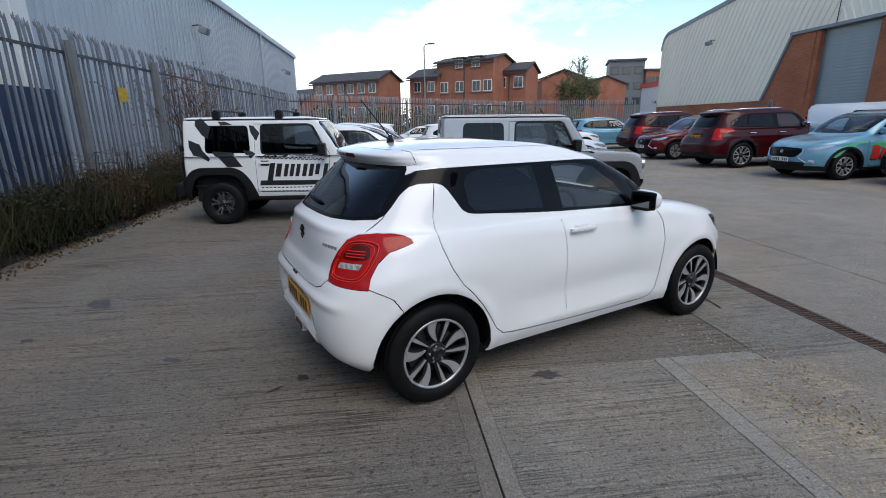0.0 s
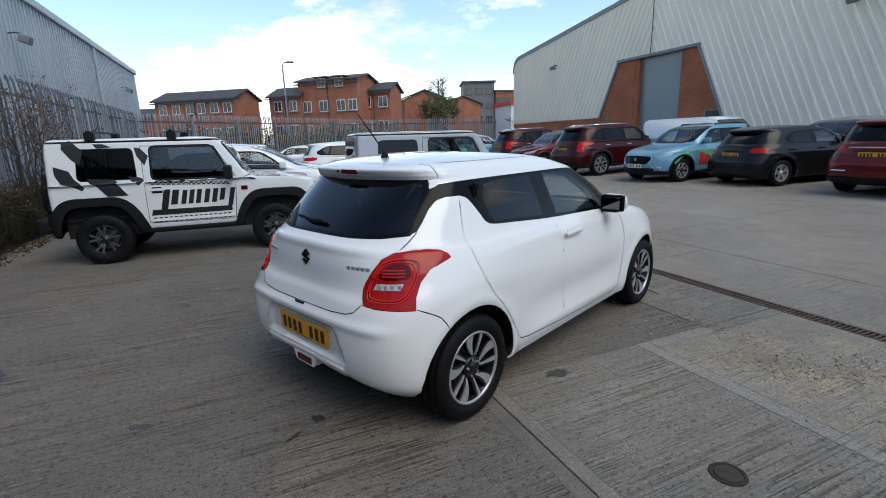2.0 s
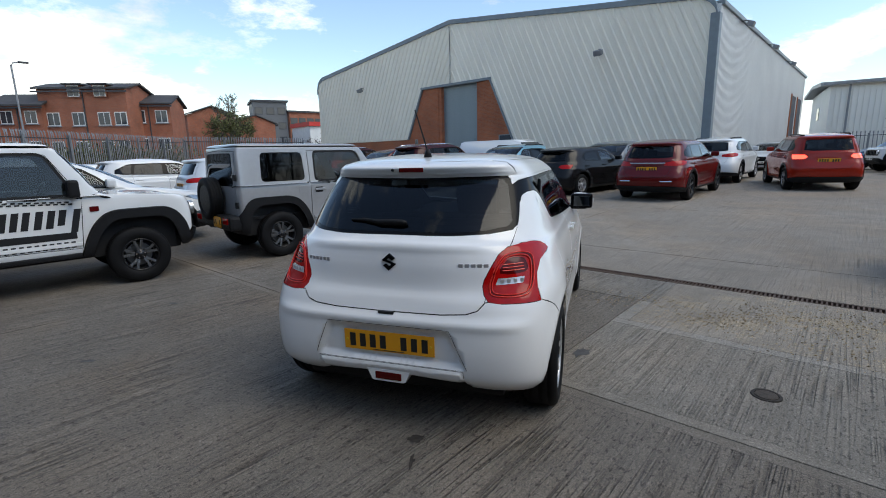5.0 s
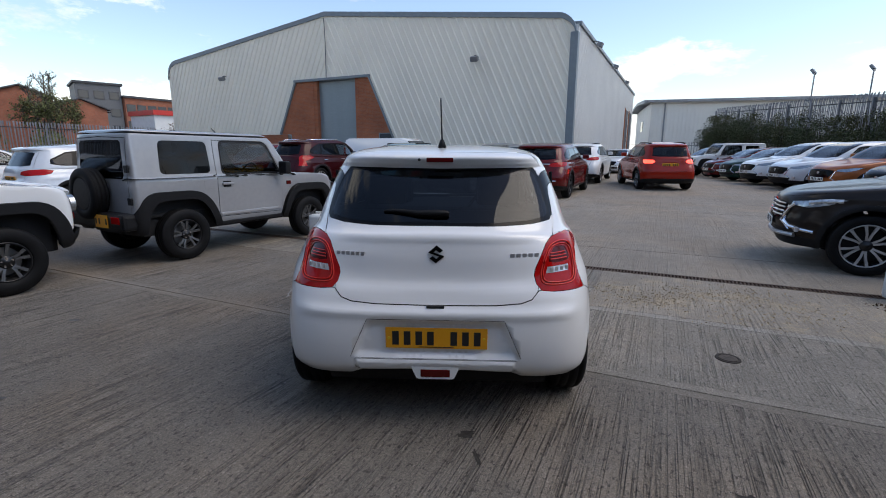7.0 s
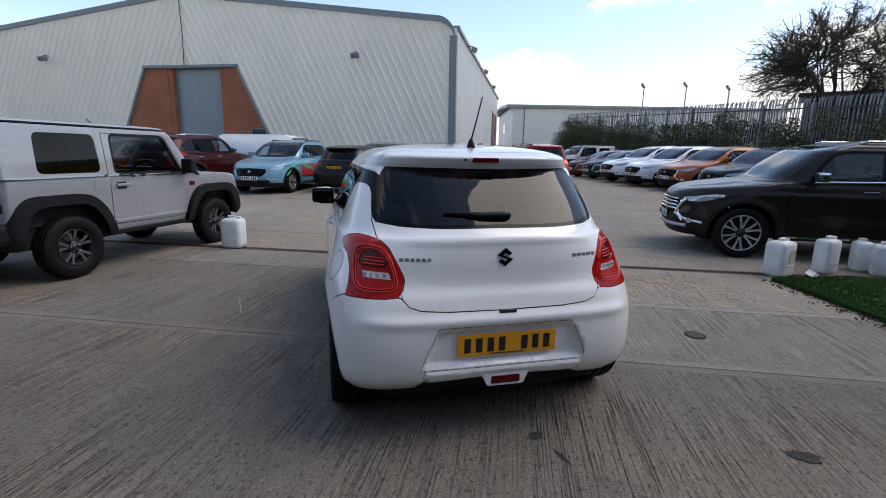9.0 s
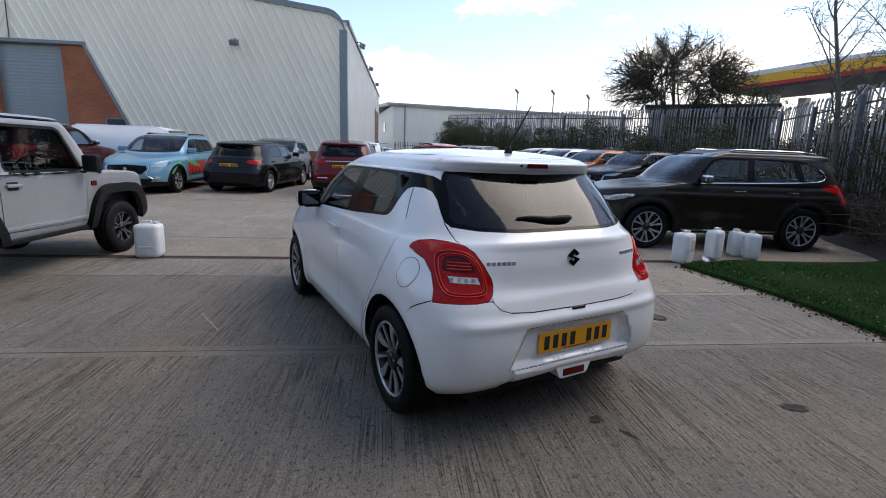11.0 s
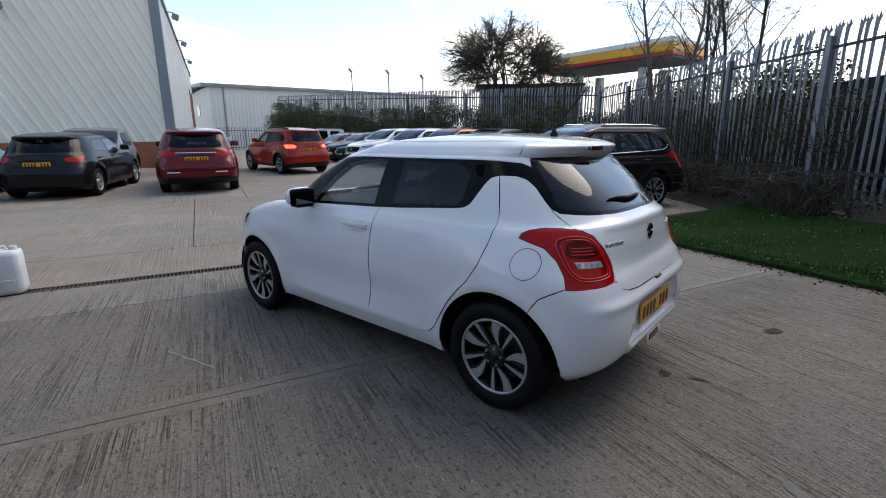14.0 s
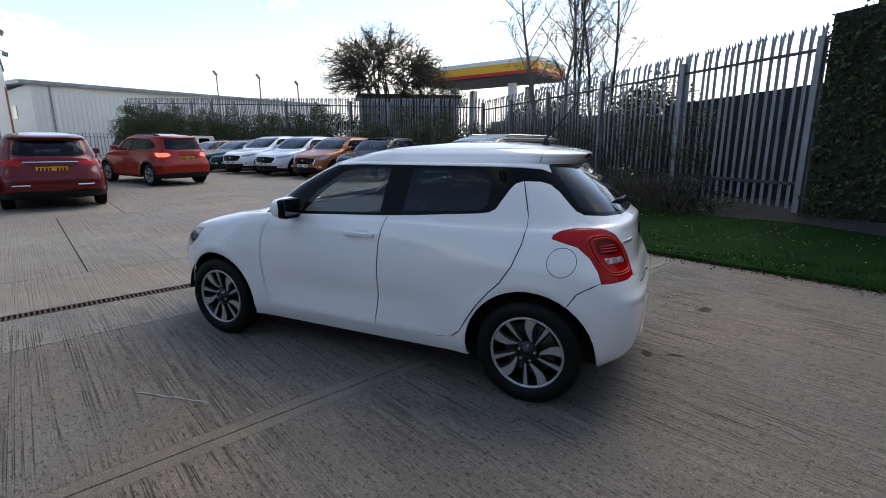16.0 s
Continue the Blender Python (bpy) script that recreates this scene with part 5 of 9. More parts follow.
def crown_tree(p, trunk_h, crown, radii, label, seed, n_limb=46, twig=9, leaf=None, leaf_n=0, leaf_size=0.1, trunk_r=0.25, trunks=1, tips_r=0.012, mains=5):
    """A tree whose limbs fork from the trunk out to the skin of an uneven crown."""
    rnd = np.random.default_rng(seed)
    t = thing("tree", pose(p[0], p[1], 0), label, "tree")
    bm = bmesh.new()
    tips = []
    c, r = Vector(crown), Vector(radii)
    forks = []
    for k in range(trunks):
        a = seed + 2 * math.pi * k / trunks
        off = 0.22 * (trunks > 1)
        foot = Vector((math.cos(a) * off, math.sin(a) * off, -0.2))
        top = Vector((math.cos(a) * off * 3 + rnd.normal(0, 0.15), math.sin(a) * off * 3 + rnd.normal(0, 0.15), trunk_h))
        midp = (foot + top) / 2 + Vector((rnd.normal(0, 0.12), rnd.normal(0, 0.12), 0))
        add_tube(bm, [foot, midp, top], trunk_r, 8, trunk_r * 0.7, cap=False)
        for j in range(mains):  # main limbs
            d = Vector((rnd.normal(), rnd.normal(), abs(rnd.normal()) * 0.5)).normalized()
            q = c + Vector((d.x * r.x, d.y * r.y, d.z * r.z)) * 0.45
            m_ = top.lerp(q, 0.5) + Vector((rnd.normal(0, 0.2), rnd.normal(0, 0.2), -0.15))
            add_tube(bm, [top - Vector((0, 0, 0.1)), m_, q], trunk_r * 0.42, 6, trunk_r * 0.10, cap=False)
            forks += [m_, q, q.lerp(m_, 0.5)]
    for k in range(n_limb):
        up_ = 1.0 - 1.62 * (k + 0.5) / n_limb  # limb ends spread evenly over the crown, with some scatter
        turn = 2.39996 * k + rnd.normal(0, 0.25)
        flat = math.sqrt(max(0.0, 1 - up_ * up_))
        d = Vector((math.cos(turn) * flat, math.sin(turn) * flat, up_))
        s = rnd.uniform(0.62, 1.05)
        e = c + Vector((d.x * r.x, d.y * r.y, d.z * r.z)) * s
        f = min(forks, key=lambda v: (v - e).length + rnd.uniform(0, 0.8))
        pts = [f]
        for j in range(1, 5):
            w = f.lerp(e, j / 4)
            pts.append(w + Vector(rnd.normal(0, 0.16 * (j < 4), 3)))
        add_tube(bm, pts, trunk_r * 0.20, 5, tips_r * 1.3, cap=False)
        for j in range(twig):
            i = int(rnd.integers(1, 4))
            q = pts[i].lerp(pts[i + 1], rnd.random())
            v = ((e - c).normalized() * 0.7 + Vector(rnd.normal(0, 0.6, 3))).normalized()
            ln = rnd.uniform(0.22, 0.5) * min(r) * 0.55
            tw = [q, q + v * ln * 0.5 + Vector(rnd.normal(0, 0.04, 3)), q + v * ln + Vector((0, 0, 0.05))]
            add_tube(bm, tw, tips_r, 3, tips_r * 0.5, cap=False)
            tips += [tw[1], tw[2], tw[1].lerp(tw[2], 0.5)]
            for _ in range(2):
                u_ = (v + Vector(rnd.normal(0, 0.7, 3))).normalized()
                a0 = tw[1].lerp(tw[2], rnd.random())
                add_tube(bm, [a0, a0 + u_ * ln * 0.5], tips_r * 0.7, 3, tips_r * 0.4, cap=False)
                tips.append(a0 + u_ * ln * 0.5)
    part("trunk", bm, M_BARK, t, smooth=True)
    if leaf_n:
        tp = np.array([list(v) for v in tips])
        i = rnd.integers(0, len(tp), leaf_n)
        tagged(part("crown", leaves(tp[i] + rnd.normal(0, 0.15, (leaf_n, 3)), leaf_size, rnd), leaf, t), kind="stuff")
    return t


crown_tree((22.0, 15.1), 3.0, (0, 0, 5.65), (3.9, 3.9, 2.45), "round bushy tree just coming into leaf", 3, 190, 15, L_SPRING, 15000, 0.05, 0.20, 2, 0.014, 7)
crown_tree((26.0, 14.2), 2.0, (0, 0, 4.2), (2.6, 2.6, 1.6), "low bushy tree beside the petrol station", 4, 46, 10, L_OLIVE, 5000, 0.10, 0.12, 3)


def slender_tree(p, h, label, seed, stems, bark, leaf_n, thick=1.0):
    """Upright stems with rising side branches and fine twigs."""
    rnd = np.random.default_rng(seed)
    t = thing("tree", pose(p[0], p[1], 0), label, "tree")
    bm = bmesh.new()
    tips = []
    for k in range(stems):
        a = seed + 2 * math.pi * k / stems + rnd.normal(0, 0.3)
        out = Vector((math.cos(a), math.sin(a), 0)) * (0.10 * (stems > 1))
        hh = h * rnd.uniform(0.86, 1.0)
        pts = [out * 1.2 + Vector((0, 0, -0.2))]
        for i in range(1, 9):
            pts.append(pts[-1] + Vector((0, 0, hh / 8)) + out * (hh / 8) * (1.6 - 0.1 * i) + Vector((rnd.normal(0, 0.05), rnd.normal(0, 0.05), 0)))
        add_tube(bm, pts, 0.085 * thick ** 0.3, 7, 0.016 * thick, cap=False)
        for j in range(20):
            f = 0.34 + 0.64 * (j + rnd.random()) / 20
            i = min(int(f * 8), 7)
            q = pts[i].lerp(pts[i + 1], f * 8 - i)
            az, el = 2.4 * j + rnd.normal(0, 0.4), radians(rnd.uniform(28, 58))
            d = Vector((math.cos(az) * math.cos(el), math.sin(az) * math.cos(el), math.sin(el)))
            ln = hh * (0.30 - 0.20 * f) * rnd.uniform(0.7, 1.2)
            br = [q]
            for _ in range(4):
                d = (d + Vector(rnd.normal(0, 0.10, 3)) + Vector((0, 0, 0.10))).normalized()
                br.append(br[-1] + d * ln / 4)
            add_tube(bm, br, 0.026 * (1.15 - f * 0.6) * thick ** 0.5, 5, 0.007 * thick, cap=False)
            for w in range(11):
                i2 = int(rnd.integers(1, 4))
                q2 = br[i2].lerp(br[i2 + 1], rnd.random())
                v = (d * 0.8 + Vector(rnd.normal(0, 0.55, 3))).normalized()
                l2 = ln * rnd.uniform(0.18, 0.42)
                e = q2 + v * l2 + Vector(rnd.normal(0, 0.03, 3))
                add_tube(bm, [q2, q2.lerp(e, 0.5) + Vector(rnd.normal(0, 0.02, 3)), e], 0.0075 * thick, 3, 0.004 * thick, cap=False)
                tips += [e, q2.lerp(e, 0.6)]
                for _ in range(2):
                    q3 = q2.lerp(e, rnd.uniform(0.3, 1))
                    e3 = q3 + (v + Vector(rnd.normal(0, 0.7, 3))).normalized() * l2 * 0.5
                    add_tube(bm, [q3, e3], 0.005 * thick, 3, 0.003 * thick, cap=False)
                    tips.append(e3)
    part("trunk", bm, bark, t, smooth=True)
    tp = np.array([list(v) for v in tips])
    i = rnd.integers(0, len(tp), leaf_n)
    tagged(part("crown", leaves(tp[i] + rnd.normal(0, 0.03, (leaf_n, 3)), 0.045 * thick, rnd), L_BUD, t), kind="stuff")
    return t


M_BARK_PALE = material("pale_grey_bark", (0.13, 0.115, 0.095), 0.9, var=0.3, scale=6, fine=0.2)
slender_tree((12.4, 3.0), 7.6, "slender pale-stemmed bare tree with a few spring buds", 5, 2, M_BARK_PALE, 1100)
slender_tree((14.6, 2.35), 9.2, "slender dark bare tree with a few spring buds", 6, 2, M_BARK, 900)
slender_tree((15.6, 1.75), 9.6, "slender dark bare tree forking from the ground", 9, 2, M_BARK, 900)
slender_tree((-44.9, 47.6), 9.6, "bare pale tree between the brick houses", 12, 3, M_BARK_PALE, 900, 3.2)
crown_tree((-41.9, 44.9), 2.2, (0, 0, 5.1), (3.0, 3.0, 2.0), "yellow-green budding tree by the brick houses", 13, 60, 8, L_BUD, 5200, 0.17, 0.12, 2, 0.02)
tree((-36.5, 57, 0), 6.5, "bare brown tree by the low building", 14, 2, depth=4, leaf=L_BROWN, leaf_n=1200, leaf_size=0.16, trunk_r=0.12, up=0.4, first=0.34)

# ---- vehicle shells: rings from the sill to the roof, each a rounded outline in plan ----


class Shell:
    """Rows: z at the rear, side and front; y at the rear and front; half width; where the rear and front rounding begins; their squareness."""

    def __init__(self, rows, deform=None, knots=None):
        self.rows = np.array(rows, float)
        self.deform = deform
        self.knots = np.arange(len(rows)) * 1.0 if knots is None else np.array(knots, float)
        self.n = int(self.knots[-1])
        aa, tt = np.meshgrid(np.linspace(0, 3, 151), np.linspace(0, self.n, 151))
        self.grid = (aa, tt, self.at(aa, tt))

    def at(self, a, t):
        a, t = np.asarray(a, float), np.clip(np.asarray(t, float), 0, self.n - 1e-9)
        r, n, kn = self.rows, len(self.rows) - 1, self.knots
        i = np.clip(np.searchsorted(kn, t, "right") - 1, 0, n - 1)
        h = (kn[i + 1] - kn[i])[..., None]
        f = (t - kn[i])[..., None] / h
        ke = np.concatenate([[kn[0] - 1], kn, [kn[-1] + 1]])
        p0, p1, p2, p3 = (r[np.clip(i + k, 0, n)] for k in (-1, 0, 1, 2))
        m1, m2 = (p2 - p0) * h / (ke[i + 2] - ke[i])[..., None], (p3 - p1) * h / (ke[i + 3] - ke[i + 1])[..., None]
        c = p1 + m1 * f + (3 * (p2 - p1) - 2 * m1 - m2) * f ** 2 + (m1 + m2 - 2 * (p2 - p1)) * f ** 3
        zr, zs, zf, yr, yf, w, ycr, ycf, nr, nf = (c[..., k] for k in range(10))
        w = np.maximum(w, 0)

        def corner(al, n):
            s, q = np.sin(al), np.cos(al)
            rad = (np.abs(s) ** n + np.abs(q) ** n) ** (-1 / n)
            return rad * s, rad * q

        def ease(x):
            x = np.clip(x, 0, 1)
            return x * x * (3 - 2 * x)

        rs, rc = corner(np.clip(a, 0, 1) * math.pi / 2, nr)
        fs, fc = corner(np.clip(3 - a, 0, 1) * math.pi / 2, nf)
        x = np.where(a <= 1, w * rs, np.where(a < 2, w, w * fs))
        y = np.where(a <= 1, ycr - (ycr - yr) * rc, np.where(a < 2, ycr + (ycf - ycr) * (a - 1), ycf + (yf - ycf) * fc))
        z = zs + (zr - zs) * (1 - ease(a)) + (zf - zs) * ease(a - 2)
        p = np.stack([x, y, z], -1)
        return self.deform(p) if self.deform else p

    def normal(self, a, t):
        h = 1e-3
        da = self.at(np.minimum(a + h, 3), t) - self.at(np.maximum(a - h, 0), t)
        dt = self.at(a, np.minimum(t + 4 * h, self.n)) - self.at(a, np.maximum(t - 4 * h, 0))
        n = np.cross(da, dt)
        n /= np.linalg.norm(n, axis=-1, keepdims=True) + 1e-12
        return n

    def find(self, view, u, z):
        """(a, t) of a place: 's' by (y, z) on the side, 'r' by (x, z) at the rear, 'f' by (x, z) at the front."""
        aa, tt, g = self.grid
        k, lo, hi = {"s": (1, 0.28, 2.72), "r": (0, 0.0, 0.86), "f": (0, 2.14, 3.0)}[view]
        d = (g[..., k] - u) ** 2 + (g[..., 2] - z) ** 2 + 9.0 * ((aa < lo) | (aa > hi))
        i = np.unravel_index(np.argmin(d), d.shape)
        a, t = aa[i], tt[i]
        for _ in range(6):
            p = self.at(a, t)
            e = np.array([p[k] - u, p[2] - z])
            pa, pt = (self.at(a + 1e-3, t) - p) / 1e-3, (self.at(a, t + 1e-3) - p) / 1e-3
            j = np.array([[pa[k], pt[k]], [pa[2], pt[2]]])
            if abs(np.linalg.det(j)) < 1e-7:
                break
            s = np.clip(np.linalg.solve(j, e), -0.1, 0.1)
            a, t = float(np.clip(a - s[0], lo, hi)), float(np.clip(t - s[1], 0, self.n))
        return a, t

    def outline(self, view, pts, step=0.035, closed=True):
        """A polygon of places, made fine, in (a, t). Points may carry their own view as a first entry."""
        out = []
        k = len(pts)
        for i in range(k if closed else k - 1):
            p, q = pts[i], pts[(i + 1) % k]
            vp, pp = (p[0], p[1:]) if isinstance(p[0], str) else (view, p)
            vq, qq = (q[0], q[1:]) if isinstance(q[0], str) else (view, q)
            if vp == vq:
                m = max(1, int(math.dist(pp, qq) / step))
                for j in range(m):
                    out.append(self.find(vp, pp[0] + (qq[0] - pp[0]) * j / m, pp[1] + (qq[1] - pp[1]) * j / m))
            else:
                a0, a1 = np.array(self.find(vp, *pp)), np.array(self.find(vq, *qq))
                m = 5
                out += [tuple(a0 + (a1 - a0) * j / m) for j in range(m)]
        return out


def smooth_poly(pts, n=4):
    """Rounds a closed polygon through its points."""
    out = []
    k = len(pts)
    for i in range(k):
        p = [np.array(pts[(i + j) % k], float) for j in (-1, 0, 1, 2)]
        for s in range(n):
            f = s / n
            out.append(tuple(0.5 * (2 * p[1] + (p[2] - p[0]) * f + (2 * p[0] - 5 * p[1] + 4 * p[2] - p[3]) * f * f + (3 * p[1] - p[0] - 3 * p[2] + p[3]) * f ** 3)))
    return out


def circle(c, r, n=28):
    return [(c[0] + r * math.cos(2 * math.pi * i / n), c[1] + r * math.sin(2 * math.pi * i / n)) for i in range(n)]


def inside(poly, x, y):
    poly = np.asarray(poly)
    r = np.zeros(x.shape, bool)
    k = len(poly)
    for i in range(k):
        (x0, y0), (x1, y1) = poly[i], poly[(i + 1) % k]
        c = (y0 > y) != (y1 > y)
        if y1 != y0:
            r ^= c & (x < (x1 - x0) * (y - y0) / (y1 - y0) + x0)
    return r


SA, ST = 1.1, 0.12  # evens out the two parameters


def cut_shell(sh, regions, na, nt, rest="body"):
    """Cuts a half shell along the outlines of the regions (name, polygon in (a, t)); the first that holds a piece gets it.
    Returns, by name, the parameters of the corners and the triangles."""
    ga, gt = np.meshgrid(np.linspace(0, 3, na), np.linspace(0, sh.n, nt))
    pts = np.stack([ga.ravel() * SA, gt.ravel() * ST], -1)
    border = (ga.ravel() == 0) | (ga.ravel() == 3) | (gt.ravel() == 0) | (gt.ravel() == sh.n)
    polys = [(n, np.array([(a * SA, t * ST) for a, t in p])) for n, p in regions]
    cell = min(3 * SA / na, sh.n * ST / nt)
    keep = np.ones(len(pts), bool)
    for _, p in polys:
        d = np.min(np.linalg.norm(pts[:, None, :] - p[None], axis=2), axis=1)
        keep &= (d > 0.42 * cell) | border
    pts = list(map(tuple, pts[keep]))
    edges = []
    for _, p in polys:
        b = len(pts)
        p = np.clip(p, [0, 0], [3 * SA, sh.n * ST])
        pts += list(map(tuple, p))
        edges += [(b + i, b + (i + 1) % len(p)) for i in range(len(p))]
    vs, _, fs, _, _, _ = delaunay_2d_cdt([Vector(p) for p in pts], edges, [], 0, 1e-5)
    vs = np.array([(v.x, v.y) for v in vs])
    fs = np.array([f for f in fs if len(f) == 3])
    c = vs[fs].mean(1)
    name = np.full(len(fs), -1)
    for i, (_, p) in enumerate(polys):
        hit = inside(p, c[:, 0], c[:, 1]) & (name < 0)
        name[hit] = i
    out = {}
    for i in range(-1, len(polys)):
        sel = fs[name == i]
        if len(sel) == 0:
            continue
        key = rest if i < 0 else polys[i][0]
        u, inv = np.unique(sel, return_inverse=True)
        at = vs[u] / np.array([SA, ST])
        tri = inv.reshape(-1, 3)
        if key in out:
            a0, t0 = out[key]
            out[key] = (np.vstack([a0, at]), np.vstack([t0, tri + len(a0)]))
        else:
            out[key] = (at, tri)
    return out


def panel_mesh(name, sh, at, tri, sides, gap=0.0025, flange=0.012, push=0.0, mat=None):
    """One panel as a mesh, with its seam edges drawn in and turned inwards. sides: (1,), (-1,) or both."""
    p, n = sh.at(at[:, 0], at[:, 1]), sh.normal(at[:, 0], at[:, 1])
    e = np.sort(np.vstack([tri[:, [0, 1]], tri[:, [1, 2]], tri[:, [2, 0]]]), axis=1)
    ue, cnt = np.unique(e, axis=0, return_counts=True)
    be = ue[cnt == 1]
    mid = (at[:, 0] < 1e-6) | (at[:, 0] > 3 - 1e-6) | (at[:, 1] > sh.n - 1e-6)
    be = be[~(mid[be[:, 0]] & mid[be[:, 1]])]
    p = p + n * push
    if gap:
        lo = {}
        for f in tri:
            for k in range(3):
                lo[tuple(sorted((int(f[k]), int(f[(k + 1) % 3]))))] = int(f[(k + 2) % 3])
        acc = np.zeros_like(p)
        for i, j in be:  # inwards, square to the seam
            e_ = p[j] - p[i]
            w_ = p[lo[int(i), int(j)]] - p[i]
            d = w_ - e_ * np.dot(w_, e_) / (np.dot(e_, e_) + 1e-12)
            d /= np.linalg.norm(d) + 1e-9
            acc[i] += d
            acc[j] += d
        b = np.unique(be)
        d = acc[b]
        d[mid[b], 0] = 0
        d /= np.linalg.norm(d, axis=1, keepdims=True) + 1e-9
        p[b] += d * gap
    verts, faces, norms = [], [], []
    for s in sides:
        base = len(verts)
        q = p * np.array([s, 1, 1])
        m = n * np.array([s, 1, 1])
        verts += q.tolist()
        norms += m.tolist()
        for f in tri:
            f = f if s > 0 else f[::-1]
            faces.append(tuple(int(x) + base for x in f))
        if flange:
            b0 = len(verts)
            ids = {int(v): i for i, v in enumerate(np.unique(be))}
            for v in ids:
                verts.append(q[v].tolist())
                norms.append(m[v].tolist())
            for v in ids:
                verts.append((q[v] - m[v] * flange).tolist())
                norms.append(m[v].tolist())
            k = len(ids)
            for i, j in be:
                i, j = ids[int(i)], ids[int(j)]
                faces.append((b0 + i, b0 + j, b0 + k + j, b0 + k + i))
    me = bpy.data.meshes.new(name)
    me.from_pydata(verts, [], faces)
    me.shade_smooth()
    me.normals_split_custom_set_from_vertices(norms)
    if mat:
        me.materials.append(mat)
    return me


def shell_parts(root, sh, cut, spec, na=None):
    """spec: name -> (part name, material, 'mid' or 'side', label, gap, flange, push). Returns the parts by name."""
    made = {}
    for key, (at, tri) in cut.items():
        if key not in spec or spec[key] is None:
            continue
        pname, mat, where, label, gap, flange, push = (list(spec[key]) + [None] * 7)[:7]
        gap = 0.0025 if gap is None else gap
        flange = 0.012 if flange is None else flange
        if where == "mid":
            made[key] = part(pname, panel_mesh(pname, sh, at, tri, (1, -1), gap, flange, push or 0, mat), None, root, label or "")
        else:
            for s in (1, -1):
                made[key, s] = part(pname, panel_mesh(pname, sh, at, tri, (s,), gap, flange, push or 0, mat), None, root, label or "")
    return made


def liner(root, sh, cut, keys, depth=0.05):
    """Dark trim behind the painted panels."""
    verts, faces = [], []
    for key in keys:
        if key not in cut:
            continue
        at, tri = cut[key]
        p = sh.at(at[:, 0], at[:, 1]) - sh.normal(at[:, 0], at[:, 1]) * depth
        for s in (1, -1):
            b = len(verts)
            verts += (p * np.array([s, 1, 1])).tolist()
            faces += [tuple(int(x) + b for x in (f[::-1] if s > 0 else f)) for f in tri]
    me = bpy.data.meshes.new("inner_trim")
    me.from_pydata(verts, [], faces)
    me.shade_smooth()
    part("inner_trim", me, M_INNER, root)


# ---- vehicle materials ----
def car_paint(name, colour, flake=0.0, metal=0.0, rough=0.35):
    return material("paint_" + name, colour, rough, metal * 0.35, var=0.02, scale=1.2, fine=flake, coat=1.0 if colour[1] > 0.2 else (0.55 if max(colour) > 0.05 else 0.28), spec=0.12)


P_WHITE = car_paint("pearl_white", (0.80, 0.805, 0.80), 0.0, 0.0, 0.3)
P_WHITE2 = car_paint("plain_white", (0.72, 0.73, 0.73))
P_SILVER = car_paint("silver", (0.34, 0.345, 0.355), 0.03, 0.9, 0.32)
P_BLACKBROWN = car_paint("dark_brown", (0.016, 0.0115, 0.009), 0.05, 0.0, 0.3)
P_BLACK = car_paint("black", (0.008, 0.008, 0.009), 0.0, 0.0, 0.25)
P_TEAL = car_paint("pale_blue", (0.13, 0.30, 0.40), 0.04, 0.35, 0.3)
P_RED = car_paint("red", (0.105, 0.004, 0.004), 0.04, 0.15, 0.25)
P_MAROON = car_paint("maroon", (0.038, 0.003, 0.004), 0.04, 0.15, 0.25)
P_ORANGE = car_paint("copper_orange", (0.30, 0.085, 0.02), 0.04, 0.35, 0.3)
P_ORANGERED = car_paint("orange_red", (0.27, 0.016, 0.006), 0.03, 0.1, 0.25)
P_NAVY = car_paint("navy_blue", (0.02, 0.045, 0.10), 0.04, 0.3, 0.3)
P_GREEN = car_paint("dark_green", (0.006, 0.028, 0.022), 0.04, 0.3, 0.3)
P_GREY = car_paint("mid_grey", (0.16, 0.17, 0.18), 0.04, 0.4, 0.3)
P_ICE = car_paint("ice_silver", (0.58, 0.61, 0.64), 0.03, 0.4, 0.3)
M_GLOSSBLACK = material("gloss_black_trim", (0.0035, 0.0035, 0.004), 0.14, var=0.0, spec=0.12)
M_PLASTIC = material("black_plastic", (0.010, 0.010, 0.011), 0.5, spec=0.2, var=0.1, scale=20, bump=0.15, bump_scale=300)
M_RUBBER = material("tyre_rubber", (0.0065, 0.0065, 0.007), 0.62, var=0.2, scale=9, fine=0.1, spec=0.15)
M_INNER = material("dark_cabin_trim", (0.008, 0.008, 0.009), 0.8, var=0.1)
M_SEAT = material("dark_seat_cloth", (0.02, 0.02, 0.023), 0.9, var=0.15, scale=12)
M_CHROME = material("chrome", (0.80, 0.80, 0.82), 0.08, 1.0, var=0.0)
M_MIRROR = material("mirror_glass", (0.12, 0.13, 0.14), 0.03, 1.0, var=0.0)
M_ALLOY = material("machined_alloy", (0.46, 0.46, 0.47), 0.32, 0.55, var=0.05, scale=30)
M_ALLOY_DARK = material("black_alloy", (0.014, 0.014, 0.015), 0.28, 0.3, var=0.0)
M_ALLOY_GREY = material("grey_alloy", (0.16, 0.165, 0.17), 0.35, 0.8, var=0.05)
M_LAMP_RED = material("red_lamp_lens", (0.37, 0.005, 0.005), 0.08, var=0.10, scale=30, coat=0.30, spec=0.12)
M_LAMP_DARKRED = material("dark_red_lens", (0.085, 0.003, 0.003), 0.10, var=0.0, coat=0.30, spec=0.12)
M_LAMP_BRIGHT = material("bright_red_ring", (0.66, 0.030, 0.022), 0.15, var=0.0, coat=0.2, spec=0.2)
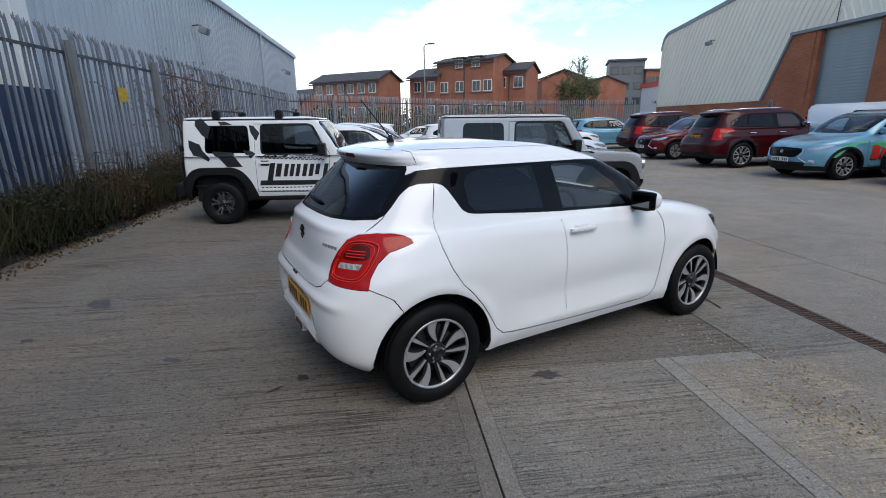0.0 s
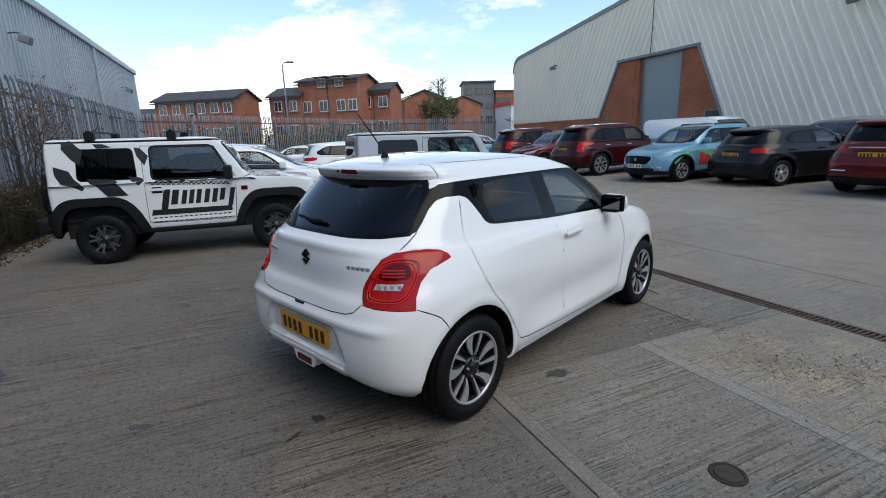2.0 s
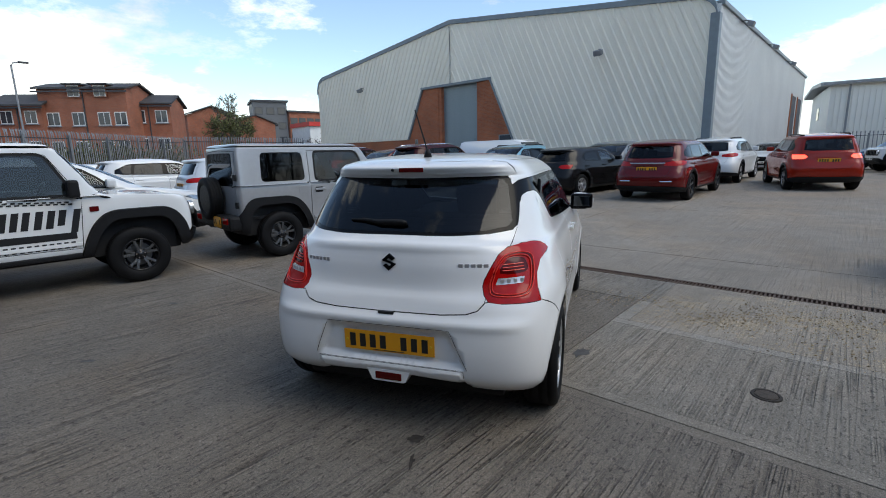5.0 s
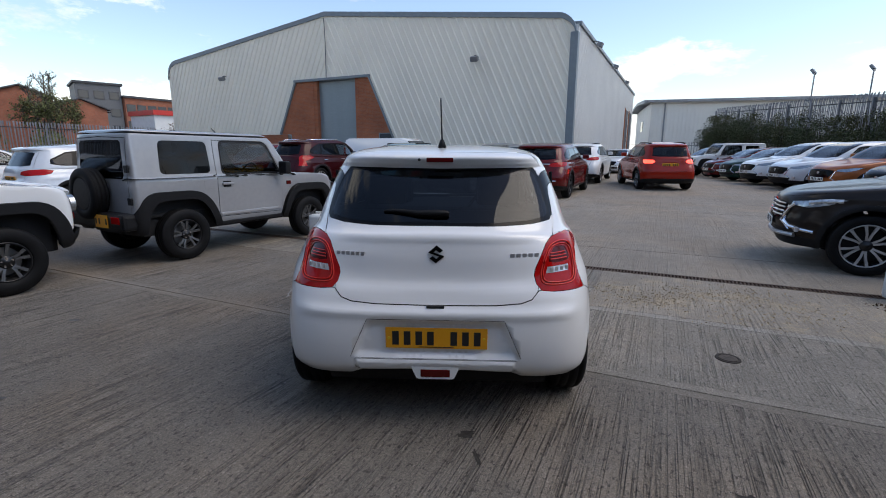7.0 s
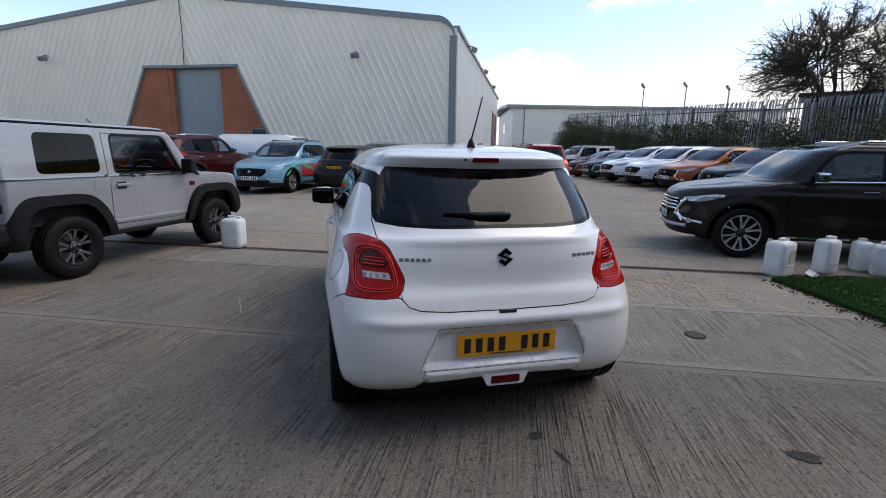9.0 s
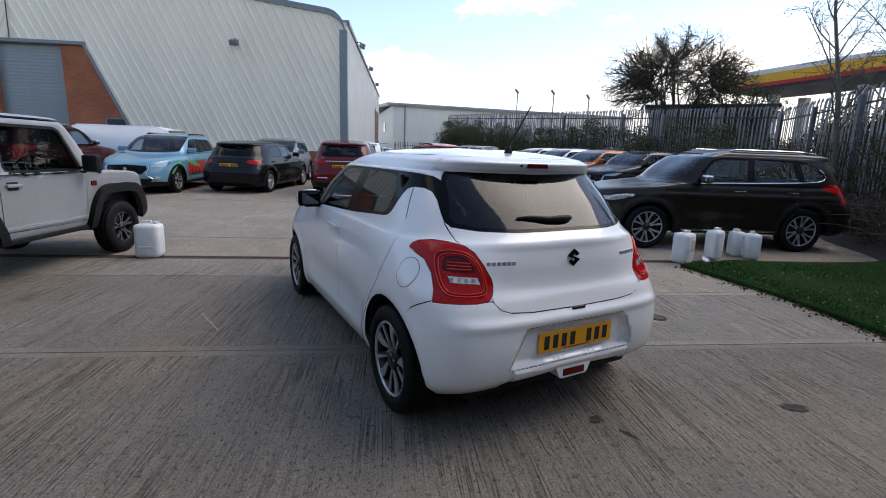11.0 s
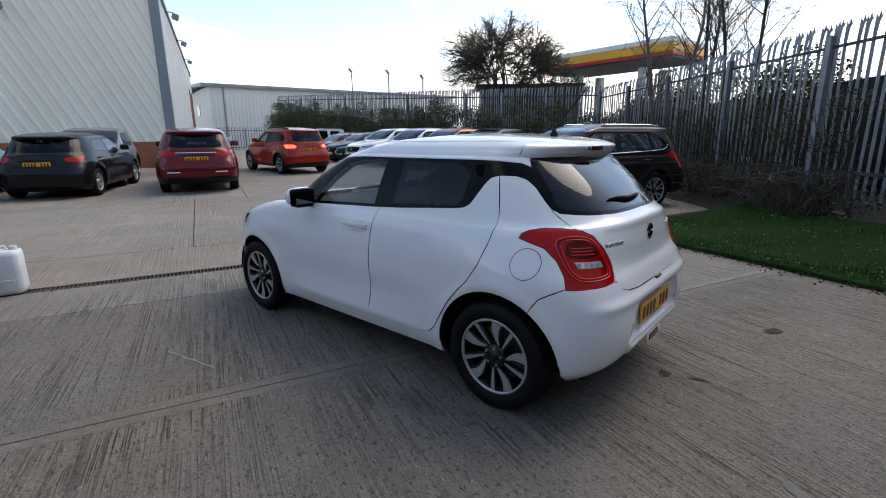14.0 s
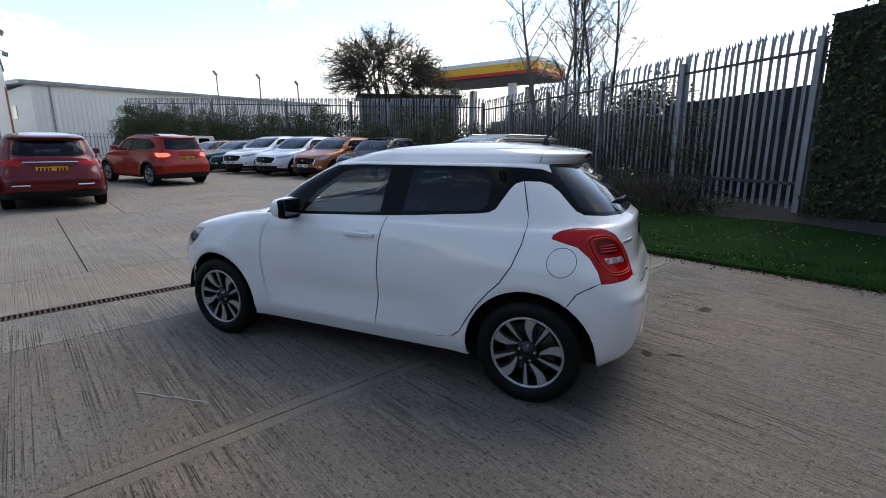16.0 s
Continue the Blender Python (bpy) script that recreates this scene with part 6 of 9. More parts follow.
M_LAMP_CLEAR = material("clear_lamp_lens", (0.62, 0.60, 0.60), 0.12, 0.4, var=0.25, scale=40, coat=1.0)
M_HEAD = material("headlamp_glass", (0.30, 0.33, 0.36), 0.06, 0.6, var=0.3, scale=25, coat=1.0)
M_PLATE_Y = material("yellow_plate", (0.78, 0.34, 0.010), 0.35, var=0.03)
M_PLATE_W = material("white_plate", (0.75, 0.75, 0.72), 0.35, var=0.03)
M_INK = material("black_ink", (0.012, 0.012, 0.012), 0.5, var=0.0)
G_DARK = glass("privacy_glass", (0.75, 0.85, 1.0), 0.08, 0.022)
G_HATCH = glass("glossy_privacy_glass", (0.62, 0.82, 1.0), 0.09, 0.027, 4.6)
G_CLEAR = glass("clear_glass", (0.86, 0.93, 0.95), 0.78)
G_SCREEN = glass("windscreen_glass", (0.80, 0.92, 1.0), 0.62)
G_MID = glass("tinted_glass", (0.8, 0.9, 0.95), 0.30)


# ---- wheels ----
def lathe(prof, seg=40):
    """Turned about the x axis from (x, r) points."""
    bm = bmesh.new()
    rings = [[bm.verts.new((x, r * math.cos(2 * math.pi * j / seg), r * math.sin(2 * math.pi * j / seg))) for j in range(seg)] for x, r in prof]
    for i in range(len(prof) - 1):
        for j in range(seg):
            bm.faces.new((rings[i][j], rings[i][(j + 1) % seg], rings[i + 1][(j + 1) % seg], rings[i + 1][j]))
    return bm


def blade_mesh(pts_in, pts_out, x_face, depth, mat, name):
    """A spoke: polygon in (radius, sideways), with thickness along x."""
    bm = bmesh.new()
    poly = pts_in + pts_out[::-1]
    f = [bm.verts.new((x_face(r), s, r)) for r, s in poly]
    b = [bm.verts.new((x_face(r) - depth, s * 0.9, r)) for r, s in poly]
    n = len(pts_in)
    for i in range(n - 1):
        j, k = len(poly) - 1 - i, len(poly) - 2 - i
        bm.faces.new((f[i], f[i + 1], f[k], f[j]))
        bm.faces.new((b[i], b[j], b[k], b[i + 1]))
    for i in range(len(poly)):
        j = (i + 1) % len(poly)
        bm.faces.new((f[i], b[i], b[j], f[j]))
    bmesh.ops.recalc_face_normals(bm, faces=bm.faces)
    me = finish(bm, name)
    me.materials.append(mat)
    return me


WHEELS = {}


def wheel_meshes(R, width, rim, style, seg):
    key = (R, width, rim, style, seg)
    if key in WHEELS:
        return WHEELS[key]
    h = width / 2
    ty = lathe([(-h * 0.75, rim), (-h * 0.98, rim + 0.02), (-h, (R + rim) / 2), (-h * 0.93, R - 0.022), (-h * 0.78, R - 0.006), (-h * 0.55, R), (-h * 0.50, R - 0.007), (-h * 0.46, R),
                (-h * 0.05, R), (0, R - 0.008), (h * 0.05, R), (h * 0.46, R), (h * 0.50, R - 0.007), (h * 0.55, R), (h * 0.78, R - 0.006), (h * 0.93, R - 0.022), (h, (R + rim) / 2),
                (h * 0.98, rim + 0.02), (h * 0.80, rim + 0.004)], seg)
    bmesh.ops.recalc_face_normals(ty, faces=ty.faces)
    tyre = finish(ty, "tyre")
    tyre.materials.append(M_RUBBER)
    tyre.shade_smooth()
    rm = lathe([(h * 0.80, rim + 0.004), (h * 0.84, rim - 0.004), (h * 0.72, rim - 0.014), (h * 0.2, rim - 0.03), (-h * 0.7, rim - 0.025), (-h * 0.75, rim)], seg)
    bmesh.ops.recalc_face_normals(rm, faces=rm.faces)
    for f in rm.faces:
        f.normal_flip()
    rimm = finish(rm, "rim")
    dark = style in ("blade", "twin", "five_spoke", "dark")
    rimm.materials.append(M_ALLOY_DARK if dark else M_ALLOY)
    rimm.shade_smooth()
    lip = finish(lathe([(h * 0.80, rim + 0.003), (h * 0.87, rim), (h * 0.85, rim - 0.011), (h * 0.74, rim - 0.013)], seg), "rim_lip")
    lip.materials.append(M_ALLOY if style in ("blade", "silver", "twin") else M_ALLOY_DARK)
    lip.shade_smooth()
    disc = finish(lathe([(-h * 0.1, 0.001), (-h * 0.1, rim * 0.72), (-h * 0.25, rim * 0.72), (-h * 0.25, 0.001)], 24), "brake_disc")
    disc.materials.append(M_ALLOY_GREY)
    back = finish(lathe([(-h * 0.4, 0.001), (-h * 0.4, rim - 0.02)], 24), "backing")
    back.materials.append(M_INNER)

    def face(r):
        q = r / rim
        return h * (0.60 + 0.20 * q - 0.22 * max(0, 0.5 - q))

    spokes = []
    if style == "blade":
        for wide, off in ((1.0, 0.0), (0.0, 2 * math.pi / 10 + 0.10)):
            i_, o_ = [], []
            for k, r in enumerate(np.linspace(0.068, rim - 0.004, 10)):
                q = k / 9
                mid = (0.016 - 0.030 * math.sin(q * 2.4) + 0.006 * q) if wide else (0.006 - 0.012 * q)
                w = (0.008 + 0.056 * q ** 0.85) if wide else (0.007 + 0.019 * q)
                i_.append((r, mid - w / 2))
                o_.append((r, mid + w / 2))
            spokes.append((blade_mesh(i_, o_, face, 0.014, M_ALLOY, "spoke"), 5, off))
            i2 = [(r, s - 0.005) for r, s in i_]
            o2 = [(r, s + 0.014) for r, s in o_]
            spokes.append((blade_mesh(i2, o2, lambda r: face(r) - 0.008, 0.03, M_ALLOY_DARK, "spoke_back"), 5, off))
    else:
        n = {"twin": 6, "five_spoke": 5, "silver": 5, "dark": 5}[style]
        mat = {"twin": M_ALLOY, "five_spoke": M_ALLOY_GREY, "silver": M_ALLOY, "dark": M_ALLOY_GREY}[style]
        if style in ("twin", "silver", "five_spoke"):
            for off in (-0.16, 0.16):
                i_ = [(0.05, off * 0.05 - 0.014), (rim * 0.55, off * 0.12 * rim / 0.2 - 0.013), (rim - 0.006, off * 0.30 * rim / 0.2 - 0.018)]
                o_ = [(r, s + 0.026 + 0.012 * (k == 2)) for k, (r, s) in enumerate(i_)]
                spokes.append((blade_mesh(i_, o_, face, 0.02, mat, "spoke"), n, 0.0))
        else:
            i_ = [(0.05, -0.03), (rim * 0.6, -0.022), (rim - 0.005, -0.035)]
            o_ = [(r, -s) for r, s in i_]
            spokes.append((blade_mesh(i_, o_, face, 0.025, mat, "spoke"), n, 0.0))
    hub = finish(lathe([(h * 0.2, 0.065), (h * 0.66, 0.066), (h * 0.72, 0.055), (h * 0.74, 0.030), (h * 0.76, 0.0295), (h * 0.77, 0.001)], 24), "hub_cap")
    hub.materials.append(M_ALLOY_DARK if dark else M_ALLOY)
    hub.shade_smooth()
    nut = bmesh.new()
    add_cyl(nut, 0.010, 0.008, 0.014, 8, Matrix.Translation((h * 0.73, 0, 0.048)) @ Matrix.Rotation(radians(90), 4, "Y"))
    nutm = finish(nut, "wheel_nut")
    nutm.materials.append(M_CHROME)
    WHEELS[key] = (tyre, rimm, lip, disc, back, hub, nutm, spokes)
    return WHEELS[key]


def wheel(root, x, y, R, width, rim, style, seg=40, turn=0.0, name="wheel", m=None):
    """A wheel under its vehicle: outer face towards |x|."""
    tyre, rimm, lip, disc, back, hub, nut, spokes = wheel_meshes(R, width, rim, style, seg)
    t = part(name, tyre, None, root)
    t.matrix_basis = m if m is not None else pose(x, y, R, turn, 0, 0 if x > 0 else 180)
    part("rim", rimm, None, t)
    part("rim_lip", lip, None, t)
    if seg > 30:
        part("brake_disc", disc, None, t)
        for k in range(5):
            part("wheel_nut", nut, None, t, m=Matrix.Rotation(2 * math.pi * k / 5, 4, "X"))
    part("backing", back, None, t)
    part("hub_cap", hub, None, t)
    for me, n, off in spokes:
        for k in range(n):
            part(me.name.split(".")[0], me, None, t, m=Matrix.Rotation(2 * math.pi * k / n + off, 4, "X"))
    return t


def plate(root, m, colour, w=0.52, h=0.111, chars=7):
    """A number plate; its characters are plain bars."""
    p = part("number_plate", box(-w / 2, w / 2, -0.004, 0.004, -h / 2, h / 2, 0.003), colour, root, m=m)
    xs = np.linspace(-w * 0.40, w * 0.40, chars + 1)
    for i, x in enumerate(xs):
        if i == chars // 2 + 1:
            continue
        part("character_bar", box(x - 0.017, x + 0.017, -0.0055, -0.0035, -0.037, 0.037), M_INK, p)
    if w > 0.4:
        part("maker_line", box(-0.09, 0.09, -0.0052, -0.0035, -0.049, -0.045), M_INK, p)
        for x in (-w / 2 + 0.018, w / 2 - 0.018):
            part("fixing_cap", add_cyl(bmesh.new(), 0.007, 0.006, 0.004, 10, Matrix.Translation((x, -0.005, 0.0)) @ Matrix.Rotation(radians(90), 4, "X")), M_YELLOW if colour is M_PLATE_Y else M_WHITE, p)
    return p


def seat(root, x, y, z=0.42, w=0.5):
    s = part("seat", box(x - w / 2, x + w / 2, y - 0.05, y + 0.46, z - 0.12, z + 0.10, 0.05), M_SEAT, root)
    part("backrest", box(x - w / 2, x + w / 2, -0.06, 0.08, 0, 0.58, 0.05, Matrix.Translation((0, y - 0.02, z + 0.05)) @ Matrix.Rotation(radians(14), 4, "X")), M_SEAT, s)
    part("head_rest", box(x - 0.13, x + 0.13, -0.05, 0.05, 0.62, 0.80, 0.04, Matrix.Translation((0, y - 0.05, z + 0.05)) @ Matrix.Rotation(radians(10), 4, "X")), M_SEAT, s)
    return s


def steering_wheel(root, x, y, z, tilt=25):
    bm = bmesh.new()
    n = 28
    m = Matrix.Translation((x, y, z)) @ Matrix.Rotation(radians(90 - tilt), 4, "X")
    pts = [m @ Vector((0.18 * math.cos(2 * math.pi * i / n), 0.18 * math.sin(2 * math.pi * i / n), 0)) for i in range(n + 1)]
    add_tube(bm, pts, 0.015, 8, cap=False)
    s = part("steering_wheel", bm, M_PLASTIC, root, smooth=True)
    part("spoke_bar", box(-0.17, 0.17, -0.03, 0.03, -0.012, 0.012, 0.008, m), M_PLASTIC, s)
    part("boss", box(-0.06, 0.06, -0.07, 0.05, -0.02, 0.03, 0.015, m), M_PLASTIC, s)


# ---- the white hatchback ----
def ease01(x, a, b):
    f = np.clip((x - a) / (b - a), 0, 1)
    return f * f * (3 - 2 * f)


def hatch_deform(p):
    x, y, z = p[..., 0], p[..., 1], p[..., 2]
    side = ease01(x, 0.55, 0.78)
    rr, rf = np.hypot(y, z - 0.30), np.hypot(y - 2.45, z - 0.30)
    dx = 0.013 * np.exp(-((rr - 0.40) / 0.045) ** 2) + 0.012 * np.exp(-((rf - 0.395) / 0.045) ** 2)
    dx = dx + 0.020 * np.exp(-((y + 0.05) / 0.45) ** 2 - ((z - 0.78) / 0.11) ** 2)
    dx = dx + 0.014 * np.exp(-((y - 2.4) / 0.40) ** 2 - ((z - 0.74) / 0.10) ** 2)
    mid = ease01(y, 0.35, 0.8) * (1 - ease01(y, 1.7, 2.05))
    dx = dx - 0.016 * mid * np.exp(-((z - 0.50) / 0.11) ** 2) + 0.006 * mid * np.exp(-((z - 0.33) / 0.035) ** 2)
    x2 = x + dx * side
    rear = 1 - ease01(y, -0.45, -0.25)
    hw = 0.32 + (0.60 - z) / 0.18 * 0.08
    rec = (1 - np.clip((np.abs(x) - hw) / 0.030, 0, 1)) * np.clip((z - 0.400) / 0.022, 0, 1) * (1 - np.clip((z - 0.578) / 0.030, 0, 1))
    lip = (1 - np.clip((np.abs(x) - 0.400) / 0.016, 0, 1)) * ease01(z, 0.31, 0.325) * (1 - np.clip((z - 0.378) / 0.014, 0, 1))
    under = (1 - ease01(np.abs(x), 0.40, 0.43)) * (1 - ease01(z, 0.305, 0.33))
    shelf = np.exp(-((z - 0.640) / 0.028) ** 2) * (1 - ease01(np.abs(x), 0.62, 0.78))
    dent = (1 - ease01(np.abs(x), 0.42, 0.60)) * ease01(z, 0.74, 0.80) * (1 - ease01(z, 0.97, 1.02))
    y2 = y + rear * (0.032 * rec - 0.012 * lip + 0.05 * under + 0.010 * dent - 0.013 * shelf)
    return np.stack([x2, y2, z], -1)


HATCH_ROWS = [
    (0.24, 0.22, 0.20, -0.50, 3.16, 0.812, 0.30, 2.2, 5.2, 2.8),
    (0.33, 0.30, 0.32, -0.562, 3.22, 0.840, 0.30, 2.2, 5.4, 2.8),
    (0.46, 0.45, 0.48, -0.585, 3.255, 0.850, 0.30, 2.2, 5.4, 2.8),
    (0.60, 0.60, 0.62, -0.582, 3.25, 0.854, 0.30, 2.2, 5.2, 2.8),
    (0.685, 0.74, 0.72, -0.560, 3.20, 0.848, 0.30, 2.15, 4.6, 2.8),
    (0.80, 0.86, 0.80, -0.522, 3.08, 0.832, 0.30, 2.1, 3.8, 2.8),
    (0.92, 0.93, 0.86, -0.508, 2.85, 0.818, 0.32, 2.0, 3.4, 2.9),
    (1.015, 0.985, 0.93, -0.485, 2.52, 0.798, 0.34, 1.80, 3.1, 3.2),
    (1.06, 1.03, 1.0, -0.445, 2.16, 0.772, 0.36, 1.55, 3.0, 3.6),
    (1.20, 1.2, 1.17, -0.350, 1.86, 0.712, 0.38, 1.40, 3.2, 4.0),
    (1.332, 1.35, 1.33, -0.242, 1.54, 0.648, 0.38, 1.20, 3.4, 4.0),
    (1.354, 1.387, 1.375, -0.296, 1.40, 0.622, 0.37, 1.09, 3.4, 3.8),
    (1.400, 1.420, 1.414, -0.294, 1.25, 0.592, 0.36, 0.98, 3.3, 3.5),
    (1.437, 1.450, 1.448, -0.120, 1.08, 0.53, 0.36, 0.86, 3.0, 3.0),
    (1.462, 1.473, 1.472, 0.10, 0.80, 0.40, 0.40, 0.68, 2.6, 2.6),
    (1.482, 1.487, 1.487, 0.35, 0.6, 0.2, 0.45, 0.55, 2.2, 2.2),
    (1.488, 1.49, 1.49, 0.5, 0.55, 0.0, 0.52, 0.53, 2, 2)]


def hatchback():
    root = thing("hatchback_car", pose(0.005, 0, 0), "pearl white five-door hatchback parked on the concrete, shiny and clean", "car")
    # one row more keeps the rear screen straight up to the spoiler
    rows = list(HATCH_ROWS)
    for i, zr, yr in ((0, 0.295, -0.50), (1, 0.355, -0.562), (8, 1.06, -0.436), (9, 1.20, -0.285), (10, 1.332, -0.125), (11, 1.372, -0.138), (12, 1.412, -0.150), (13, 1.441, -0.045), (14, 1.464, 0.12)):
        rows[i] = (zr, *rows[i][1:3], yr, *rows[i][4:])
    rows.insert(11, (1.3435, 1.3565, 1.339, -0.114, 1.52, 0.643, 0.38, 1.18, 3.4, 4.0))
    sh = Shell(rows, hatch_deform, [*range(11), 10.15, *range(11, 17)])
    o = sh.outline
    lamp = [("s", -0.100, 0.965), ("s", -0.108, 0.985), ("s", -0.135, 1.003), ("s", -0.20, 1.015), ("s", -0.28, 1.014), ("r", 0.600, 1.005), ("r", 0.565, 0.975), ("r", 0.535, 0.915),
            ("r", 0.505, 0.852), ("r", 0.500, 0.825), ("r", 0.510, 0.785), ("r", 0.535, 0.754), ("r", 0.60, 0.746), ("s", -0.372, 0.742), ("s", -0.350, 0.80), ("s", -0.300, 0.870), ("s", -0.235, 0.925), ("s", -0.15, 0.950)]
    lamp_in = [("r", 0.565, 0.925), ("r", 0.600, 0.965), ("r", 0.665, 0.972), ("r", 0.712, 0.945), ("r", 0.728, 0.865), ("r", 0.722, 0.800), ("r", 0.68, 0.780), ("r", 0.565, 0.785), ("r", 0.540, 0.815), ("r", 0.545, 0.86)]
    lamp_rim = [("r", 0.560, 0.927), ("r", 0.597, 0.971), ("r", 0.666, 0.979), ("r", 0.718, 0.950), ("r", 0.736, 0.866), ("r", 0.730, 0.795), ("r", 0.684, 0.773), ("r", 0.563, 0.779), ("r", 0.534, 0.812), ("r", 0.539, 0.861)]
    rev = [("r", 0.562, 0.830), ("r", 0.690, 0.834), ("r", 0.694, 0.864), ("r", 0.572, 0.862)]
    led = [("r", 0.580, 0.885), ("r", 0.700, 0.885), ("r", 0.694, 0.935), ("r", 0.665, 0.955), ("r", 0.610, 0.950)]
    rear_glass = [("r", 0.0, 1.080), ("r", 0.30, 1.078), ("r", 0.48, 1.084), ("r", 0.585, 1.099), ("r", 0.600, 1.122), ("r", 0.548, 1.305), ("r", 0.52, 1.333), ("r", 0.30, 1.339), ("r", 0.0, 1.341)]
    f_glass = [(1.66, 1.020), (1.00, 1.047), (0.968, 1.324), (1.20, 1.320), (1.335, 1.292), (1.50, 1.178), (1.63, 1.055)]
    r_glass = [(0.835, 1.062), (0.805, 1.325), (0.40, 1.319), (0.315, 1.298), (0.275, 1.245), (0.285, 1.13), (0.325, 1.092)]
    black = [("s", 1.96, 0.992), ("s", 1.0, 1.030), ("s", 0.8, 1.041), ("s", 0.32, 1.079), ("s", 0.27, 1.088), ("s", 0.235, 1.108), ("s", 0.165, 1.222), ("s", 0.14, 1.25), ("s", 0.10, 1.263), ("s", 0.01, 1.262),
             ("s", -0.045, 1.246), ("s", -0.10, 1.205), ("s", -0.16, 1.14), ("s", -0.20, 1.10), ("s", -0.245, 1.082), ("r", 0.606, 1.082), ("r", 0.585, 1.22), ("r", 0.545, 1.337)]
    black_top = [("s", 1.40, 1.331), ("s", 1.55, 1.280), ("s", 1.75, 1.165), ("s", 1.97, 1.028)]
    # between them the line runs along the roof edge
    black_at = o("s", black, closed=False) + [(0.58, 9.86)] + [(a, 9.92) for a in (0.70, 0.90, 1.2, 1.6, 2.0)] + o("s", black_top, closed=False) + [sh.find("s", *black_top[-1][1:])]
    rear_rim = [("r", 0.0, 1.066), ("r", 0.32, 1.064), ("r", 0.50, 1.069), ("r", 0.610, 1.081), ("r", 0.622, 1.118), ("r", 0.566, 1.306), ("r", 0.545, 1.334)]
    rim_a = sh.find("r", 0.540, 1.340)[0]
    rim_at = o("r", rear_rim, closed=False) + [(rim_a, 10.2), (0.0, 10.2)]
    fdoor = [(1.84, 0.99), (1.92, 0.93), (1.965, 0.86), (1.985, 0.72), (1.975, 0.58), (1.958, 0.45), (1.93, 0.345), (1.88, 0.292), (1.80, 0.280), (1.40, 0.282), (1.01, 0.292), (1.008, 0.36), (0.985, 0.52), (0.985, 0.70), (0.978, 0.86),
             (0.962, 0.955), (0.935, 1.04), (0.95, 1.2), (1.2, 1.2), (1.7, 1.06)]
    rdoor = [(1.01, 0.292), (0.56, 0.312), (0.47, 0.325), (0.41, 0.375), (0.355, 0.47), (0.30, 0.555), (0.23, 0.64), (0.165, 0.705), (0.10, 0.805), (0.055, 0.93), (0.043, 1.02), (0.045, 1.08), (0.062, 1.15), (0.095, 1.27), (0.4, 1.3),
             (0.94, 1.3), (0.935, 1.04), (0.962, 0.955), (0.978, 0.86), (0.985, 0.70), (0.985, 0.52), (1.008, 0.36)]
    gate = [("r", 0.0, 0.680), ("r", 0.30, 0.684), ("r", 0.43, 0.694), ("r", 0.485, 0.712), ("r", 0.515, 0.745), ("r", 0.53, 0.80), ("r", 0.60, 0.95), ("r", 0.615, 1.02), ("r", 0.628, 1.09), ("r", 0.552, 1.336), ("r", 0.0, 1.3425)]
    bump = [("r", 0.0, 0.680), ("r", 0.30, 0.684), ("r", 0.43, 0.694), ("r", 0.485, 0.712), ("r", 0.52, 0.752), ("r", 0.62, 0.76), ("s", -0.372, 0.748), ("s", -0.30, 0.712), ("s", -0.255, 0.685), ("s", -0.20, 0.60), ("s", -0.30, 0.35)]
    bump_at = o("s", bump, closed=False) + [sh.find("s", -0.30, 0.35), (0.66, 0.0), (0.0, 0.0)]
    rec_in = [("r", 0.0, 0.422), ("r", 0.398, 0.422), ("r", 0.330, 0.578), ("r", 0.0, 0.578)]
    rec_out = [("r", 0.0, 0.400), ("r", 0.438, 0.400), ("r", 0.346, 0.608), ("r", 0.0, 0.608)]
    head = [(2.62, 0.835), (2.74, 0.82), (2.90, 0.745), (2.97, 0.665), (2.93, 0.64), (2.82, 0.675), (2.70, 0.745)]
